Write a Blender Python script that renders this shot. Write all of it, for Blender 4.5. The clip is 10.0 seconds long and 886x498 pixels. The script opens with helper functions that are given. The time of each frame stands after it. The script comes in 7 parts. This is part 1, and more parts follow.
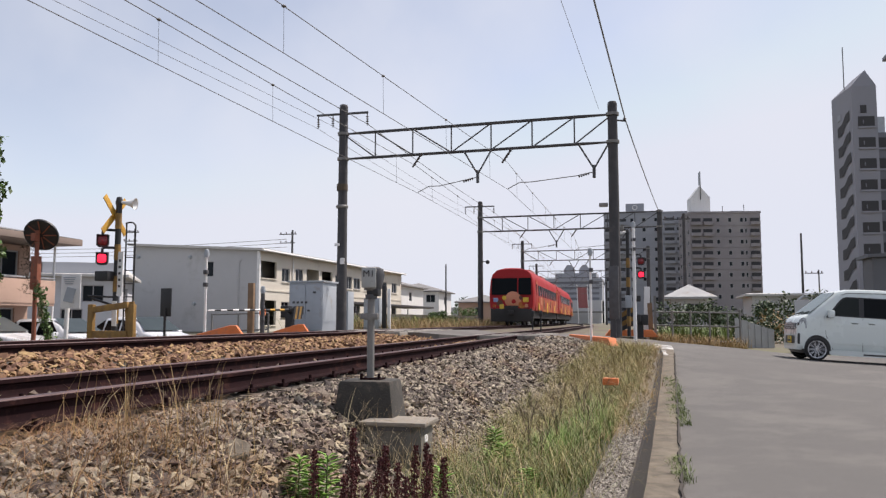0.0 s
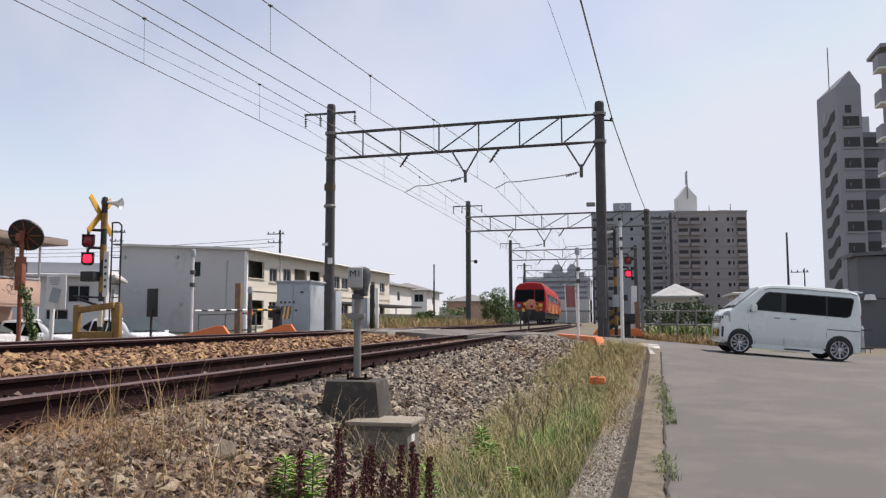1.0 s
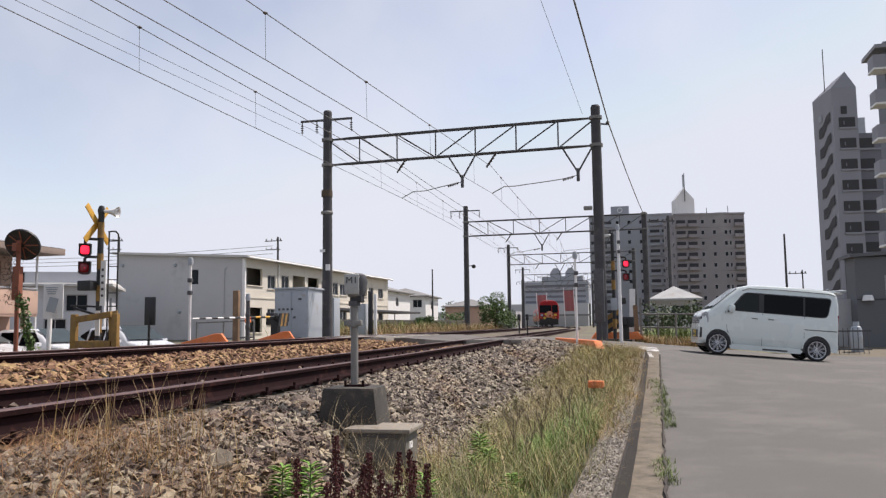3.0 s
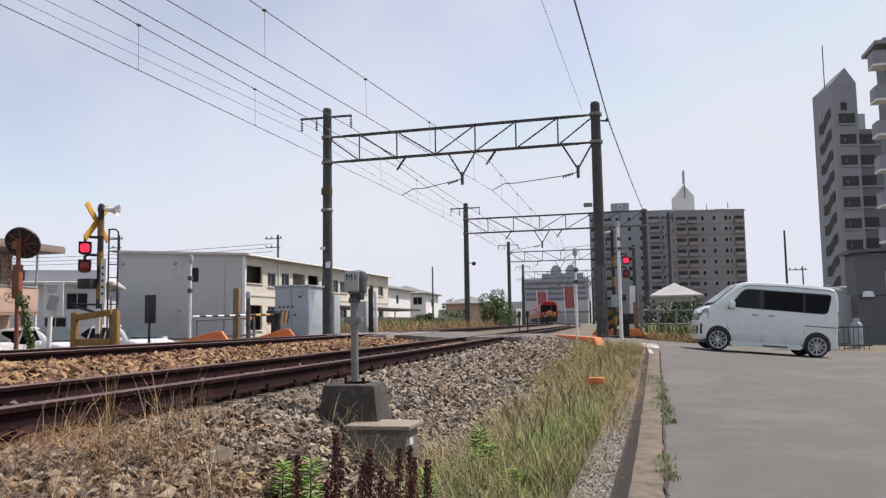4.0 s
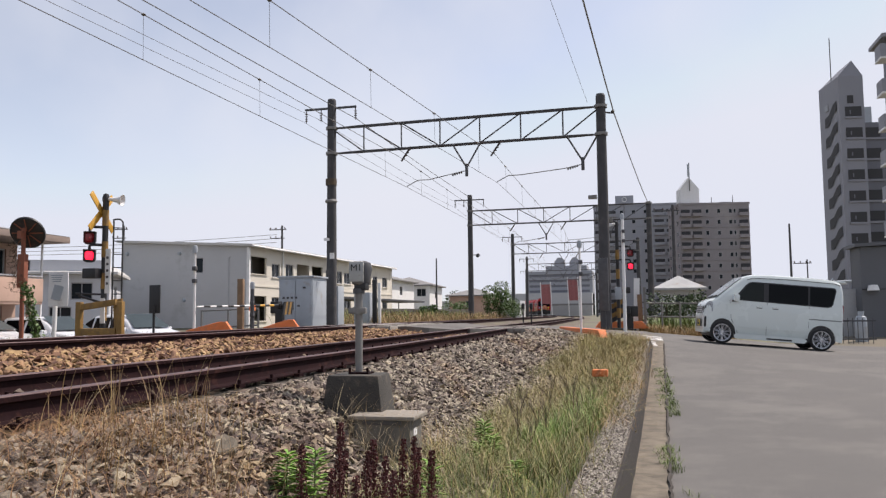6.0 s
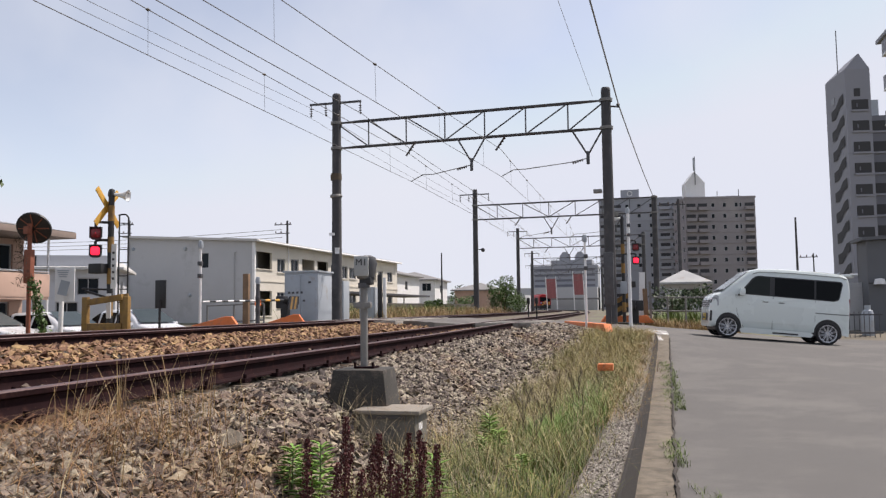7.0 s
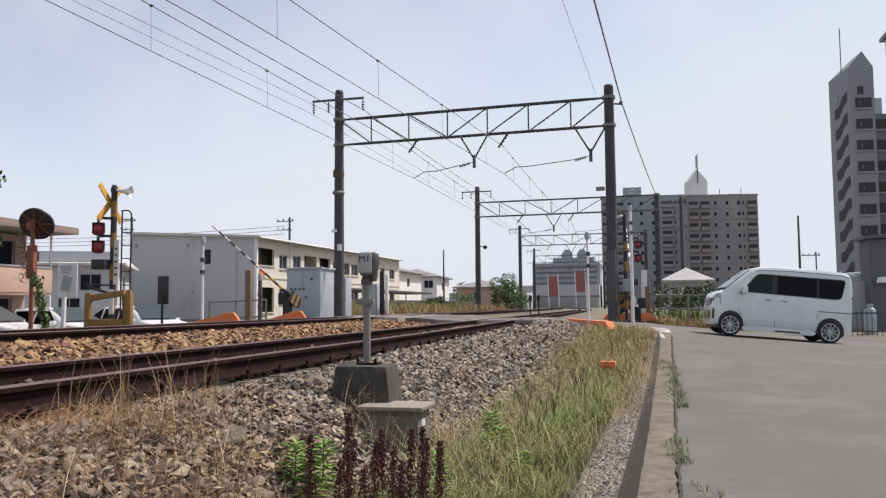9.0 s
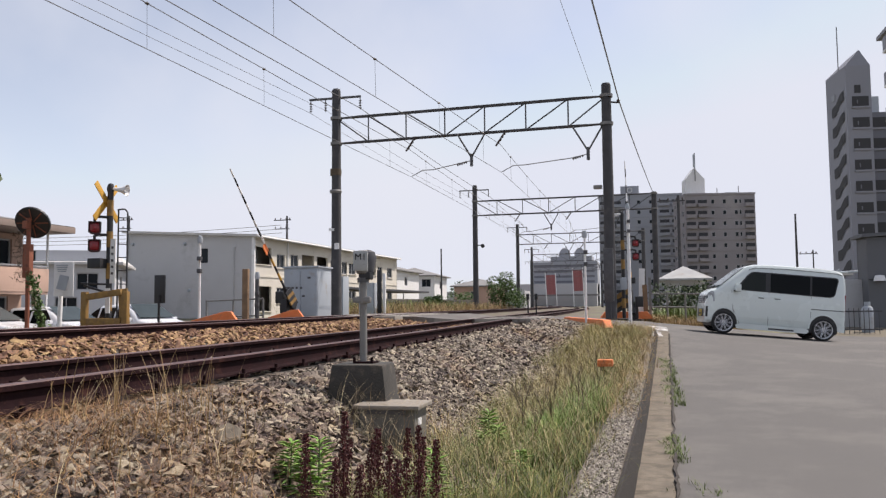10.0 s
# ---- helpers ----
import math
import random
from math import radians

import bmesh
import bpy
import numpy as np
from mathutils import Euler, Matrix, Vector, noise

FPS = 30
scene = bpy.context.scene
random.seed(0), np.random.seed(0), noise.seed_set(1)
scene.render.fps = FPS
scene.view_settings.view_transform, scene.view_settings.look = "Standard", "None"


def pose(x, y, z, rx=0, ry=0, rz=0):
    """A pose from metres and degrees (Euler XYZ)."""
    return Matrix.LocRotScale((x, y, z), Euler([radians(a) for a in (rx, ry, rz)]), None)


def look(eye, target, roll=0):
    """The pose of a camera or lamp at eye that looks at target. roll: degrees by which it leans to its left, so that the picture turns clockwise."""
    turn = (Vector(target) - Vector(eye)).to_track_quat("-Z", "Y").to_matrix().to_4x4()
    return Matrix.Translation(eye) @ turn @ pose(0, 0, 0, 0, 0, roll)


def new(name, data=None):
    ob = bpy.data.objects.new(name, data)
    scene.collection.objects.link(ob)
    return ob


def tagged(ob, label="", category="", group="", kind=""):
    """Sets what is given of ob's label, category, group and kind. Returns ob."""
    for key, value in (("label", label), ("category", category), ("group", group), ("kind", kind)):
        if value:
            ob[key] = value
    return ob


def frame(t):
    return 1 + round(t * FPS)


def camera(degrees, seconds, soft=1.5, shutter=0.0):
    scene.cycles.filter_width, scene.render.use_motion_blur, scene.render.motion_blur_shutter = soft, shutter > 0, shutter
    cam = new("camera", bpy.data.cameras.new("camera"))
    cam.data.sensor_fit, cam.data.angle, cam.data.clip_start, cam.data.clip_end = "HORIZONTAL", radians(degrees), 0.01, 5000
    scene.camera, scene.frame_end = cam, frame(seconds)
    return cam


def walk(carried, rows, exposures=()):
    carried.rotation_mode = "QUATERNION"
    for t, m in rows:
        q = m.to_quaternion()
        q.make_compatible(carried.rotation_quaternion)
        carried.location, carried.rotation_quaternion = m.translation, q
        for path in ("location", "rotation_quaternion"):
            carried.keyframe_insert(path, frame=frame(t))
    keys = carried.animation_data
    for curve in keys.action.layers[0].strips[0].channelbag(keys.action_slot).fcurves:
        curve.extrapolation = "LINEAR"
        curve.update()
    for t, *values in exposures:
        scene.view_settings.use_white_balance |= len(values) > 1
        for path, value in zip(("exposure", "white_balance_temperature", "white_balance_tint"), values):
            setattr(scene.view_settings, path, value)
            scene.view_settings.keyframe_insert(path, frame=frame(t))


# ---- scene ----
cam = camera(58.0, 10.0, soft=1.3)
PATH = [
    (0, pose(-0.0296, -0.0058, 1.2003, 95.173, -0.060, 14.641)),
    (0.5, pose(-0.0241, -0.0147, 1.2032, 95.039, 0.041, 14.060)),
    (1, pose(-0.0116, -0.0162, 1.2019, 95.138, 0.100, 13.809)),
    (1.5, pose(-0.0094, -0.0086, 1.2005, 95.259, 0.125, 13.772)),
    (2, pose(-0.0081, -0.0275, 1.2076, 95.452, 0.128, 13.776)),
    (2.5, pose(-0.0015, -0.0121, 1.2080, 95.513, 0.468, 13.728)),
    (4, pose(0.0023, 0.0000, 1.2021, 95.315, 0.874, 13.759)),
    (4.5, pose(0.0000, -0.0000, 1.2000, 95.190, 0.747, 13.628)),
    (5, pose(-0.0047, -0.0059, 1.2012, 95.038, 0.634, 13.683)),
    (5.5, pose(-0.0071, 0.0036, 1.1981, 94.913, 0.596, 13.815)),
    (7, pose(-0.0066, 0.0142, 1.1944, 94.349, 0.678, 14.391)),
    (7.5, pose(-0.0041, 0.0235, 1.1898, 94.262, 0.790, 14.440)),
    (8, pose(-0.0049, 0.0239, 1.1902, 94.195, 0.756, 14.384)),
    (8.5, pose(-0.0131, 0.0261, 1.1892, 94.148, 0.558, 14.420)),
    (9, pose(-0.0163, 0.0167, 1.1907, 94.146, 0.483, 14.520)),
    (9.5, pose(-0.0138, 0.0262, 1.1886, 94.180, 0.545, 14.421)),
    (10, pose(-0.0143, 0.0430, 1.1863, 94.059, 0.555, 14.358)),
]
walk(cam, PATH)

# ---- sky, sun, exposure ----
SUN_AZ, SUN_EL = radians(50), radians(58)      # azimuth clockwise from +Y
world = bpy.data.worlds.new("sky")
scene.world = world
world.use_nodes = True
wn = world.node_tree
sky = wn.nodes.new("ShaderNodeTexSky")
sky.sky_type = "NISHITA"
sky.sun_disc = False
sky.sun_elevation, sky.sun_rotation = SUN_EL, SUN_AZ
sky.air_density, sky.dust_density, sky.ozone_density = 1.0, 0.6, 1.0
soft_sky = wn.nodes.new("ShaderNodeHueSaturation")       # summer haze takes the colour out of the sky
soft_sky.inputs["Saturation"].default_value = 0.62
wn.links.new(sky.outputs[0], soft_sky.inputs["Color"])
haze = wn.nodes.new("ShaderNodeMix")                     # thick summer haze keeps the horizon from glaring
haze.data_type, haze.blend_type = "RGBA", "DARKEN"
haze.inputs[0].default_value = 1.0
haze.inputs[7].default_value = (4.5, 4.9, 5.55, 1)
wn.links.new(soft_sky.outputs[0], haze.inputs[6])
veil = wn.nodes.new("ShaderNodeTexNoise")                # thin veils of high cloud
veil.inputs["Scale"].default_value, veil.inputs["Detail"].default_value = 3.0, 5.0
thin = wn.nodes.new("ShaderNodeMapRange")
wn.links.new(veil.outputs["Fac"], thin.inputs[0])
for i, v in enumerate((0.42, 0.75, 0.05, 0.75)):
    thin.inputs[1 + i].default_value = v
cloud = wn.nodes.new("ShaderNodeMix")
cloud.data_type = "RGBA"
cloud.inputs[7].default_value = (4.7, 5.05, 5.55, 1)
wn.links.new(thin.outputs[0], cloud.inputs[0])
wn.links.new(haze.outputs[2], cloud.inputs[6])
wn.links.new(cloud.outputs[2], wn.nodes["Background"].inputs[0])
wn.nodes["Background"].inputs[1].default_value = 0.149
sun = new("sun", bpy.data.lights.new("sun", "SUN"))
sun.data.energy, sun.data.angle, sun.data.color = 5.0, radians(0.6), (1.0, 0.95, 0.88)
sd = Vector((math.sin(SUN_AZ) * math.cos(SUN_EL), math.cos(SUN_AZ) * math.cos(SUN_EL), math.sin(SUN_EL)))
sun.matrix_world = look(sd * 50, (0, 0, 0))
scene.view_settings.exposure = 0.12
scene.view_settings.use_white_balance = True
scene.view_settings.white_balance_temperature, scene.view_settings.white_balance_tint = 6700, 16


# ---- materials ----
def mat(name, base, rough=0.7, metal=0.0, var=0.25, scale=4.0, fine=60.0, bump=0.15, dirt=None, dirt_amt=0.0,
        dirt_scale=1.5, island=0.0, objvar=0.0, spec=0.5, coat=0.0, emit=None, power=0.0, tint=None, dist=0.01):
    """Procedural surface: base colour varied at two scales, an optional second colour in patches, fine relief."""
    m = bpy.data.materials.new(name)
    m.use_nodes = True
    nt = m.node_tree
    b = nt.nodes["Principled BSDF"]
    N, L = nt.nodes.new, nt.links.new
    b.inputs["Metallic"].default_value = metal
    b.inputs["Specular IOR Level"].default_value = spec
    b.inputs["Coat Weight"].default_value = coat
    tc = N("ShaderNodeTexCoord")
    geo = N("ShaderNodeNewGeometry")
    src = geo.outputs["Position"] if not tint == "local" else tc.outputs["Object"]

    def tex(s, detail=4.0, rg=0.6):
        n = N("ShaderNodeTexNoise")
        n.inputs["Scale"].default_value, n.inputs["Detail"].default_value, n.inputs["Roughness"].default_value = s, detail, rg
        L(src, n.inputs["Vector"])
        return n.outputs["Fac"]

    def mixc(fac, c1, c2, kind="MIX"):
        n = N("ShaderNodeMix")
        n.data_type, n.blend_type = "RGBA", kind
        for sock, val in ((n.inputs[0], fac), (n.inputs[6], c1), (n.inputs[7], c2)):
            if isinstance(val, (int, float)):
                sock.default_value = val
            elif isinstance(val, tuple):
                sock.default_value = (*val[:3], 1)
            else:
                L(val, sock)
        return n.outputs[2]

    def ramp(fac, lo, hi, a=0.0, bb=1.0):
        n = N("ShaderNodeMapRange")
        L(fac, n.inputs[0])
        for i, v in enumerate((lo, hi, a, bb)):
            n.inputs[1 + i].default_value = v
        return n.outputs[0]

    big, small = tex(scale), tex(fine, 3.0)
    dark = tuple(c * (1 - var) for c in base)
    lite = tuple(min(1, c * (1 + var * 0.8)) for c in base)
    col = mixc(ramp(big, 0.3, 0.7), dark, lite)
    col = mixc(ramp(small, 0.3, 0.7, 0, var * 0.9), col, tuple(c * 0.55 for c in base))
    if dirt:
        d = tex(dirt_scale, 6.0, 0.7)
        col = mixc(ramp(d, 0.62 - dirt_amt * 0.3, 0.75 - dirt_amt * 0.25), col, dirt)
    if island or objvar:
        if island:
            r, amt = geo.outputs["Random Per Island"], island
        else:
            r, amt = N("ShaderNodeObjectInfo").outputs["Random"], objvar
        v = N("ShaderNodeHueSaturation")
        L(ramp(r, 0, 1, 1 - amt, 1 + amt), v.inputs["Value"])
        L(ramp(r, 0, 1, 0.5 - amt * 0.04, 0.5 + amt * 0.04), v.inputs["Hue"])
        L(col, v.inputs["Color"])
        col = v.outputs[0]
    L(col, b.inputs["Base Color"])
    L(ramp(big, 0.2, 0.8, max(0.03, rough - 0.12), min(1, rough + 0.1)), b.inputs["Roughness"])
    if bump:
        bp = N("ShaderNodeBump")
        bp.inputs["Strength"].default_value, bp.inputs["Distance"].default_value = bump, dist
        L(small, bp.inputs["Height"])
        L(bp.outputs[0], b.inputs["Normal"])
    if emit:
        b.inputs["Emission Color"].default_value, b.inputs["Emission Strength"].default_value = (*emit, 1), power
    return m


def glassy(name, base=(0.02, 0.025, 0.03), rough=0.05):
    """Tinted window glass seen from outside: dark, with a clear reflection."""
    m = mat(name, base, rough, var=0.15, scale=0.8, bump=0.0, spec=0.10)
    return m


M_asphalt = mat("asphalt", (0.104, 0.098, 0.091), 0.9, var=0.16, scale=1.1, fine=120, bump=0.5, dirt=(0.135, 0.127, 0.116), dirt_amt=0.45, dirt_scale=0.55)
M_crossing = mat("crossing_asphalt", (0.135, 0.125, 0.115), 0.9, var=0.25, scale=1.5, fine=90, bump=0.4, dirt=(0.1, 0.08, 0.065), dirt_amt=0.35)
M_soil = mat("soil", (0.125, 0.098, 0.075), 0.95, var=0.35, scale=1.2, fine=40, bump=0.5, dirt=(0.12, 0.13, 0.05), dirt_amt=0.4)
M_far = mat("far_ground", (0.14, 0.12, 0.085), 0.95, var=0.3, scale=0.15, fine=6, bump=0.1, dirt=(0.13, 0.15, 0.06), dirt_amt=0.4, dirt_scale=0.1)
M_lot = mat("parking_asphalt", (0.10, 0.10, 0.10), 0.9, var=0.2, scale=0.5, fine=60)
# base darkened so that gaps between stones read as deep shade
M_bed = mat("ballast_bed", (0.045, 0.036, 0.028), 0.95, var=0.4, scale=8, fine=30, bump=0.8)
M_stone = mat("ballast_stone", (0.23, 0.186, 0.148), 0.85, var=0.35, scale=25, fine=120, bump=0.5, island=0.85, dirt=(0.18, 0.115, 0.075), dirt_amt=0.38, dirt_scale=0.6)
M_rust = mat("rusty_ballast", (0.27, 0.155, 0.085), 0.9, var=0.3, scale=20, fine=120, bump=0.3, island=0.55)
M_railside = mat("rail_rust", (0.019, 0.0085, 0.0095), 0.75, var=0.3, scale=9, fine=150, bump=0.15, dirt=(0.05, 0.022, 0.018), dirt_amt=0.25, dirt_scale=6, spec=0.06)
M_railtop = mat("rail_worn_head", (0.09, 0.045, 0.042), 0.5, metal=0.15, var=0.25, scale=5, fine=90, bump=0.05)
M_sleeper = mat("sleeper_concrete", (0.11, 0.088, 0.07), 0.9, var=0.3, scale=4, fine=70, dirt=(0.13, 0.08, 0.05), dirt_amt=0.5, objvar=0.2)
M_panel = mat("crossing_slab", (0.27, 0.25, 0.22), 0.9, var=0.25, scale=3, fine=50, bump=0.3, dirt=(0.12, 0.09, 0.07), dirt_amt=0.35, dirt_scale=3, objvar=0.18)
M_marker = mat("pale_grey_enamel", (0.36, 0.37, 0.36), 0.5, var=0.1, scale=8, fine=40, bump=0.03, dirt=(0.2, 0.17, 0.14), dirt_amt=0.2, dirt_scale=12)
M_kerbtop = mat("pebbled_kerb_concrete", (0.20, 0.17, 0.14), 0.95, var=0.55, scale=55, fine=190, bump=0.9, dirt=(0.10, 0.085, 0.065), dirt_amt=0.5, dirt_scale=5, dist=0.012)
M_conc = mat("concrete", (0.15, 0.128, 0.10), 0.95, var=0.3, scale=3, fine=90, bump=0.3, dirt=(0.17, 0.145, 0.115), dirt_amt=0.4, dirt_scale=4)
M_concd = mat("stained_concrete", (0.08, 0.072, 0.06), 0.9, var=0.3, scale=4, fine=60, bump=0.35, dirt=(0.05, 0.042, 0.032), dirt_amt=0.5, dirt_scale=5)
M_blockdark = mat("blackened_concrete", (0.05, 0.046, 0.04), 0.9, var=0.35, scale=5, fine=60, bump=0.5, dirt=(0.11, 0.09, 0.07), dirt_amt=0.3, dirt_scale=6)
M_boxgrey = mat("stained_box_grey", (0.15, 0.14, 0.12), 0.85, var=0.25, scale=6, fine=60, bump=0.2, dirt=(0.08, 0.07, 0.055), dirt_amt=0.4, dirt_scale=7)
M_lid = mat("worn_lid", (0.27, 0.24, 0.20), 0.9, var=0.25, scale=9, fine=90, bump=0.3, dirt=(0.18, 0.15, 0.11), dirt_amt=0.45, dirt_scale=9)
# shade on the kerb's road side, put into a near-black base colour
M_kerbshade = mat("mossy_kerb_side", (0.015, 0.011, 0.008), 0.95, var=0.35, scale=6, fine=50, bump=0.4)
M_sand = mat("sandy_gutter", (0.165, 0.138, 0.103), 0.95, var=0.35, scale=6, fine=90, bump=0.6, dirt=(0.085, 0.07, 0.05), dirt_amt=0.45, dirt_scale=4)
M_pole = mat("weathered_pole_concrete", (0.062, 0.061, 0.064), 0.8, var=0.3, scale=3, fine=40, bump=0.2, dirt=(0.10, 0.092, 0.086), dirt_amt=0.2)
M_steel = mat("galvanised_steel", (0.20, 0.195, 0.185), 0.55, metal=0.2, var=0.2, scale=6, fine=80, bump=0.05)
M_darksteel = mat("dark_steel", (0.09, 0.09, 0.095), 0.55, metal=0.4, var=0.25, scale=8, fine=80, bump=0.05)
M_wire = mat("copper_wire", (0.16, 0.155, 0.15), 0.5, metal=0.4, var=0.1, bump=0)
M_insul = mat("brown_insulator", (0.07, 0.055, 0.05), 0.3, var=0.1, bump=0)
M_black = mat("black_paint", (0.018, 0.018, 0.02), 0.5, var=0.3, scale=10, fine=90, bump=0.08)
M_yellow = mat("yellow_paint", (0.62, 0.34, 0.05), 0.6, var=0.15, scale=8, fine=60, bump=0.05, dirt=(0.3, 0.18, 0.06), dirt_amt=0.2, dirt_scale=8)
M_brownyel = mat("faded_yellow_steel", (0.27, 0.155, 0.04), 0.7, var=0.25, scale=8, fine=60, dirt=(0.16, 0.09, 0.04), dirt_amt=0.35, dirt_scale=6)
M_orange = mat("orange_kerb_paint", (0.72, 0.20, 0.06), 0.75, var=0.15, scale=5, fine=60, bump=0.25, dirt=(0.42, 0.17, 0.09), dirt_amt=0.3, dirt_scale=5)
M_rustpole = mat("rust_red_paint", (0.28, 0.09, 0.05), 0.75, var=0.3, scale=8, fine=60, dirt=(0.14, 0.06, 0.04), dirt_amt=0.3, dirt_scale=8)
M_white = mat("white_paint", (0.74, 0.74, 0.73), 0.6, var=0.06, scale=3, fine=40, bump=0.04, dirt=(0.5, 0.47, 0.43), dirt_amt=0.15, dirt_scale=2)
M_roadwhite = mat("worn_road_paint", (0.70, 0.69, 0.66), 0.85, var=0.12, scale=6, fine=80, bump=0.3, dirt=(0.2, 0.19, 0.18), dirt_amt=0.75, dirt_scale=7)
M_grey = mat("grey_enamel", (0.36, 0.395, 0.43), 0.55, var=0.08, scale=2, fine=40, bump=0.04, dirt=(0.3, 0.28, 0.25), dirt_amt=0.15)
M_red = mat("red_lamp_glass", (0.22, 0.015, 0.02), 0.25, var=0.1, bump=0)
M_redlit = mat("lit_red_lamp", (0.5, 0.02, 0.03), 0.3, var=0.05, bump=0, emit=(1.0, 0.02, 0.06), power=1.6)
M_glass = glassy("window_glass")
M_vanglass = glassy("privacy_glass", (0.004, 0.005, 0.006), 0.04)
M_windscreen = glassy("windscreen_glass", (0.07, 0.095, 0.10), 0.05)
M_vanpaint = mat("pale_pearl_paint", (0.64, 0.70, 0.68), 0.28, var=0.02, scale=1, bump=0, coat=0.6, tint="local")
M_carwhite = mat("white_car_paint", (0.66, 0.67, 0.69), 0.3, var=0.02, scale=1, bump=0, coat=0.5)
M_tyre = mat("tyre_rubber", (0.02, 0.02, 0.021), 0.85, var=0.2, scale=20, bump=0.1, tint="local")
M_alloy = mat("alloy_wheel", (0.55, 0.56, 0.58), 0.3, metal=0.5, var=0.05, bump=0, tint="local")
M_plastic = mat("dark_plastic", (0.02, 0.02, 0.022), 0.5, var=0.1, bump=0.02, tint="local")
M_lampglass = mat("headlamp_glass", (0.36, 0.39, 0.41), 0.12, var=0.6, scale=30, bump=0, coat=0.5, tint="local")
M_plateyellow = mat("yellow_plate", (0.72, 0.52, 0.06), 0.5, var=0.05, bump=0, tint="local")
M_leaf = mat("leaf_green", (0.075, 0.13, 0.03), 0.6, var=0.3, scale=2, fine=30, bump=0, island=0.35)
M_leafdark = mat("leaf_dark", (0.045, 0.075, 0.025), 0.6, var=0.3, scale=1, fine=10, bump=0, island=0.35)
M_bright = mat("fresh_leaf", (0.16, 0.30, 0.045), 0.55, var=0.2, scale=4, bump=0, island=0.25)
M_dry = mat("olive_dry_grass", (0.29, 0.225, 0.085), 0.8, var=0.3, scale=3, bump=0, island=0.6)
M_grassg = mat("grass_green", (0.155, 0.168, 0.036), 0.7, var=0.25, scale=3, bump=0, island=0.55)
M_straw = mat("dry_straw", (0.36, 0.245, 0.115), 0.8, var=0.25, scale=3, bump=0, island=0.35)
M_rusty = mat("rusty_straw", (0.29, 0.165, 0.08), 0.85, var=0.3, scale=4, bump=0, island=0.5)
M_pebble = mat("kerb_pebble", (0.30, 0.265, 0.225), 0.9, var=0.3, scale=60, bump=0.2, island=0.55)
M_carglass = glassy("car_glass", (0.05, 0.065, 0.07), 0.06)
M_pale = mat("pale_dead_stem", (0.52, 0.42, 0.25), 0.8, var=0.15, scale=3, bump=0, island=0.25)
M_mid = mat("mid_green_grass", (0.125, 0.168, 0.036), 0.65, var=0.25, scale=3, bump=0, island=0.4)
M_dock = mat("dock_seed_heads", (0.085, 0.02, 0.02), 0.85, var=0.3, scale=40, bump=0, island=0.4)
M_bark = mat("bark", (0.10, 0.075, 0.05), 0.9, var=0.3, scale=8, fine=60, bump=0.4)


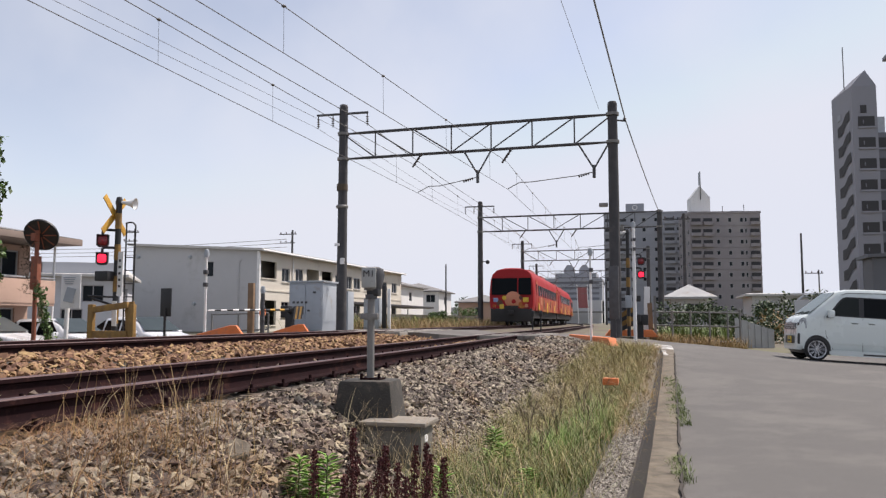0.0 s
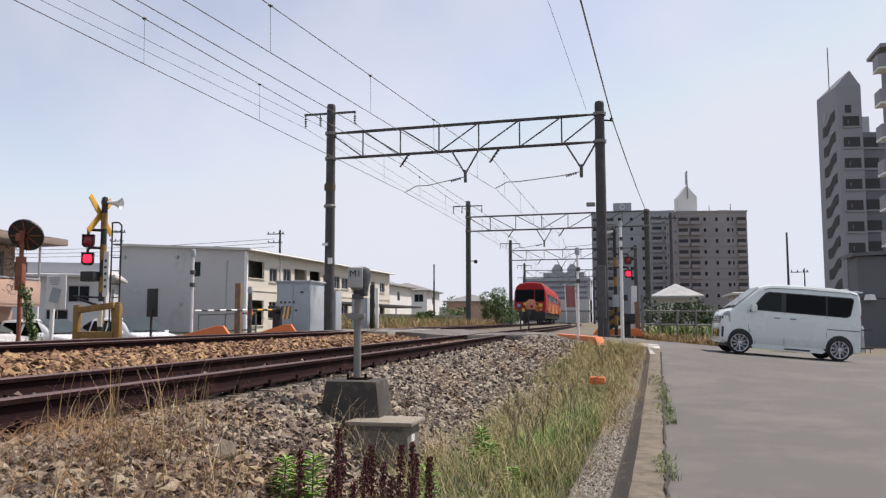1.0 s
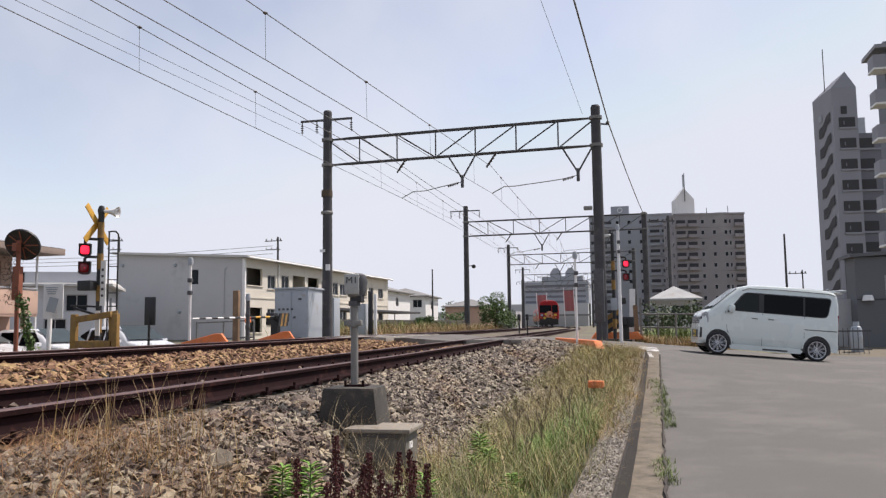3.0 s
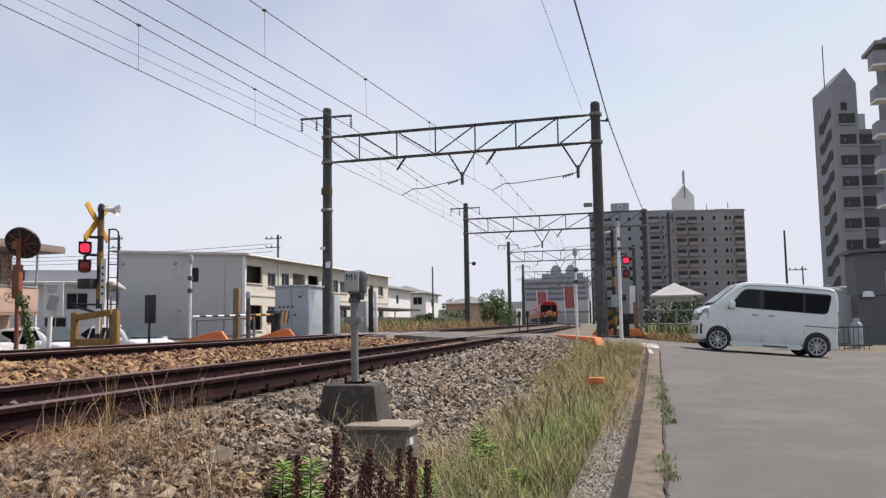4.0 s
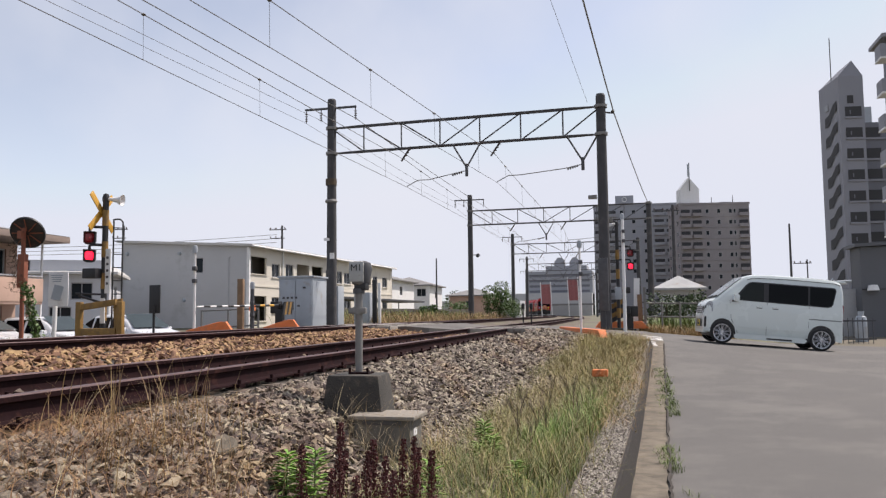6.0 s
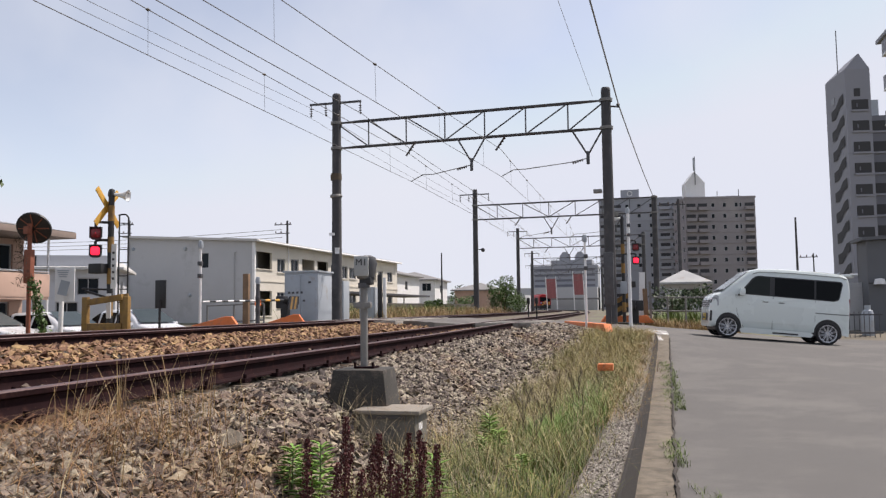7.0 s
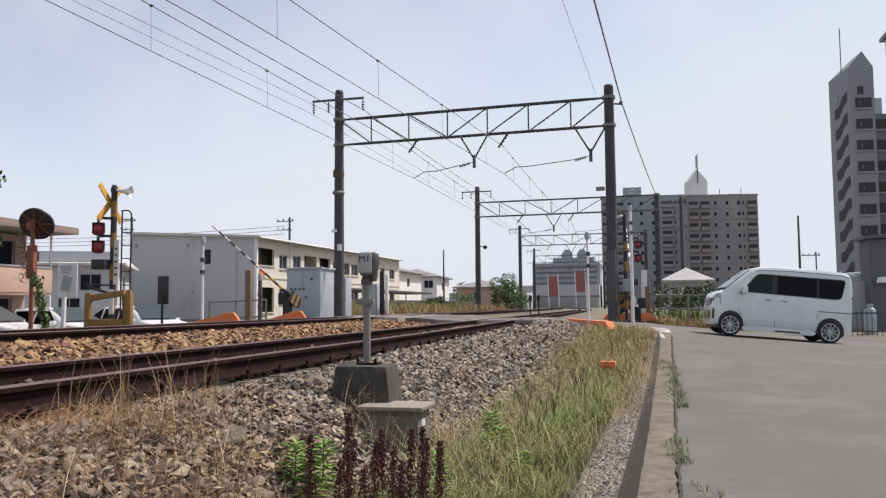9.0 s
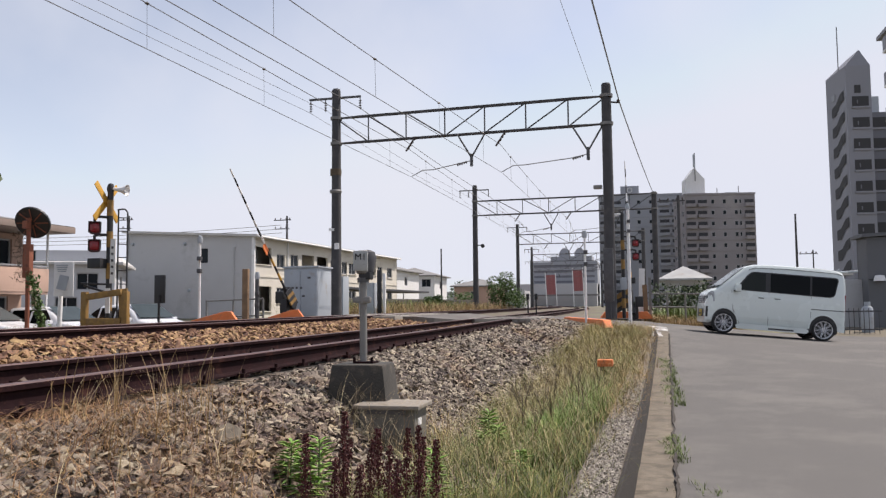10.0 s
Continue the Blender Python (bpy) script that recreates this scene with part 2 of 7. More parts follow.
# ---- mesh helpers ----
class Geo:
    """Collects vertices and faces of one mesh, with a material slot for each face."""

    def __init__(s):
        s.v, s.f, s.m = [], [], []

    def add(s, verts, faces, slot=0):
        o = len(s.v)
        s.v += [tuple(p) for p in verts]
        s.f += [tuple(i + o for i in q) for q in faces]
        s.m += [slot] * len(faces)
        return s

    def box(s, c, d, rz=0.0, slot=0, rx=0.0, ry=0.0):
        e = Euler((rx, ry, rz)).to_matrix()
        p = [e @ Vector((x * d[0] / 2, y * d[1] / 2, z * d[2] / 2)) + Vector(c) for x in (-1, 1) for y in (-1, 1) for z in (-1, 1)]
        return s.add(p, [(0, 1, 3, 2), (4, 6, 7, 5), (0, 4, 5, 1), (2, 3, 7, 6), (0, 2, 6, 4), (1, 5, 7, 3)], slot)

    def span(s, a, b, slot=0):
        return s.box([(i + j) / 2 for i, j in zip(a, b)], [abs(j - i) for i, j in zip(a, b)], 0, slot)

    def tube(s, a, b, r, r2=None, n=10, slot=0, cap=True):
        a, b = Vector(a), Vector(b)
        r2 = r if r2 is None else r2
        q = (b - a).to_track_quat("Z", "Y").to_matrix()
        ring = lambda p, rr: [p + q @ Vector((rr * math.cos(k * 2 * math.pi / n), rr * math.sin(k * 2 * math.pi / n), 0)) for k in range(n)]
        f = [(k, (k + 1) % n, n + (k + 1) % n, n + k) for k in range(n)]
        if cap:
            f += [tuple(range(n - 1, -1, -1)), tuple(range(n, 2 * n))]
        return s.add(ring(a, r) + ring(b, r2), f, slot)

    def pipe(s, pts, r, n=6, slot=0):
        for a, b in zip(pts, pts[1:]):
            s.tube(a, b, r, n=n, slot=slot)
        return s

    def lathe(s, prof, n=20, c=(0, 0, 0), axis="Z", slot=0):
        """prof: (radius, height) pairs turned round an axis."""
        v, f = [], []
        for r, h in prof:
            for k in range(n):
                x, y = r * math.cos(2 * math.pi * k / n), r * math.sin(2 * math.pi * k / n)
                p = (x, y, h) if axis == "Z" else (x, h, y) if axis == "Y" else (h, x, y)
                v.append([i + j for i, j in zip(p, c)])
        for i in range(len(prof) - 1):
            f += [(i * n + k, i * n + (k + 1) % n, (i + 1) * n + (k + 1) % n, (i + 1) * n + k) for k in range(n)]
        return s.add(v, f, slot)

    def sweep(s, rings, slot=0, closed=True, caps=True):
        """Skin over rings of equal length."""
        n, v, f = len(rings[0]), [p for r in rings for p in r], []
        for i in range(len(rings) - 1):
            for k in range(n if closed else n - 1):
                f.append((i * n + k, i * n + (k + 1) % n, (i + 1) * n + (k + 1) % n, (i + 1) * n + k))
        if caps and closed:
            f += [tuple(range(n - 1, -1, -1)), tuple(range((len(rings) - 1) * n, len(rings) * n))]
        return s.add(v, f, slot)

    def sheet(s, xs, ys, zf, slot=0):
        ny = len(ys)
        v = [(x, y, zf(x, y)) for x in xs for y in ys]
        return s.add(v, [(i * ny + j, (i + 1) * ny + j, (i + 1) * ny + j + 1, i * ny + j + 1) for i in range(len(xs) - 1) for j in range(ny - 1)], slot)


def obj(name, g, mats, loc=(0, 0, 0), smooth=True, bevel=0.0, parent=None):
    me = bpy.data.meshes.new(name)
    me.from_pydata(g.v, [], g.f)
    mats = mats if isinstance(mats, (list, tuple)) else [mats]
    for m in mats:
        me.materials.append(m)
    if len(mats) > 1:
        me.polygons.foreach_set("material_index", g.m)
    if bevel or len(g.v) < 20000:
        bm = bmesh.new()
        bm.from_mesh(me)
        if len(g.v) < 4000:
            bmesh.ops.recalc_face_normals(bm, faces=bm.faces)
        if bevel:
            ed = [e for e in bm.edges if len(e.link_faces) == 2 and e.calc_face_angle(0) > 0.5]
            bmesh.ops.bevel(bm, geom=ed, offset=bevel, segments=2, affect="EDGES", profile=0.6, clamp_overlap=True)
        bm.to_mesh(me)
        bm.free()
    if smooth:
        me.shade_smooth()
        me.set_sharp_from_angle(angle=radians(38))
    ob = new(name, me)
    ob.location = loc
    if parent:
        ob.parent = parent
    return ob


def part(name, g, m, parent, label="", loc=(0, 0, 0), bevel=0.0, smooth=True, rot=None):
    ob = obj(name, g, m, loc, smooth, bevel, parent)
    if rot:
        ob.rotation_euler = rot
    if label:
        ob["label"] = label
    return ob


def thing(name, loc, label, category, group="", rz=0.0):
    ob = new(name)
    ob.empty_display_size = 0.2
    ob.location = loc
    ob.rotation_euler = (0, 0, rz)
    return tagged(ob, label, category, group)


def setting(name, g, m, label, category="ground", smooth=True, bevel=0.0, loc=(0, 0, 0)):
    return tagged(obj(name, g, m, loc, smooth, bevel), label, category, "", "structure")


def lerp(t, pts):
    """Smooth piecewise curve through (t, value) pairs."""
    if t <= pts[0][0]:
        return pts[0][1]
    for (a, p), (b, q) in zip(pts, pts[1:]):
        if t <= b:
            u = (t - a) / (b - a)
            return p + (q - p) * u
    return pts[-1][1]


# ---- the plan ----
ZR, ZF = 0.81, 0.95           # rail heads of the near and the far track
GAUGE = 1.067 + 0.065
SPACING = 3.45
CENTRE = [(-40, -3.75), (4, -3.75), (9, -3.78), (14, -3.95), (20, -4.28), (27, -4.5), (38, -4.85), (52, -5.32), (65, -5.82), (77, -6.3), (90, -6.9),
          (111, -8.6), (140, -11.9), (168, -16.4), (194, -20.6), (206, -25.0), (225, -31.2), (260, -42.5)]


def centre(y):
    """Sideways place of the near track's middle, smoothed."""
    return sum(lerp(y + d, CENTRE) * w for d, w in ((-6, 1), (-3, 2), (0, 3), (3, 2), (6, 1))) / 9


def road_z(x, y):
    up = lerp(y, [(8, 0.0), (14, 0.35), (20, 1.0), (60, 1.0)])
    return lerp(x, [(-2.55, 0.79), (0, 0.58), (2.0, 0.38), (4.3, 0.18), (7.0, 0.06)]) * up


def verge_z(x, y):
    """Ground on the road's side of the tracks, from the kerb up to the ballast shoulder."""
    k = min(1, max(0, -0.9 - x))
    base = lerp(x - k * (centre(y) + 3.75), [(-9.9, 0.78), (-9.2, 0.80), (-8.4, 0.815), (-6.2, 0.815), (-5.5, 0.71), (-5.1, 0.635), (-3.3, 0.625), (-2.95, 0.605), (-2.72, 0.585), (-2.3, 0.40), (-1.95, 0.13), (-1.6, 0.06), (-1.2, 0.06), (-0.7, 0.07), (-0.3, 0.12), (0.3, 0.12)])
    if x > -2.75:
        b = min(1, max(0, (y - 11) / 8.6))
        base = max(base, base * (1 - b) + (road_z(x, 20) - 0.03) * b, lerp(x, [(-2.0, 0.0), (-0.3, road_z(0.1, y) + 0.05)]))
    return base


# ---- ground, road, tracks ----
def steps(a, b, d):
    n = max(1, int(round((b - a) / d)))
    return [a + (b - a) * i / n for i in range(n + 1)]


def skew(x):
    """How far the crossing's near edge stands back from its plain line."""
    return lerp(x, [(-9.5, 0.0), (-5.9, 1.3), (-5.2, 2.6), (-3.6, 3.0), (-2.5, 2.5), (-1.1, 0.0)])


def build_ground():
    def gz(x, y):
        left = lerp(x, [(-14.4, -0.34), (-13.2, 0.66), (-9.9, 0.70), (-9.2, 0.45), (-2.75, 0.40), (-2.3, 0.2), (-1.6, -0.06), (0.3, -0.08), (200, -0.08)])
        ahead = lerp(y, [(24, 0), (31, 1)]) if x > -12 else lerp(y, [(28, 0), (50, 1)])
        return left * (1 - ahead) + lerp(x, [(-16, 0.5), (-12, 0.70), (-1, 0.62), (1, 0.5), (6, 0.25), (40, 0.2)]) * ahead - 0.03
    xs = [-3000, -800, -200, -80, -40, -20, -14.4, -13.2, -12, -10.5, -9.9, -9.2, -7, -5, -2.75, -2.3, -1.5, -1, -0.6, -0.35, -0.2, 0.1, 0.4, 1.5, 3, 6, 9, 14, 25, 60, 200, 800, 3000]
    ys = [-3000, -500, -60, -20, -5] + steps(0, 40, 2.5) + [50, 70, 100, 150, 220, 400, 1000, 3000]
    setting("ground", Geo().sheet(xs, ys, gz), M_far, "dry earth and gravel ground with sparse weeds")
    g = Geo().sheet([0.12, 0.4, 0.8, 1.4, 2.0, 3.0, 4.3, 5.6, 7.0, 9, 12, 17, 24], steps(-14, 28, 1.0), lambda x, y: road_z(x, y) + 0.012 * math.sin(x * 1.3 + y * 0.4))
    setting("road", g, M_asphalt, "worn grey asphalt road with faint tyre marks", "road")
    g = Geo().sheet(steps(-12.5, 0.12, 0.45), steps(19.8, 28.2, 0.8), lambda x, y: (road_z(x, y) if x > -2.4 else lerp(x, [(-12.5, 0.78), (-9.5, 0.90), (-5.95, 0.90), (-5.5, 0.79), (-3.3, 0.765), (-2.6, 0.785)])))
    top = list(g.v)
    for a, b in zip(steps(-12.5, 0.12, 0.45), steps(-12.5, 0.12, 0.45)[1:]):
        for yy in (19.8, 28.2):
            za, zb = [[v[2] for v in top if abs(v[0] - q) < 1e-6 and abs(v[1] - yy) < 1e-6][0] for q in (a, b)]
            g.add([(a, yy, za), (b, yy, zb), (b, yy, zb - 0.3), (a, yy, za - 0.3)], [(0, 1, 2, 3)])
    g.v = [(x, y + skew(x) * max(0, (27 - y) / 7.2), z) for x, y, z in g.v]
    setting("crossing_road", g, M_crossing, "patched asphalt level crossing road between the rails", "road")
    g = Geo()
    rings = []
    for y in steps(-6, 19.5, 0.1):
        edge = 0.12 + (y - 5) * 0.022 + 0.022 * noise.noise((y * 3.1, 0, 0)) + 0.012 * noise.noise((y * 11, 3, 0))
        left = -0.17 + min(0, (y - 5) * 0.0235 - 0.05)
        rings.append([(left + (edge - left) * u, y, road_z(0.12, y) + 0.018 + 0.01 * noise.noise((u * 4, y * 2, 0)) - 0.012 * (u == 1)) for u in (0, 0.25, 0.5, 0.75, 0.95, 1)])
    g.sweep(rings, closed=False)
    setting("gutter", g, M_sand, "sandy concrete gutter strip beside the kerb", "gutter")
    g = Geo()
    for x0, x1, ys, z in ((-45, -14.4, (2, 30), -0.18),):
        g.sheet(steps(x0, x1, 4), steps(ys[0], ys[1], 4), lambda x, y: z)
    setting("parking_lot", g, M_lot, "grey asphalt parking lot beside the apartments", "ground")


def build_kerb():
    """Kerb stones, each with its own edges."""
    base = tagged(new("kerb"), "long kerb of weathered exposed-aggregate concrete blocks", "kerb", "", "structure")
    random.seed(4)
    y = -6.5
    while y < 17.5:
        ln = 2.0
        z = road_z(0.12, y)
        top = 0.16 + z * 1.0
        g = Geo()
        prof = [(-0.115, -0.1), (-0.115, 0.0), (-0.15, 0.13), (-0.165, 0.15), (-0.36, 0.165), (-0.40, 0.16), (-0.40, -0.1)]
        rough = lambda yy, k: 0.008 * noise.noise((yy * 2.3 + y, k, 0)) + 0.005 * noise.noise((yy * 9 + y, k, 5))
        g.sweep([[(px + rough(yy, 1), yy, pz + (rough(yy, 2) if pz > 0.1 else 0)) for px, pz in prof] for yy in steps(-ln / 2 + 0.003, ln / 2 - 0.003, 0.1)])
        # the road-side faces take the colour that holds their shade
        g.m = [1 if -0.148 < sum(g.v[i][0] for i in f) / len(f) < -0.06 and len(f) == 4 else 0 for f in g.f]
        xo = (y - 5) * 0.0235 - 0.05
        part("kerb_stone", g, [M_kerbtop, M_kerbshade], base, "", (xo + random.uniform(-0.003, 0.003), y, z + random.uniform(-0.003, 0.003)), rot=(math.atan((road_z(0.12, y + 1) - road_z(0.12, y - 1)) / 2), 0, -0.0235))
        y += ln
    ys = steps(-7.4, 18.4, 0.6)
    # strip just proud of the stones, its dark colour standing for shade
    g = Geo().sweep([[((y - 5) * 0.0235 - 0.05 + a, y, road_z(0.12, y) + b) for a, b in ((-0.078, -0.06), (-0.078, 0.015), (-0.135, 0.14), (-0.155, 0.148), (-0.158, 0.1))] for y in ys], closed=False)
    part("kerb_side", g, M_kerbshade, base, "side of the kerb with its shade put into a dark colour")


RAIL = [(-0.064, 0), (0.064, 0), (0.064, 0.012), (0.02, 0.028), (0.0085, 0.05), (0.0085, 0.105), (0.0325, 0.118), (0.0325, 0.145), (0.026, 0.153),
        (-0.026, 0.153), (-0.0325, 0.145), (-0.0325, 0.118), (-0.0085, 0.105), (-0.0085, 0.05), (-0.02, 0.028), (-0.064, 0.012)]


def build_track(offset, ztop, name, label):
    track = tagged(new(name), label, "railway track", "", "structure")
    ys = steps(-12, 60, 1.0) + steps(64, 250, 4)
    for side in (-1, 1):
        g = Geo()
        rings = [[(centre(y) + offset + side * GAUGE / 2 + px, y, ztop - 0.153 + pz) for px, pz in RAIL] for y in ys]
        g.sweep(rings)
        n = len(RAIL)
        g.m = [1 if (i % n) in (7, 8, 9) else 0 for i in range(len(g.f))]
        part("rail", g, [M_railside, M_railtop], track)
    sl = Geo().box((0, 0, -0.1), (1.66, 0.22, 0.16))
    me = obj("sleeper", sl, M_sleeper, bevel=0.02, parent=track)
    me.location = (centre(0) + offset, 0.0, ztop - 0.165)
    clip = Geo()
    for sx in (-1, 1):
        for k in (-1, 1):
            clip.box((sx * GAUGE / 2 + k * 0.085, 0, 0.012), (0.07, 0.09, 0.03))
            clip.tube((sx * GAUGE / 2 + k * 0.095, 0, 0.01), (sx * GAUGE / 2 + k * 0.095, 0, 0.06), 0.014, n=8)
    cl = obj("rail_clip", clip, M_railside, parent=track)
    cl.location = me.location
    y = 0.58
    far = Geo()
    while y < 150:
        loc = (centre(y) + offset, y, ztop - 0.165)
        if y < 19.8 + skew(centre(21) + offset):
            for src in (me, cl):
                o = bpy.data.objects.new(src.name, src.data)
                scene.collection.objects.link(o)
                o.parent, o.location = track, loc
        elif y > 28.4:
            far.box((loc[0], y, loc[2] - 0.08), (1.8, 0.22, 0.16))
        y += 0.58
    part("far_sleepers", far, M_sleeper, track)["kind"] = "stuff"


def stones(name, label, material, count, xr, yr, size, zf, seed, dens=None):
    """Loose crushed stones scattered on a sloping bed."""
    rng = np.random.default_rng(seed)
    ico = [(0, 0, 1), (0.89, 0, 0.45), (0.28, 0.85, 0.45), (-0.72, 0.53, 0.45), (-0.72, -0.53, 0.45), (0.28, -0.85, 0.45),
           (0.72, 0.53, -0.45), (-0.28, 0.85, -0.45), (-0.89, 0, -0.45), (-0.28, -0.85, -0.45), (0.72, -0.53, -0.45), (0, 0, -1)]
    tri = [(0, 1, 2), (0, 2, 3), (0, 3, 4), (0, 4, 5), (0, 5, 1), (1, 6, 2), (2, 7, 3), (3, 8, 4), (4, 9, 5), (5, 10, 1),
           (2, 6, 7), (3, 7, 8), (4, 8, 9), (5, 9, 10), (1, 10, 6)]
    base = np.array(ico)
    vs, fs = [], []
    k = 0
    for _ in range(count):
        x = rng.uniform(*xr)
        y = yr[0] + (yr[1] - yr[0]) * rng.random() ** (dens or 1.0)
        sc = size * rng.uniform(0.6, 1.45) * (1 + max(0, y - 12) * 0.03)
        if rng.random() < 0.03:
            sc *= 1.5
        p = base * (1 + rng.uniform(-0.42, 0.42, (12, 1))) * np.array([1.4, 0.95, 0.42]) * sc
        e = np.array(Euler((rng.uniform(-0.95, 0.95), rng.uniform(-0.95, 0.95), rng.uniform(0, 6.3))).to_matrix())
        p = p @ e.T + np.array([x, y, zf(x, y) + sc * rng.uniform(-0.05, 0.35)])
        vs.append(p)
        fs.append(np.array(tri) + k)
        k += 12
    me = bpy.data.meshes.new(name)
    me.from_pydata(np.concatenate(vs).tolist(), [], np.concatenate(fs).tolist())
    me.materials.append(material)
    return tagged(new(name, me), label, "ballast", "", "stuff")


def build_bed():
    # sheet under the stones; its dark colour paints the shade in their gaps
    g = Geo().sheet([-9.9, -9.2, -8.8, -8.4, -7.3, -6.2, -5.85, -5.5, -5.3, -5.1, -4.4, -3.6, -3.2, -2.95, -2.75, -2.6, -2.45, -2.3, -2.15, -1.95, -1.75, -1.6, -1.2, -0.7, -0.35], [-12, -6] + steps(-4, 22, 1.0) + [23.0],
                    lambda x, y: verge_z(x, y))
    setting("trackside_earth", g, M_bed, "earth and gravel bank under the tracks, darkened for the shade between stones", "ground")
    g = Geo()
    g.sweep([[(centre(y) + px, y, pz) for px, pz in ((2.6, 0.45), (1.3, 0.65), (-1.5, 0.66), (-2.2, 0.79), (-5.0, 0.80), (-6.3, 0.5))] for y in [26.2, 32, 40, 52, 65, 80, 100, 125, 150, 180, 215, 250]], closed=False)
    setting("far_ballast_bed", g, M_soil, "rust-brown ballast bed beyond the level crossing", "ground")
    stones("ballast_shoulder", "grey and brown crushed ballast stones beside the near rail", M_stone, 29000, (-3.0, -0.95), (2.3, 10), 0.0245, verge_z, 1, 1.25)
    stones("ballast_shoulder", "grey crushed ballast stones sloping up to the level crossing", M_stone, 18500, (-4.2, -0.9), (9.5, 20.6), 0.030, verge_z, 6)
    stones("ballast_shoulder", "grey crushed ballast stones along the track bank", M_stone, 4500, (-5.2, -0.95), (-4, 2.4), 0.034, verge_z, 7)
    stones("ballast_crossing_edge", "grey ballast stones heaped against the crossing", M_stone, 4200, (-5.3, -2.0), (20.3, 22.9), 0.024, lambda x, y: verge_z(x, y) - 0.4 * max(0, y - 19.9 - skew(x)), 9)
    stones("ballast_between_rails", "brown ballast stones between the near rails", M_stone, 5200, (-5.1, -3.2), (2.4, 22.4), 0.034, verge_z, 2)
    stones("ballast_between_tracks", "rusty orange-brown ballast stones between the tracks", M_rust, 11000, (-7.2, -4.5), (4, 21.2), 0.034, verge_z, 3)
    stones("ballast_far_track", "rusty ballast stones under the far track", M_rust, 4500, (-9.7, -6.7), (6, 20), 0.036, verge_z, 5)


def kerb_top(x, y):
    return road_z(0.12, y) + 0.162


def build_edge():
    """Pebbles that stand out of the worn kerb, and the open joint where the asphalt has broken away from the gutter."""
    rng = np.random.default_rng(77)
    for k, (y0, y1, n) in enumerate(((4.0, 7.0, 5200), (7.0, 11.0, 2600))):
        g = stones("kerb_pebbles", "small grey and pale pebbles in the worn kerb face", M_pebble, n, (-0.43, -0.215), (y0, y1), 0.0075 + 0.002 * k, kerb_top, 78 + k)
        for q in g.data.vertices:
            q.co.x += (q.co.y - 5) * 0.0235
    rings = []
    for y in steps(-6, 18.6, 0.07):
        c = 0.125 + (y - 5) * 0.022 + 0.02 * noise.noise((y * 3.1, 0, 0)) + 0.014 * noise.noise((y * 9, 7, 0))
        w = max(0.003, 0.013 + 0.022 * noise.noise((y * 1.7, 2, 0)) + 0.012 * noise.noise((y * 13, 1, 0)))
        z = road_z(0.15, y) + 0.036
        rings.append([(c - w, y, z - 0.012), (c - w * 0.6, y, z), (c + w * 0.6, y, z), (c + w, y, z - 0.012)])
    setting("road_joint", Geo().sweep(rings, closed=False), M_bed, "dark dirt-filled joint between gutter and asphalt", "joint")


build_ground()
build_kerb()
build_edge()
build_track(0.0, ZR, "near_track", "near railway track with rust-brown rails on concrete sleepers")
build_track(-SPACING, ZF, "far_track", "far railway track with rusty rails on brown ballast")
build_bed()


def crossing_panels():
    """Concrete slabs between and beside the rails of the level crossing."""
    base = tagged(new("crossing_deck"), "worn concrete crossing slabs between the rails", "crossing deck", "", "structure")
    random.seed(8)
    a = obj("slab", Geo().box((0, 0, 0), (0.90, 0.72, 0.14)), M_panel, bevel=0.015, parent=base)
    b = obj("slab", Geo().box((0, 0, 0), (0.62, 0.72, 0.14)), M_panel, bevel=0.015, parent=base)
    first = {a: True, b: True}
    for off, zt in ((0, ZR), (-SPACING, ZF)):
        for k in range(9):
            y = 19.9 + k * 0.745 + skew(centre(21) + off)
            for src, dx in ((a, 0.0), (b, 0.93), (b, -0.93)):
                o = src if first.pop(src, False) else bpy.data.objects.new("slab", src.data)
                if o is not src:
                    scene.collection.objects.link(o)
                    o.parent = base
                o.location = (centre(y) + off + dx, y + random.uniform(-0.01, 0.01), zt - 0.088 + random.uniform(-0.014, 0.010))
                o.rotation_euler = (random.uniform(-0.018, 0.018), random.uniform(-0.02, 0.02), 0.03 + random.uniform(-0.03, 0.03))


crossing_panels()


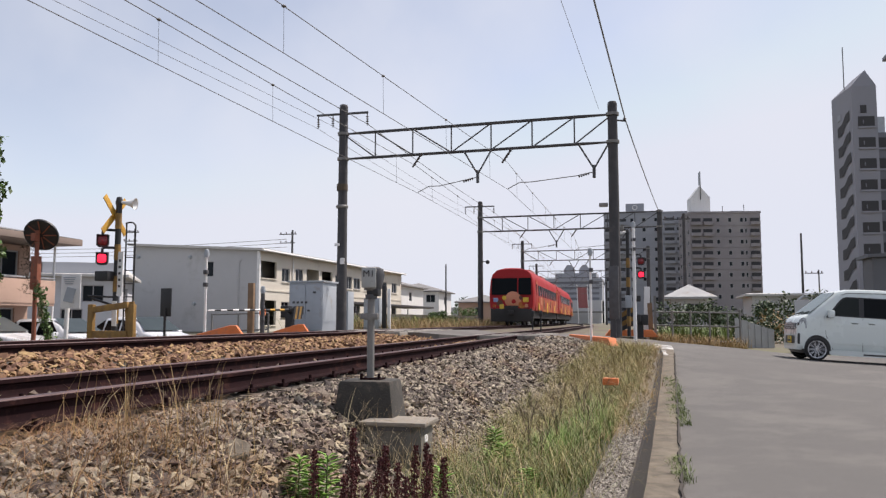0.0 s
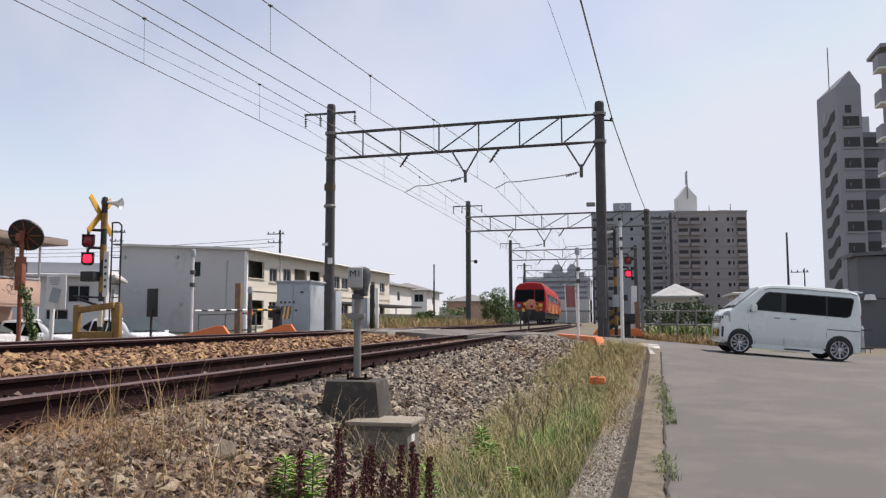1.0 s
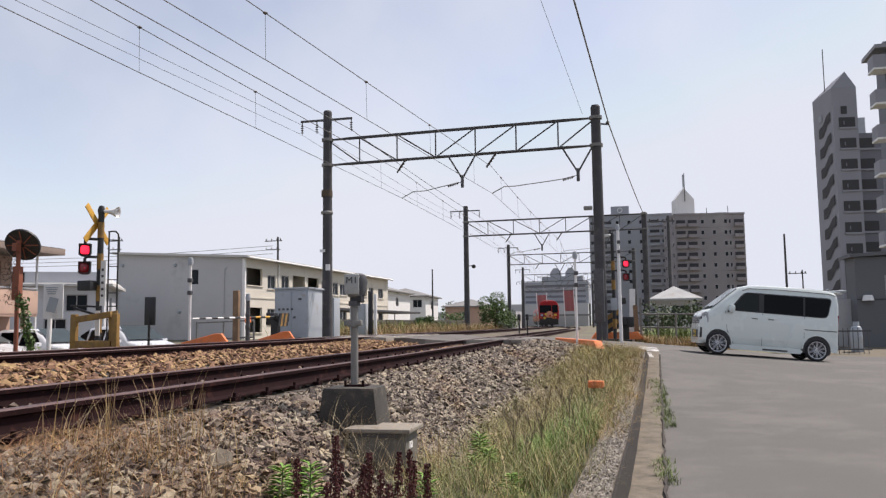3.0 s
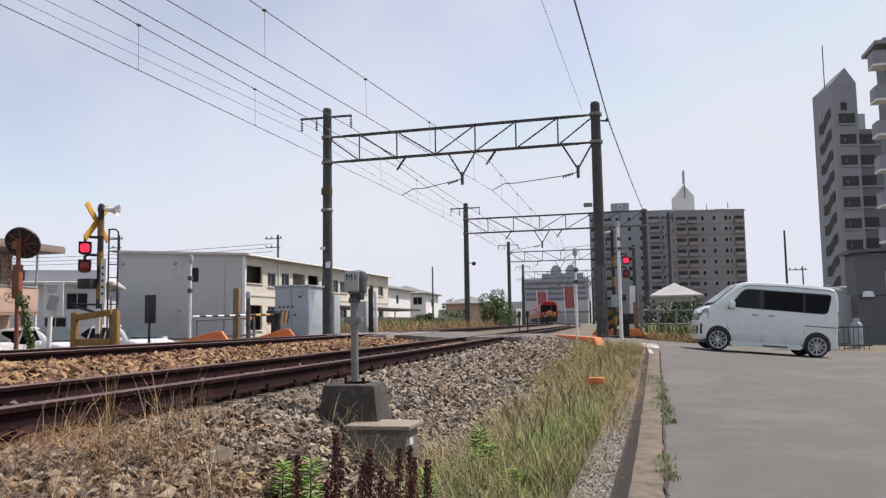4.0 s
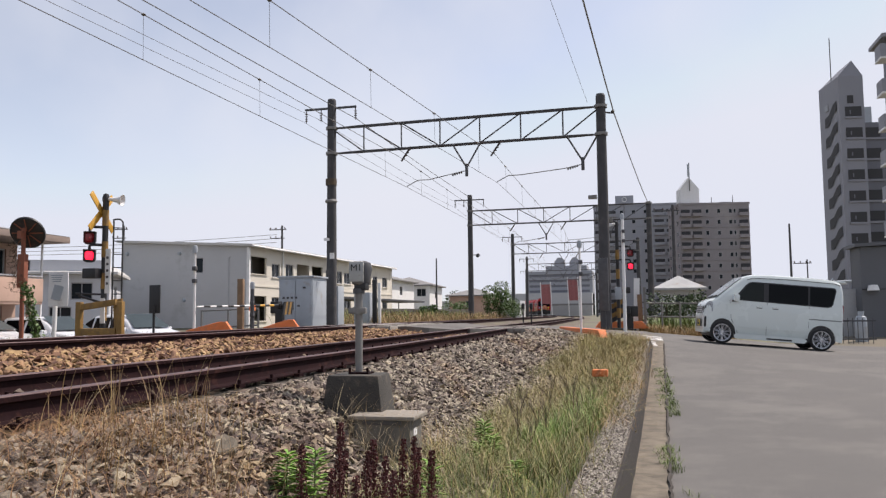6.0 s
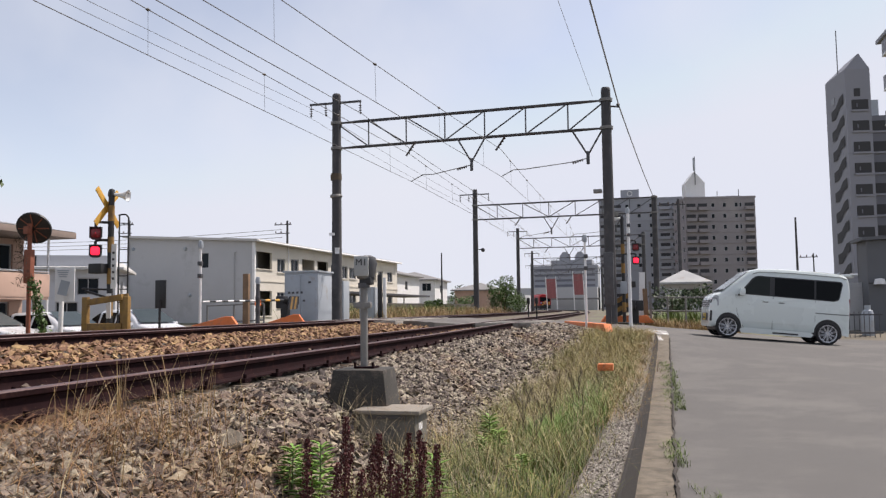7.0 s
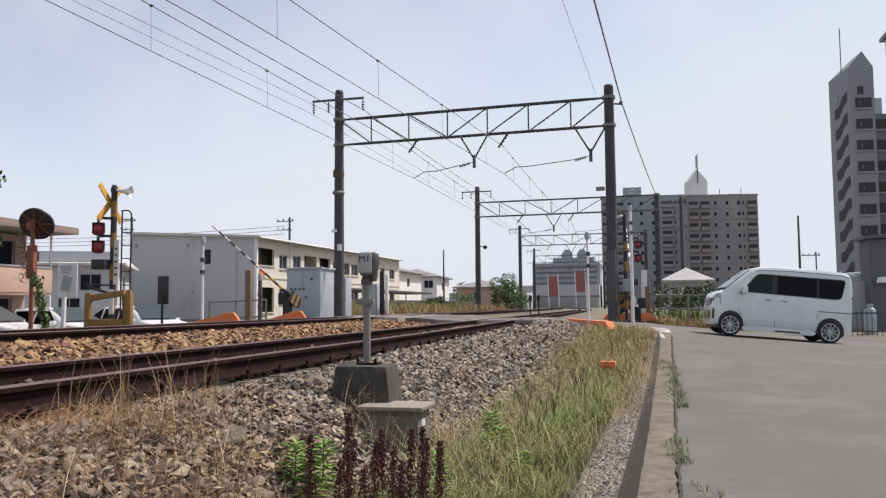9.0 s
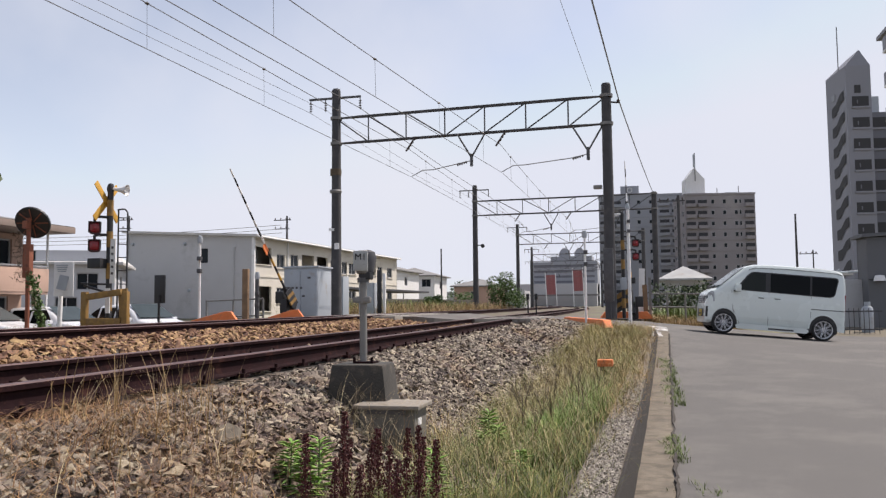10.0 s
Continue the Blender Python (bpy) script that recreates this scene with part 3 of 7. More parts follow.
# ---- overhead line ----
def gantry(y0, xl, xr, ztop_l, ztop_r, zl, zr, z_hi, z_lo, near, far, zwire, detail=True):
    g0 = thing("catenary_gantry", (0, y0, 0), "two dark concrete poles carrying a lattice steel beam over both tracks", "gantry", "overhead line gantries")
    yl, yr = 0.35 if detail else 0.2, -0.1
    for px, py, zb, zt in ((xl, yl, zl, ztop_l), (xr, yr, zr, ztop_r)):
        p = Geo()
        p.tube((px, py, zb), (px, py, zt - 0.06), 0.19, 0.155, 20)
        p.tube((px, py, zt - 0.06), (px, py, zt), 0.155, 0.13, 20)
        pole = part("pole", p, M_pole, g0, "dark weathered concrete pole")
        for zz in (z_hi, z_lo):
            b = Geo().lathe([(0.17, -0.05), (0.21, -0.05), (0.215, 0.05), (0.16, 0.05)], 18, (px, py, zz))
            part("clamp_band", b, M_steel, pole)
    pt = lambda u, z: (xl + (xr - xl) * u, yl + (yr - yl) * u, z)
    for zz in (z_hi, z_lo):
        for dy in (-0.1, 0.1):
            c = Geo()
            a, b2 = pt(0, zz), pt(1, zz)
            t0, t1 = pt(0.1, zz), pt(0.9, zz)
            c.pipe([(a[0], a[1], a[2]), (t0[0], t0[1] + dy, zz), (t1[0], t1[1] + dy, zz), (b2[0], b2[1], b2[2])], 0.03 if detail else 0.04, 8)
            part("chord", c, M_darksteel, g0)
    n = 6
    ups = [0.13 + 0.148 * i for i in range(n)]
    for i, u in enumerate(ups):
        part("post", Geo().tube(pt(u, z_lo), pt(u, z_hi), 0.026, n=8), M_darksteel, g0)
    for i in range(n - 1):
        u0, u1 = ups[i], ups[i + 1]
        a, b = ((u0, z_hi), (u1, z_lo)) if i < 2 else ((u0, z_lo), (u1, z_hi))
        part("brace", Geo().tube(pt(*a), pt(*b), 0.026, n=8), M_darksteel, g0)
    part("brace", Geo().tube(pt(0.0, z_hi), pt(ups[0], z_lo), 0.026, n=8), M_darksteel, g0)
    part("brace", Geo().tube(pt(ups[-1], z_lo), pt(1.0, z_hi), 0.026, n=8), M_darksteel, g0)
    # crossarm with three feeder insulators
    arm = Geo().box((xl - 0.05, yl, ztop_l - 0.33), (2.0, 0.07, 0.07))
    ca = part("crossarm", arm, M_darksteel, g0)
    for dx in (-1.0, -0.42, 0.92):
        i = Geo()
        i.tube((xl + dx, yl, ztop_l - 0.33), (xl + dx, yl, ztop_l - 0.46), 0.02, n=8)
        for k in range(4):
            i.lathe([(0.015, 0.0), (0.06, -0.03), (0.015, -0.06)], 12, (xl + dx, yl, ztop_l - 0.46 - 0.085 * k))
        i.tube((xl + dx, yl, ztop_l - 0.46), (xl + dx, yl, ztop_l - 0.82), 0.012, n=6)
        part("insulator", i, M_insul, ca)
    # drop frames and steady arms
    for wx, sgn in ((near, 1), (far, 1)):
        top = z_lo
        dx = wx + 2.9 if wx == near else wx + 2.15
        d = Geo()
        d.tube((dx - 0.5, 0, top), (dx, 0, top - 0.85), 0.03, n=8)
        d.tube((dx + 0.5, 0, top), (dx, 0, top - 0.85), 0.03, n=8)
        d.tube((dx, 0, top - 0.72), (dx, 0, top - 1.15), 0.055, n=10)
        dr = part("drop_frame", d, M_darksteel, g0)
        s = Geo()
        s.pipe([(dx, 0, top - 0.95), (dx - 0.6, 0, top - 1.06), (wx + 0.8, 0, zwire + 0.22), (wx + 0.4, 0, zwire + 0.22), (wx, 0, zwire + 0.02)], 0.016, 6)
        part("steady_arm", s, M_steel, dr)
        ii = Geo()
        for k in range(5):
            u = 0.25 + 0.1 * k
            ii.lathe([(0.02, -0.03), (0.055, 0), (0.02, 0.03)], 10, (dx - 0.75 * u, 0, top - 0.95 - 0.2 * u), "X")
        part("insulator", ii, M_insul, dr)
        h = Geo()
        h.tube((wx + 0.15, 0, top), (wx - 0.2, 0, top - 0.5), 0.035, n=8)
        for k in range(4):
            h.lathe([(0.02, -0.03), (0.06, 0), (0.02, 0.03)], 10, (wx + 0.1 - 0.07 * k, 0, top - 0.1 - 0.1 * k))
        part("messenger_hanger", h, M_insul, g0)
    return g0


def catenary(name, label, gts, sag_top, r, zoff):
    """One wire over the gantries: gts are (x, y, z), hanging a little between them."""
    g = Geo()
    pts = []
    for a, b in zip(gts, gts[1:]):
        for k in range(12):
            u = k / 12
            p = [a[i] + (b[i] - a[i]) * u for i in range(3)]
            p[2] -= sag_top * 4 * u * (1 - u)
            pts.append(p)
    pts.append(list(gts[-1]))
    g.pipe(pts, r, 5)
    return tagged(obj(name, g, M_wire), label, "wire", "overhead wires")


G1 = dict(y0=26.6, xl=-10.85, xr=-1.17, ztop_l=9.12, ztop_r=8.45, zl=0.7, zr=0.3, z_hi=8.03, z_lo=7.10)
NW, FW = -4.70, -7.90
gantry(**G1, near=NW, far=FW, zwire=5.68)
p = thing("pole_fittings", (0, 26.6, 0), "small steel brackets and white tags strapped to a pole", "bracket")
part("lamp_bracket", Geo().box((-1.5, -0.2, 5.0), (0.28, 0.2, 0.12)), M_steel, p, bevel=0.02)
part("wire_bracket", Geo().tube((-1.28, -0.1, 7.85), (-0.75, -0.1, 7.78), 0.03, n=8).lathe([(0.02, -0.05), (0.07, 0), (0.02, 0.05)], 10, (-0.78, -0.1, 7.85)), M_darksteel, p)
part("tag", Geo().box((-10.75, 0.13, 3.35), (0.16, 0.03, 0.22)), M_white, p)
part("tag", Geo().box((-10.95, 0.13, 3.95), (0.2, 0.03, 0.1)), M_white, p)
part("band", Geo().lathe([(0.2, -0.12), (0.205, 0), (0.2, 0.12)], 18, (-10.87, 0.35, 6.05)), M_bark, p)
part("band", Geo().lathe([(0.2, -0.06), (0.225, 0), (0.2, 0.06)], 18, (-10.87, 0.35, 5.35)), M_steel, p)
gantry(51.3, -10.94, 0.52, 9.12, 8.15, 0.7, 0.4, 8.05, 7.1, -4.75, -8.05, 5.7, False)
p = thing("pole_fittings", (-10.5, 51.0, 5.1), "small black signal lamp bracketed to a dark pole", "signal")
part("arm", Geo().tube((-0.4, 0.3, 0), (0.1, 0, 0), 0.03, n=6), M_darksteel, p)
part("lamp", Geo().lathe([(0.0, -0.08), (0.11, -0.06), (0.135, 0.0), (0.11, 0.06), (0, 0.08)], 14, (0.15, 0, -0.05), "Y"), M_black, p)
gantry(77.4, -12.25, -0.3, 9.1, 8.3, 0.7, 0.5, 8.05, 7.1, -5.95, -9.4, 5.7, False)
gantry(109.0, -15.3, -3.2, 9.1, 8.3, 0.7, 0.5, 8.05, 7.1, -9.1, -12.5, 5.7, False)
gantry(140.0, -19.8, -7.6, 9.1, 8.3, 0.7, 0.5, 8.05, 7.1, -13.6, -17.0, 5.7, False)
GY = [(-22, 0, 0), (26.6, 0, 0), (51.3, -0.06, 0), (77.4, -1.27, 0), (109, -4.4, 0), (140, -8.9, 0)]
for bx, back in ((NW, -8.75), (FW, -9.3)):
    cw = [(back if y < 0 else bx + d, y, 5.68) for y, d, _ in GY]
    mw = [(back if y < 0 else bx + d - 0.02, y, 6.62) for y, d, _ in GY]
    catenary("contact_wire", "dark contact wire strung over the tracks", cw, 0.0, 0.008, 0)
    catenary("messenger_wire", "dark messenger wire above the contact wire", mw, 0.15, 0.009, 0)
    for (a, b, m0, m1) in [(cw[i], cw[i + 1], mw[i], mw[i + 1]) for i in range(3)]:
        for k in range(-9, 14):
            u = (16.1 + 4.15 * k - a[1]) / (b[1] - a[1])
            if not 0.04 < u < 0.96:
                continue
            lo = [a[i] + (b[i] - a[i]) * u for i in range(3)]
            hi = [m0[i] + (m1[i] - m0[i]) * u for i in range(3)]
            hi[2] -= 0.15 * 4 * u * (1 - u)
            g = Geo().tube(lo, hi, 0.004, n=4)
            g.lathe([(0.01, -0.03), (0.045, 0), (0.01, 0.03)], 8, hi)
            tagged(obj("dropper", g, M_wire), "thin dropper between messenger and contact wire", "wire", "droppers")
for dx, back in ((-1.05, -14.7), (-0.35, -14.6), (0.98, -12.75)):
    catenary("feeder_wire", "thin feeder wire carried on pole crossarms", [(back if y < 0 else G1["xl"] + dx + d * 0.8, y + 0.3, 8.32) for y, d, _ in GY], 0.12, 0.007 if dx < 0 else 0.013, 0)
catenary("roadside_cable", "thick dark cable running along the roadside poles", [(-1.88, -14, 7.85), (-0.75, 26.5, 7.8), (0.5, 51.3, 8.05)], 0.12, 0.021, 0)
catenary("roadside_cable", "thin cable running along the roadside poles", [(-2.5, -14, 8.25), (-1.6, 26.5, 8.2)], 0.05, 0.006, 0)


# ---- level crossing equipment ----
LAMPS, ARMS = [], []


def lamp_unit(parent, loc, rz):
    """A square-hooded warning lamp on a bent arm; its rounded lens turns between a lit and an unlit face."""
    h = Geo()
    h.sweep([[(x, yy, z) for x, z in ((-0.16, 0.16), (0.16, 0.16), (0.16, -0.1), (0.12, -0.165), (0.06, -0.185), (-0.06, -0.185), (-0.12, -0.165), (-0.16, -0.1))] for yy in (0.03, 0.07)])
    h.box((0, 0.13, 0), (0.22, 0.14, 0.24))
    for sx in (-1, 1):
        h.box((sx * 0.143, -0.02, 0.0), (0.012, 0.1, 0.28))
    h.box((0, -0.04, 0.15), (0.29, 0.14, 0.015))
    house = part("lamp_housing", h, M_black, parent, "black square lamp housing with a hood", loc, rot=(0, 0, rz))
    lens = Geo()
    sq = lambda r, yy: [(r * abs(math.cos(a)) ** 0.45 * math.copysign(1, math.cos(a)), yy, r * abs(math.sin(a)) ** 0.45 * math.copysign(1, math.sin(a))) for a in [2 * math.pi * (k + 0.5) / 24 for k in range(24)]]
    lens.sweep([sq(0.006, -0.028), sq(0.07, -0.026), sq(0.108, -0.014), sq(0.115, 0.0)], 0, caps=False)
    lens.sweep([sq(0.115, 0.0), sq(0.108, 0.014), sq(0.07, 0.026), sq(0.006, 0.028)], 1, caps=False)
    house.scale = (0.75, 0.75, 0.75)
    le = part("lens", lens, [M_redlit, M_red], house, "rounded square red warning lens", (0, -0.03, -0.005))
    return le


def crossing_mast(loc, side, label, ladder):
    """Striped crossing post with crossbuck, bell horn and two red lamps."""
    m = thing("crossing_signal", loc, label, "crossing signal", "crossing signals")
    tall = 2.85 if side == "left" else 3.45
    post = part("post", Geo().tube((0, 0, 0), (0, 0, tall), 0.06, n=14), M_black, m, "black post with faded yellow bands")
    for k in range(4):
        part("band", Geo().tube((0, 0, 0.35 + 0.64 * k), (0, 0, 0.67 + 0.64 * k), 0.065, n=14), M_brownyel, post)
    part("cap", Geo().lathe([(0.0, 0.12), (0.05, 0.1), (0.075, 0.02), (0.07, -0.05)], 14, (0, 0, tall - 0.03)), M_black, m)
    if side == "left":
        for ang in (0.80, -0.80):
            part("crossbuck_board", Geo().box((0, 0, 0), (0.02, 1.0, 0.13)), M_yellow, m, "yellow crossbuck board", (-0.08 - (ang > 0) * 0.022, 0, 2.55), rot=(ang, 0, 0), bevel=0.006)
    horn = Geo().lathe([(0.03, 0.0), (0.04, 0.1), (0.06, 0.2), (0.11, 0.3), (0.12, 0.31), (0.1, 0.29), (0.05, 0.2)], 18, (0, 0, 0), "X")
    part("horn", horn, M_white, m, "pale bell-mouth horn", (0.04, 0.0, 2.82) if side == "left" else (-0.04, -0.05, tall), rot=(0, 0.12, 0.2 if side == "left" else 3.3))
    for k, z in enumerate((2.02, 1.66) if side == "left" else (2.48, 2.04)):
        dx, dy = (-0.19, -0.22) if side == "left" else (0.42, -0.05)
        a = Geo().pipe([(0, 0, z + 0.22), (dx * 0.8, dy * 0.8, z + 0.22), (dx, dy, z + 0.2), (dx, dy, z + 0.1)], 0.028, 8)
        part("lamp_arm", a, M_black, m)
        LAMPS.append((lamp_unit(m, (dx, dy, z), radians(30 if side == "left" else 4)), k))
    if ladder:
        lad = Geo()
        lad.pipe([(0.08, 0.12, 2.4), (0.14, 0.16, 2.42), (0.2, 0.2, 2.42), (0.25, 0.22, 2.36), (0.25, 0.22, 0.2)], 0.016, 8)
        lad.pipe([(0.1, 0.13, 2.4), (0.1, 0.13, 0.2)], 0.016, 8)
        la = part("ladder", lad, M_black, m)
        for k in range(8):
            part("rung", Geo().tube((0.1, 0.13, 0.35 + 0.27 * k), (0.25, 0.22, 0.35 + 0.27 * k), 0.011, n=6), M_black, la)
        part("relay_box", Geo().box((-0.16, -0.16, 1.3), (0.3, 0.22, 0.2)), M_black, m, bevel=0.015)
        br = Geo().tube((0, 0, 0.7), (-0.35, -0.3, 0.86), 0.025, n=8).tube((-0.4, -0.33, 0.9), (0.0, 0.0, 0.88), 0.02, n=8)
        part("bracket", br, M_black, m)
        part("notice_plate", Geo().box((0.10, -0.03, 1.35), (0.13, 0.02, 0.9)), M_white, m, "white notice plate")
        for k in range(5):
            part("notice_bar", Geo().box((0.10, -0.045, 1.1 + k * 0.13), (0.05, 0.006, 0.05)), M_darksteel, m)
        part("notice_plate", Geo().box((0.04, -0.08, 0.55), (0.10, 0.02, 0.5)), M_white, m)
    else:
        part("relay_box", Geo().box((0.0, -0.12, 1.15), (0.2, 0.16, 0.4)), M_grey, m, bevel=0.015)
        part("stop_button", Geo().box((0.30, -0.05, 1.25), (0.18, 0.12, 0.2)), M_black, m, bevel=0.02)
        part("camera_head", Geo().box((-0.26, -0.1, tall + 0.13), (0.3, 0.14, 0.13)), M_steel, m, bevel=0.02)
    part("footing", Geo().box((0, 0, -0.1), (0.5, 0.5, 0.24)), M_concd, m, bevel=0.03)
    return m


def barrier(loc, length, rz, label):
    """Crossing barrier: machine on a stand, striped shield board, and a pole that lifts."""
    b = thing("crossing_barrier", loc, label, "barrier", "crossing barriers", rz)
    st = Geo().box((0, 0, 0.3), (0.22, 0.22, 0.62)).box((0, 0, 0.03), (0.4, 0.4, 0.08))
    part("stand", st, M_black, b, bevel=0.02)
    part("machine", Geo().box((-0.14, 0.06, 0.66), (0.26, 0.32, 0.36)), M_black, b, "black barrier machine", bevel=0.03)
    arm = new("arm")
    arm.parent, arm.location = b, (0.1, 0, 0.72)
    arm.empty_display_size = 0.1
    n = 15
    paints = (M_white, M_black, M_orange, M_yellow)
    for k in range(n):
        y0, y1 = -0.35 - (length - 0.35) * k / n, -0.35 - (length - 0.35) * (k + 1) / n
        r0, r1 = 0.036 - 0.016 * k / n, 0.036 - 0.016 * (k + 1) / n
        slot = 2 if k == 5 else (k % 2 if k > 5 else (3 if k % 2 else 1))
        part("pole_band", Geo().tube((0, y0, 0), (0, y1, 0), r0, r1, 10), paints[slot], arm)
    part("flag", Geo().box((0, -0.35 - (length - 0.35) * 0.36, -0.06), (0.02, 0.34, 0.16)), M_orange, arm, "orange warning flag")
    w = Geo().box((0, 0.02, 0), (0.12, 0.7, 0.1)).box((0, 0.42, -0.02), (0.2, 0.24, 0.26))
    part("counterweight", w, M_black, arm, bevel=0.02)
    # shield board of diagonal stripes
    sh = Geo()
    for k in range(5):
        y0 = -0.32 + k * 0.13
        sh.add([(-0.02, y0, -0.22), (-0.02, y0 + 0.13, -0.22), (-0.02, y0 + 0.27, 0.16), (-0.02, y0 + 0.14, 0.16),
                (0.02, y0, -0.22), (0.02, y0 + 0.13, -0.22), (0.02, y0 + 0.27, 0.16), (0.02, y0 + 0.14, 0.16)],
               [(0, 1, 2, 3), (7, 6, 5, 4), (0, 4, 5, 1), (1, 5, 6, 2), (2, 6, 7, 3), (3, 7, 4, 0)], k % 2)
    part("striped_shield", sh, [M_black, M_brownyel], arm, "black and yellow diagonal striped board", (0.14, -0.05, -0.06))
    ARMS.append(arm)
    return b


crossing_mast((-10.54, 14.0, 0.80), "left", "black and yellow crossing post with yellow crossbuck, ladder and red lamps", True)
crossing_mast((-0.78, 27.0, 0.70), "right", "black and yellow crossing post with red lamps beside the barrier", False)
barrier((-10.5, 22.0, 0.82), 4.75, 0.0, "crossing barrier with banded pole and striped shield on the far side")
rb = barrier((-0.45, 28.2, 0.60), 5.8, radians(184), "crossing barrier with banded pole beside the road")
sh = Geo()
for k in range(4):
    z0 = 0.16 + k * 0.15
    sh.add([(-0.26, y, z0 + d) for y in (-0.02, 0.02) for d in (0, 0.17)] + [(0.26, y, z0 + d + 0.26) for y in (-0.02, 0.02) for d in (0, 0.17)],
           [(0, 4, 5, 1), (2, 3, 7, 6), (0, 2, 6, 4), (1, 5, 7, 3), (0, 1, 3, 2), (4, 6, 7, 5)], k % 2)
part("striped_board", sh, [M_black, M_brownyel], rb, "black and yellow diagonal striped board", (0.42, 0.9, 0.1), smooth=False, rot=(0, 0, math.pi))


def ramp_kerb(loc, length, rz, label, lean=True, flat=False):
    """Orange painted concrete edge block with one sloping end."""
    g = Geo()
    prof = [(-length / 2, 0), (-length / 2 + 0.05, 0.04), (length / 2 - 0.35, 0.24), (length / 2 - 0.2, 0.24), (length / 2, 0.0)] if lean else \
           [(-length / 2, 0), (-length / 2 + 0.2, 0.22), (length / 2 - 0.25, 0.22), (length / 2, 0)]
    if flat:
        prof = [(y, z * 0.62) for y, z in prof]
    g.sweep([[(w, y, z - 0.04 * (z < 0.01)) for y, z in prof] for w in (-0.09, 0.09)])
    k = obj("orange_edge_block", g, M_orange, loc, bevel=0.015)
    k.rotation_euler = (0, 0, rz)
    return tagged(k, label, "kerb block", "orange edge blocks")


ramp_kerb((-9.75, 16.75, 0.86), 1.15, radians(-75), "orange painted concrete edge block with a long sloping top")
ramp_kerb((-9.45, 19.9, 0.88), 1.05, radians(-75), "orange painted concrete edge block beside the barrier")
ramp_kerb((-1.62, 21.2, 0.69), 5.4, radians(196), "long orange painted edge block along the crossing road", False, True)
ramp_kerb((-0.75, 28.6, 0.70), 1.9, radians(-75), "orange painted edge block at the barrier", False)
tagged(obj("orange_fragment", Geo().box((0, 0, 0.03), (0.22, 0.14, 0.1)), M_orange, (-0.62, 11.6, 0.33), bevel=0.02), "small broken orange block lying in the grass", "kerb block")


def slim_pole(loc, h, r, m, label, head=None, cat="pole"):
    t = thing("marker_pole", loc, label, cat)
    part("pole", Geo().tube((0, 0, -0.1), (0, 0, h), r, r * 0.85, 12), m, t)
    if head == "sensor":
        part("head", Geo().lathe([(0.0, 0.12), (0.05, 0.1), (0.07, 0.0), (0.055, -0.08), (0, -0.09)], 14, (0, 0, h)), M_grey, t)
        for z in (h - 0.45, h - 0.75):
            part("clamp", Geo().box((0.02, -0.04, z), (0.1, 0.1, 0.1)), M_darksteel, t, bevel=0.01)
    return t


slim_pole((-10.5, 17.3, 0.80), 2.03, 0.036, M_white, "white steel detector pole with a small head", "sensor")
slim_pole((-0.55, 25.3, 0.50), 3.68, 0.055, M_white, "tall white steel detector pole at the crossing", "sensor")
slim_pole((-1.53, 20.5, 0.55), 2.4, 0.032, M_white, "thin white steel detector pole on the ballast", "sensor")
slim_pole((-9.85, 19.0, 0.80), 1.2, 0.06, M_darksteel, "short dark steel post with fittings", "sensor")
slim_pole((-11.0, 25.0, 0.8), 1.1, 0.07, M_concd, "short weathered concrete post", None)

# dark equipment box fixed to its own post next to the gantry pole
t = thing("signal_relay_case", (-1.13, 24.0, 0.45), "tall dark steel relay case on a post", "relay case")
part("post", Geo().box((0, 0, 0.55), (0.13, 0.13, 1.3)), M_pole, t)
part("case", Geo().box((0.02, 0.02, 1.6), (0.28, 0.25, 1.55)), M_darksteel, t, bevel=0.02)

# black back of a small sign on a stake
t = thing("sign_board", (-11.4, 17.0, 0.7), "tall narrow black sign board seen from behind", "sign")
part("stake", Geo().tube((0, 0, 0), (0, 0, 0.8), 0.03, n=8), M_black, t)
part("board", Geo().box((0, 0.03, 0.95), (0.29, 0.03, 0.68)), M_black, t, bevel=0.005)

# yellow guard frame at the mast
t = thing("guard_frame", (-10.2, 13.5, 0.8), "faded yellow steel guard frame round the post", "guard rail")
for x in (-0.5, 0.42):
    part("upright", Geo().box((x, 0, 0.35), (0.12, 0.1, 0.75)), M_brownyel, t, bevel=0.015)
part("crossbar", Geo().box((-0.12, 0, 0.66), (0.9, 0.08, 0.12), ry=-0.12), M_brownyel, t, bevel=0.015)
part("crossbar", Geo().box((-0.12, 0, 0.14), (0.9, 0.08, 0.14)), M_brownyel, t, bevel=0.015)
part("side_panel", Geo().box((0.34, 0.06, 0.4), (0.2, 0.05, 0.75), ry=-0.08), M_brownyel, t, bevel=0.01)

# round mirror from behind, on a rusty pole with a creeper
M_mirrorback = mat("mirror_back", (0.035, 0.028, 0.026), 0.6, var=0.4, scale=9, fine=40, bump=0.1, dirt=(0.10, 0.05, 0.035), dirt_amt=0.3, dirt_scale=8)
t = thing("traffic_mirror", (-12.48, 14.0, 0.75), "round traffic mirror seen from behind on a rust-red pole", "traffic mirror")
part("pole", Geo().tube((0, 0, 0), (-0.02, 0, 2.35), 0.045, n=12), M_rustpole, t)
part("mirror_back", Geo().lathe([(0.0, 0.10), (0.15, 0.09), (0.26, 0.05), (0.33, 0.0), (0.345, -0.02), (0.33, -0.04), (0, -0.04)], 28, (0, 0, 0), "Y"), M_mirrorback, t, "dark ribbed mirror back", (0.0, 0.1, 2.27), rot=(0.55, 0, 0.3))
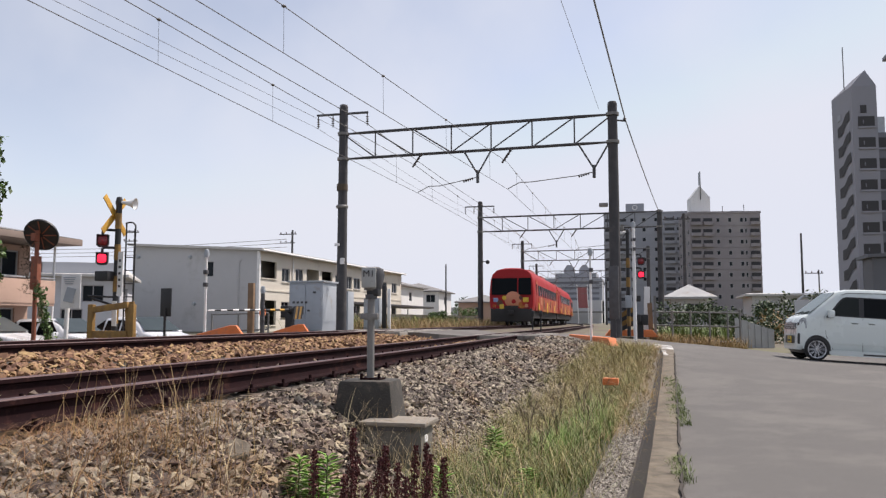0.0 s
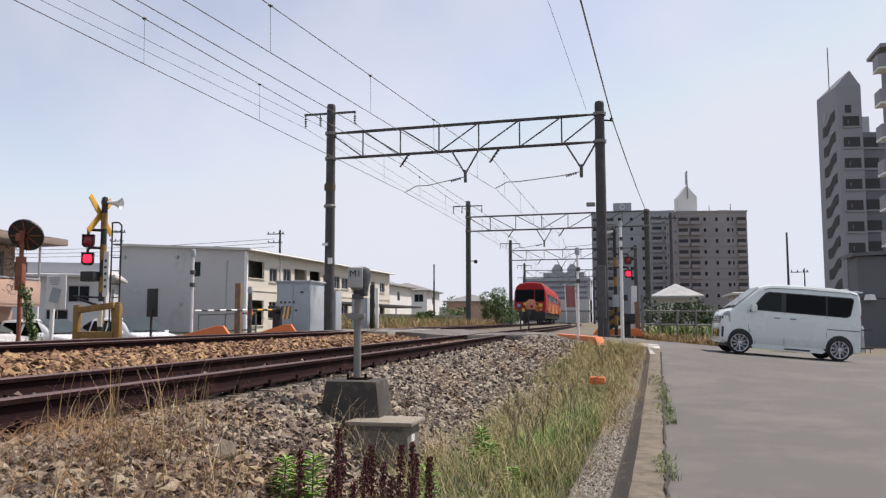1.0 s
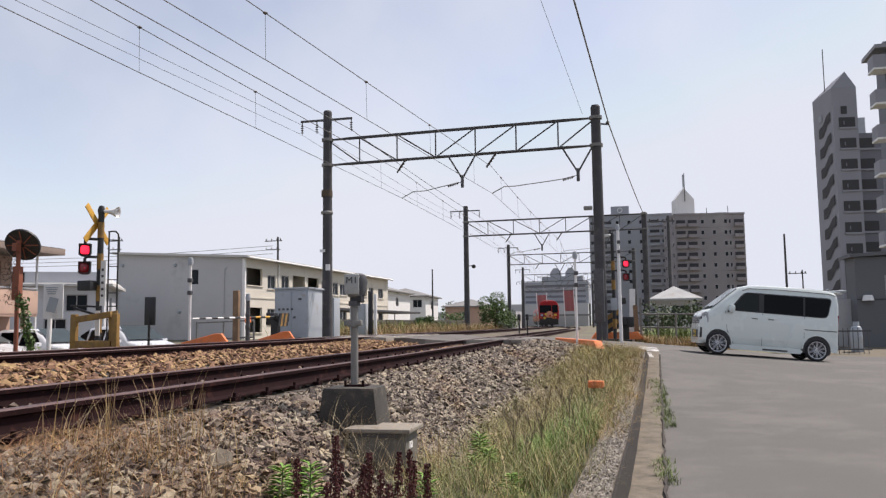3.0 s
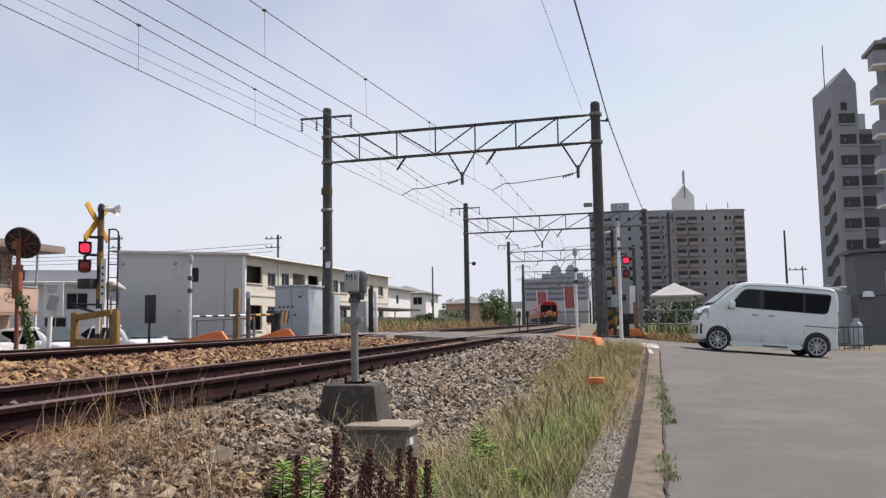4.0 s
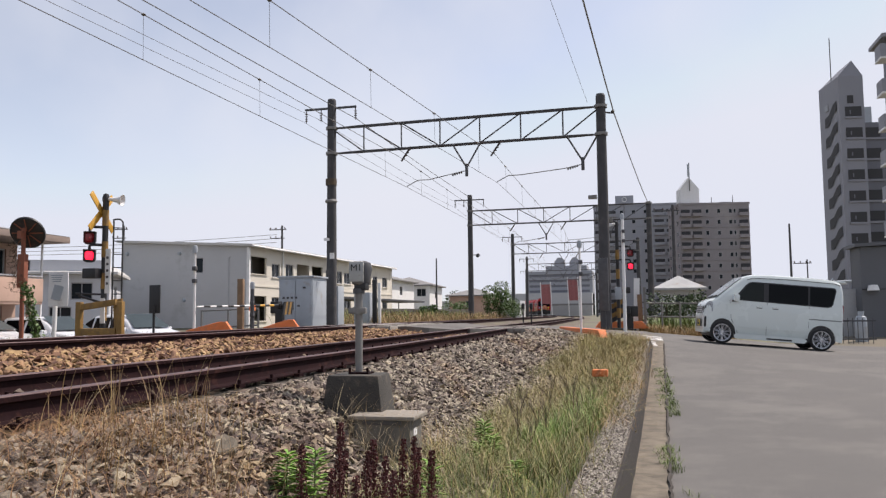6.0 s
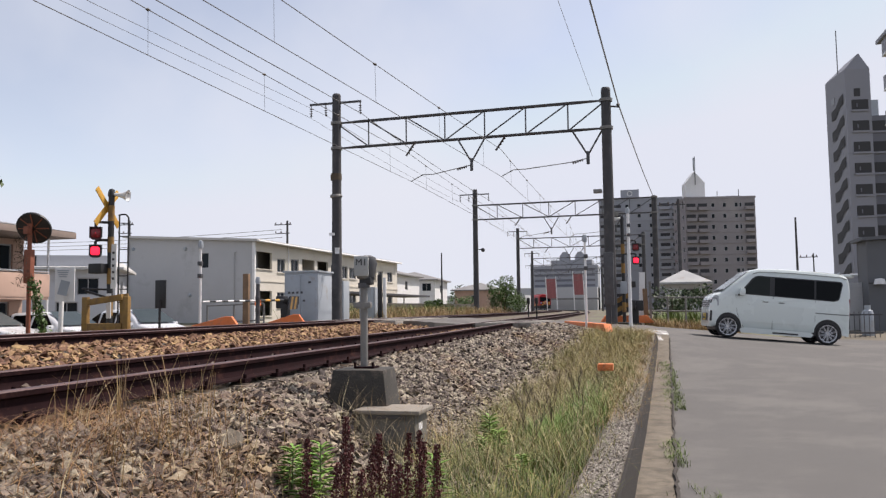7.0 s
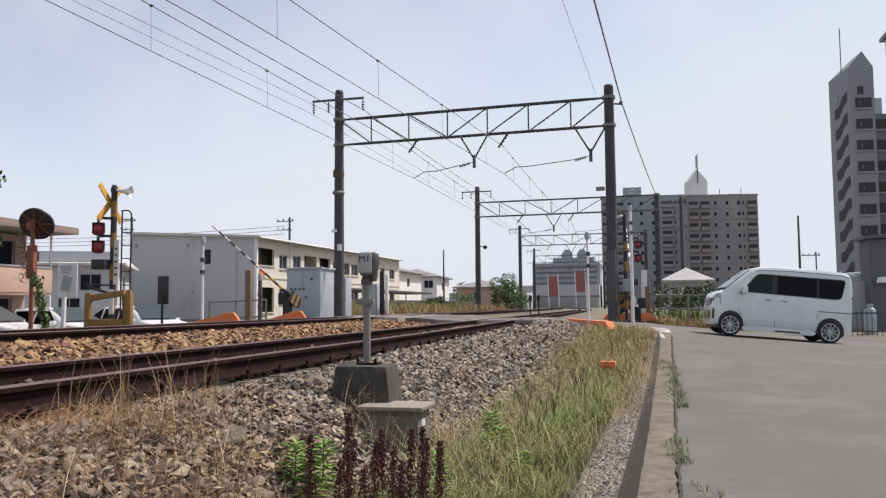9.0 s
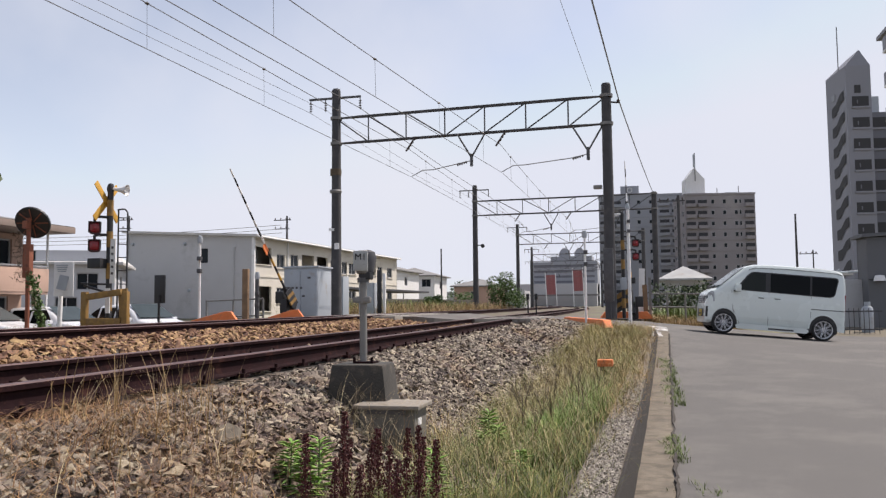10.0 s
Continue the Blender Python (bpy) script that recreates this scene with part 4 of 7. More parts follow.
for a in range(8):
    d = a * math.pi / 4
    part("rib", Geo().tube((0.05 * math.cos(d), -0.05, 0.05 * math.sin(d)), (0.32 * math.cos(d), -0.045, 0.32 * math.sin(d)), 0.013, n=6), M_rustpole, t, loc=(0.0, 0.1, 2.27), rot=(0.55, 0, 0.3))
part("rim", Geo().lathe([(0.325, -0.05), (0.355, -0.04), (0.355, 0.01), (0.325, 0.02)], 28, (0, 0, 0), "Y"), M_black, t, loc=(0.0, 0.1, 2.27), rot=(0.55, 0, 0.3))
part("bracket", Geo().box((-0.02, -0.07, 2.2), (0.1, 0.12, 0.16)), M_rustpole, t)
part("clamp_box", Geo().box((-0.02, 0.0, 1.45), (0.17, 0.12, 0.7)), M_rustpole, t, bevel=0.01)

t = thing("notice_sign", (-12.5, 15.0, 0.75), "white notice board with a map on a white post", "sign")
part("post", Geo().tube((-0.03, 0, 0), (0, 0, 1.4), 0.05, n=10), M_white, t)
part("board", Geo().box((0.1, -0.05, 1.1), (0.42, 0.025, 0.75), rz=0.3), M_white, t, bevel=0.004)
for k in range(4):
    part("text_bar", Geo().box((0.08, -0.085, 1.4 - 0.045 * k), (0.26 - 0.03 * k, 0.006, 0.02), rz=0.3), M_grey, t)
part("map_shape", Geo().box((0.1, -0.085, 1.02), (0.2, 0.006, 0.32), rz=0.3, ry=0.25), M_grey, t)

# grey signal cabinet
t = thing("signal_cabinet", (-11.13, 24.5, 0.80), "large grey steel signal cabinet beside the crossing", "cabinet")
part("body", Geo().box((0, 0.6, 0.86), (1.2, 1.2, 1.66)), M_grey, t, bevel=0.02)
part("roof", Geo().box((0, 0.6, 1.71), (1.3, 1.3, 0.06)), M_grey, t, bevel=0.015)
part("plinth", Geo().box((0, 0.6, -0.02), (1.24, 1.24, 0.16)), M_concd, t, bevel=0.015)
part("door", Geo().box((-0.29, -0.012, 0.85), (0.56, 0.03, 1.5)), M_grey, t, bevel=0.008)
part("door", Geo().box((0.29, -0.012, 0.85), (0.56, 0.03, 1.5)), M_grey, t, bevel=0.008)
for k in range(4):
    part("text_bar", Geo().box((-0.42 + k * 0.15, -0.032, 1.02), (0.08, 0.008, 0.07)), M_darksteel, t)
part("handle", Geo().box((0.32, -0.04, 1.35), (0.1, 0.03, 0.06)), M_darksteel, t)
part("handle", Geo().box((0.12, -0.04, 0.75), (0.08, 0.03, 0.06)), M_darksteel, t)
t = thing("signal_cabinet", (-11.2, 27.9, 0.80), "narrow grey steel cabinet behind the pole", "cabinet")
part("body", Geo().box((0, 0, 0.75), (0.7, 0.6, 1.5)), M_grey, t, bevel=0.02)
part("vent", Geo().box((0.05, -0.31, 0.9), (0.1, 0.02, 0.2)), M_darksteel, t)
t = thing("signal_cabinet", (-10.95, 30.5, 0.78), "grey steel cabinet with a dark frame by the platform fence", "cabinet")
part("body", Geo().box((0.05, 0, 0.7), (0.6, 0.6, 1.3)), M_grey, t, bevel=0.02)
part("frame", Geo().box((0.55, -0.1, 0.9), (0.16, 0.14, 1.9)), M_black, t, bevel=0.01)
part("white_post", Geo().box((0.75, -0.1, 0.85), (0.12, 0.1, 1.75)), M_white, t, bevel=0.01)

# ---- near marker with its block and the box in the grass ----
t = thing("track_marker", (-2.26, 6.2, 0.36), "grey cylinder track marker lettered M1 on a steel post", "track marker")
blk = Geo()
blk.sweep([[(sx * a, sy * b, z) for sx, sy in ((-1, -1), (1, -1), (1, 1), (-1, 1))] for a, b, z in ((0.27, 0.24, -0.1), (0.21, 0.19, 0.37))])
part("concrete_block", blk, M_blockdark, t, "dark stained tapered concrete block", bevel=0.025, rot=(0, 0, radians(4)))
part("post", Geo().tube((0, 0, 0.3), (0, 0, 1.06), 0.03, n=16), M_steel, t, "galvanised post")
part("base_plate", Geo().box((0.02, 0, 0.375), (0.17, 0.14, 0.02)), M_railside, t)
for k, dx in enumerate((-0.06, 0.09)):
    part("bolt", Geo().tube((dx, -0.05, 0.37), (dx, -0.05, 0.42), 0.012, n=6), M_railside, t)
part("collar", Geo().lathe([(0.03, -0.028), (0.055, -0.028), (0.055, 0.028), (0.03, 0.028)], 16, (0, 0, 0.88)), M_steel, t)
part("clamp", Geo().box((0.0, -0.03, 0.88), (0.15, 0.045, 0.045)), M_steel, t, bevel=0.008)
part("collar", Geo().lathe([(0.03, -0.02), (0.048, -0.02), (0.048, 0.02), (0.03, 0.02)], 16, (0, 0, 1.04)), M_darksteel, t)
part("neck", Geo().box((0.02, 0.01, 1.075), (0.1, 0.09, 0.06)), M_black, t, bevel=0.01)
head = Geo().lathe([(0.0, -0.115), (0.04, -0.115), (0.056, -0.105), (0.063, -0.055), (0.07, 0.014), (0.067, 0.054), (0.047, 0.077), (0.0, 0.08)], 24)
hd = part("head", head, M_steel, t, "domed grey lamp head", (0.0, 0.0, 1.205), rot=(0, 0, 0))
part("face", Geo().box((0, 0, 0), (0.118, 0.025, 0.165)), M_marker, t, "pale grey front plate", (0.0, -0.062, 1.195), bevel=0.01, rot=(0, 0, radians(15)))
part("hood", Geo().lathe([(0.055, -0.10), (0.078, 0.014), (0.064, 0.066), (0.03, 0.082)], 20, (0.025, 0.025, 1.205)), M_darksteel, t)
cu = bpy.data.curves.new("lettering", "FONT")
cu.body, cu.size, cu.extrude, cu.align_x, cu.align_y, cu.offset = "M1", 0.075, 0.002, "CENTER", "CENTER", 0.0
cu.materials.append(M_black)
tx = new("lettering", cu)
tx.parent, tx.location, tx.rotation_euler = t, (0.004, -0.0765, 1.225), (radians(90), 0, radians(15))

t = thing("junction_box", (-1.93, 5.95, 0.0), "weathered grey junction box with a flat lid among weeds", "junction box", rz=radians(1))
part("body", Geo().box((0, 0, 0.19), (0.44, 0.34, 0.46)), M_boxgrey, t, "stained grey box body", bevel=0.012)
part("lid", Geo().box((0, 0, 0.435), (0.52, 0.42, 0.03)), M_lid, t, "flat pale lid with worn edges", bevel=0.008)
part("label_plate", Geo().box((0.222, -0.04, 0.32), (0.006, 0.09, 0.05)), M_white, t)
part("hinge", Geo().box((0.0, -0.175, 0.40), (0.3, 0.02, 0.03)), M_darksteel, t)
# white paint on the road mouth
for k in range(3):
    y0 = 18.7 + k * 1.4
    o = obj("road_marking", Geo().sheet(steps(-0.24, 0.24, 0.08), steps(-0.52, 0.52, 0.13), lambda x, y: road_z(0.19 + x, y0 + y) + 0.03), M_roadwhite, (0.19, y0, 0))
    tagged(o, "worn white painted patch on the asphalt", "road marking", "road markings", "structure")


# ---- vehicles ----
def side_panel(pts, wf, off, thick=0.012):
    """A thin panel lying on the side of a body whose half width at height z is wf(z)."""
    n = len(pts)
    v = [(x, wf(z) + off, z) for x, z in pts] + [(x, wf(z) + off - thick, z) for x, z in pts]
    return Geo().add(v, [tuple(range(n)), tuple(range(2 * n - 1, n - 1, -1))] + [(i, (i + 1) % n, n + (i + 1) % n, n + i) for i in range(n)])


def wheel_part(parent, loc, r, w, alloy=True):
    t = new("wheel")
    t.parent, t.location, t.empty_display_size = parent, loc, 0.1
    ty = Geo().lathe([(r * 0.77, -w / 2), (r * 0.9, -w / 2), (r * 0.985, -w * 0.38), (r, -w * 0.2), (r, w * 0.2), (r * 0.985, w * 0.38), (r * 0.9, w / 2), (r * 0.77, w / 2)], 32, (0, 0, 0), "Y")
    part("tyre", ty, M_tyre, t)
    rim = Geo().lathe([(r * 0.72, 0.0), (0, 0.0)], 32, (0, 0, 0), "Y", 0)
    rim.lathe([(r * 0.79, -w / 2), (r * 0.80, w * 0.46), (r * 0.775, w * 0.51), (r * 0.72, w * 0.48), (r * 0.71, 0.0)], 32, (0, 0, 0), "Y", 1)
    rim.lathe([(0.0, w * 0.44), (r * 0.13, w * 0.44), (r * 0.16, w * 0.3)], 16, (0, 0, 0), "Y", 1)
    for k in range(10):
        a = k * math.pi / 5
        for da in (-0.24, 0.24):
            p0, p1 = (r * 0.1 * math.cos(a), w * 0.36, r * 0.1 * math.sin(a)), (r * 0.74 * math.cos(a + da), w * 0.44, r * 0.74 * math.sin(a + da))
            rim.tube(p0, p1, r * 0.026, r * 0.026, 6, 1)
    part("rim", rim, [M_plastic, M_alloy], t, "multi-spoke alloy rim")
    return t


def body_shell(stations, wide, taper, belt, ztop):
    fr = [0, 0.05, 0.14, 0.3, 0.45, 0.6, 0.74, 0.86, 0.94, 0.985, 1.0]
    rm = [0.93, 0.985, 1, 1, 1, 1, 1, 0.995, 0.97, 0.91, 0.78]
    wf = lambda z: wide * (1 - taper * max(0, (z - belt) / (ztop - belt)) ** 1.2)
    rings = []
    for x, zb, zt, k in stations:
        half = [(wf(zb + (zt - zb) * f) * m * k, zb + (zt - zb) * f) for f, m in zip(fr, rm)]
        rings.append([(x, -y, z) for y, z in half] + [(x, y, z) for y, z in reversed(half)])
    return Geo().sweep(rings), wf


def build_van():
    v = thing("van", (4.48, 22.49, 0.18), "pale pearl compact high-roof van with dark glass and alloy wheels", "van", rz=radians(178))
    st = [(-0.515, 0.42, 1.20, 0.92), (-0.51, 0.33, 1.45, 0.965), (-0.48, 0.30, 1.62, 0.99), (-0.42, 0.28, 1.695, 1), (-0.25, 0.27, 1.73, 1), (0.2, 0.26, 1.755, 1), (0.9, 0.26, 1.762, 1),
          (1.4, 0.26, 1.758, 1), (1.72, 0.26, 1.738, 1), (1.90, 0.26, 1.69, 1), (2.0, 0.26, 1.63, 1), (2.2, 0.26, 1.465, 1), (2.45, 0.26, 1.255, 1), (2.63, 0.26, 1.105, 1), (2.70, 0.26, 1.075, 1),
          (2.79, 0.25, 1.04, 0.98), (2.86, 0.24, 0.985, 0.945), (2.905, 0.24, 0.90, 0.905), (2.93, 0.25, 0.76, 0.875), (2.94, 0.30, 0.58, 0.85)]
    g, wf = body_shell(st, 0.7375, 0.13, 0.92, 1.76)
    part("body", g, M_vanpaint, v, "pale pearl painted body")
    for s in (1, -1):
        flip = lambda gg: gg if s == 1 else Geo().add([(x, -y, z) for x, y, z in gg.v], [tuple(reversed(f)) for f in gg.f])
        band = [(2.19, 1.085), (-0.13, 1.045), (-0.22, 1.07), (-0.26, 1.13), (-0.335, 1.46), (-0.32, 1.52), (-0.27, 1.54), (1.72, 1.56), (1.80, 1.535), (1.88, 1.47)]
        part("window_surround", flip(side_panel(band, wf, 0.004)), M_plastic, v, "black window surround")
        part("side_window", flip(side_panel([(2.12, 1.105), (1.43, 1.095), (1.43, 1.53), (1.72, 1.535), (1.78, 1.51), (1.86, 1.44)], wf, 0.008)), M_doorglass, v, "front door glass")
        part("side_window", flip(side_panel([(1.31, 1.09), (0.35, 1.075), (0.35, 1.52), (1.31, 1.53)], wf, 0.008)), M_vanglass, v, "dark sliding door glass")
        part("side_window", flip(side_panel([(0.30, 1.075), (-0.12, 1.065), (-0.21, 1.10), (-0.24, 1.15), (-0.31, 1.46), (-0.28, 1.51), (0.30, 1.52)], wf, 0.008)), M_vanglass, v, "dark rear quarter glass")
        for pts in ([(1.335, 0.27), (1.347, 0.27), (1.347, 1.07), (1.335, 1.07)], [(0.31, 0.52), (0.32, 0.52), (0.32, 1.05), (0.31, 1.05)], [(2.21, 0.62), (2.22, 0.62), (2.27, 1.07), (2.26, 1.07)],
                    [(2.02, 0.24), (2.032, 0.24), (2.22, 0.60), (2.21, 0.62)]):
            part("door_seam", flip(side_panel(pts, wf, 0.003, 0.01)), M_seam, v)
        part("slide_rail", flip(side_panel([(0.31, 0.725), (-0.48, 0.725), (-0.48, 0.75), (0.31, 0.75)], wf, 0.003, 0.01)), M_seam, v)
        part("belt_crease", flip(side_panel([(2.35, 0.845), (0.32, 0.815), (0.32, 0.83), (2.35, 0.865)], wf, 0.007, 0.014)), M_vanpaint, v)
        part("lower_crease", flip(side_panel([(2.0, 0.43), (0.42, 0.43), (0.42, 0.445), (2.0, 0.445)], wf, 0.007, 0.014)), M_vanpaint, v)
        part("sill_skirt", flip(side_panel([(2.10, 0.14), (0.40, 0.14), (0.34, 0.20), (0.40, 0.26), (2.06, 0.27), (2.14, 0.22)], wf, 0.028, 0.06)), M_vanpaint, v)
        part("side_step", flip(Geo().box((1.02, 0.757, 0.185), (0.62, 0.02, 0.04))), M_plastic, v)
        part("rear_skirt", flip(side_panel([(-0.34, 0.24), (-0.50, 0.22), (-0.51, 0.40), (-0.36, 0.40)], wf, 0.012, 0.05)), M_vanpaint, v)
        for xx in (1.53, 1.13):
            part("door_handle", flip(Geo().box((xx, wf(0.95) + 0.012, 0.95), (0.17, 0.03, 0.035))), M_vanpaint, v, bevel=0.008)
            part("handle_recess", flip(side_panel([(xx + 0.07, 0.91), (xx - 0.07, 0.91), (xx - 0.07, 0.935), (xx + 0.07, 0.935)], wf, 0.003, 0.006)), M_seam, v)
        for xx in (0.0, 2.43):
            arch = Geo()
            n = 22
            rr = lambda a, r: (xx + r * math.cos(a), wf(0.5) + 0.004, 0.27 + r * math.sin(a))
            arch.add([rr(math.pi * k / n, 0.335) for k in range(n + 1)] + [(xx, wf(0.5) + 0.004, 0.27)], [(k, k + 1, n + 1) for k in range(n)])
            arch.add([(xx - 0.335, wf(0.5) + 0.004, 0.27), (xx - 0.335, wf(0.5) + 0.004, 0.19), (xx + 0.335, wf(0.5) + 0.004, 0.19), (xx + 0.335, wf(0.5) + 0.004, 0.27)], [(0, 1, 2, 3)])
            part("wheel_well", flip(arch), M_plastic, v)
            lip = Geo().pipe([(xx + 0.347 * math.cos(math.pi * k / 14), wf(0.5) + 0.002, 0.27 + 0.347 * math.sin(math.pi * k / 14)) for k in range(15)], 0.016, 6)
            part("arch_lip", flip(lip), M_vanpaint, v)
        part("mirror", flip(Geo().box((2.13, 0.86, 1.13), (0.14, 0.2, 0.19))), M_vanpaint, v, "door mirror", bevel=0.05)
        part("mirror_stalk", flip(Geo().box((2.17, 0.74, 1.06), (0.08, 0.12, 0.04))), M_plastic, v)
        hl = Geo().add([(2.70, 0.742, 0.76), (2.72, 0.735, 1.00), (2.81, 0.715, 1.015), (2.89, 0.66, 0.95), (2.925, 0.60, 0.80), (2.945, 0.54, 0.74), (2.87, 0.69, 0.735)], [(0, 1, 2, 6), (2, 3, 6), (3, 4, 5, 6)])
        part("headlamp", flip(hl), M_lampglass, v, "clear headlamp")
        part("headlamp_lens", flip(Geo().lathe([(0, 0.02), (0.045, 0.01), (0.055, -0.02)], 14, (2.905, 0.62, 0.85), "X")), M_plastic, v)
        part("fog_bezel", flip(Geo().box((2.895, 0.60, 0.50), (0.06, 0.2, 0.26))), M_plastic, v, bevel=0.02)
        part("fog_lamp", flip(Geo().lathe([(0, 0.03), (0.05, 0.02), (0.06, -0.01)], 14, (2.915, 0.60, 0.50), "X")), M_alloy, v)
        part("tail_lamp", flip(Geo().box((-0.50, 0.67, 0.90), (0.04, 0.08, 0.46))), M_red, v, bevel=0.012)
        part("roof_drip", flip(Geo().pipe([(1.85, wf(1.62) * 0.985, 1.60), (1.70, wf(1.68) * 0.985, 1.655), (0.9, wf(1.68) * 0.985, 1.672), (-0.3, wf(1.66) * 0.985, 1.645), (-0.44, wf(1.6) * 0.985, 1.60)], 0.009, 6)), M_seam, v)
    part("underbody", Geo().box((1.2, 0, 0.24), (3.1, 1.3, 0.18)), M_plastic, v, bevel=0.03)
    ws = Geo().add([(1.955, -0.575, 1.655), (1.955, 0.575, 1.655), (2.62, 0.675, 1.112), (2.62, -0.675, 1.112)], [(0, 1, 2, 3)])
    ws.v = [(x + 0.012, y, z + 0.012) for x, y, z in ws.v]
    part("windscreen", ws, M_windscreen, v, "raked windscreen")
    for y0 in (-0.5, 0.05):
        part("wiper", Geo().tube((2.66, y0, 1.11), (2.58, y0 + 0.5, 1.175), 0.012, n=6), M_plastic, v)
    gr = part("grille", Geo().box((2.925, 0, 0.80), (0.03, 0.98, 0.17)), M_plastic, v, bevel=0.01)
    for z in (0.75, 0.80, 0.85):
        part("grille_bar", Geo().box((2.945, 0, z), (0.014, 0.98, 0.026)), M_alloy, gr)
    part("lower_grille", Geo().box((2.93, 0, 0.47), (0.03, 0.9, 0.2)), M_plastic, v, bevel=0.02)
    part("badge", Geo().box((2.935, 0, 0.90), (0.02, 0.12, 0.08)), M_alloy, v, bevel=0.01)
    pl = part("number_plate", Geo().box((2.955, 0.0, 0.47), (0.012, 0.33, 0.165)), M_plateyellow, v, "yellow plate", bevel=0.004)
    part("plate_bar", Geo().box((2.963, 0, 0.45), (0.004, 0.24, 0.06)), M_plastic, pl)
    part("plate_bar", Geo().box((2.963, 0, 0.52), (0.004, 0.16, 0.025)), M_plastic, pl)
    part("front_bumper_lip", Geo().box((2.86, 0, 0.27), (0.14, 1.30, 0.09)), M_vanpaint, v, bevel=0.03)
    part("roof_spoiler", Geo().box((-0.47, 0, 1.70), (0.22, 1.15, 0.035)), M_vanpaint, v, bevel=0.012)
    for c in (*v.children, *gr.children, *pl.children):     # a little taller, with a shorter nose, than drawn above
        for q in c.data.vertices:
            q.co.z = q.co.z * 1.05 + 0.01
            q.co.x = min(q.co.x, 2.5) + max(0, q.co.x - 2.5) * 0.88
    wheels = [wheel_part(v, (x, s * 0.695, 0.285), 0.285, 0.165 * s) for x in (0.0, 2.43) for s in (1, -1)]
    return v, wheels


M_doorglass = glassy("clear_door_glass", (0.02, 0.024, 0.023), 0.05)
M_seam = mat("panel_gap", (0.16, 0.18, 0.175), 0.6, var=0.1, bump=0, tint="local")


VAN, VAN_WHEELS = build_van()

M_trainred = mat("train_red", (0.34, 0.018, 0.02), 0.5, var=0.1, scale=0.6, bump=0.0, spec=0.2, tint="local")
M_trainor = mat("train_orange_print", (0.40, 0.045, 0.025), 0.5, var=0.5, scale=1.4, fine=4, bump=0.0, dirt=(0.45, 0.22, 0.05), dirt_amt=0.55, dirt_scale=1.1, spec=0.2, tint="local")
M_trainskin = mat("train_peach_shape", (0.55, 0.22, 0.12), 0.5, var=0.05, bump=0, tint="local")
M_trainyel = mat("train_yellow_shape", (0.68, 0.46, 0.05), 0.5, var=0.05, bump=0, tint="local")
M_trainblue = mat("train_blue_shape", (0.25, 0.32, 0.5), 0.5, var=0.05, bump=0, tint="local")
M_trainroof = mat("train_roof_grey", (0.30, 0.12, 0.11), 0.7, var=0.15, bump=0, tint="local")
M_trainbrown = mat("train_brown_shape", (0.12, 0.035, 0.02), 0.5, var=0.2, bump=0, tint="local")
M_under = mat("train_underframe", (0.03, 0.028, 0.028), 0.8, var=0.3, scale=3, bump=0.1, tint="local")


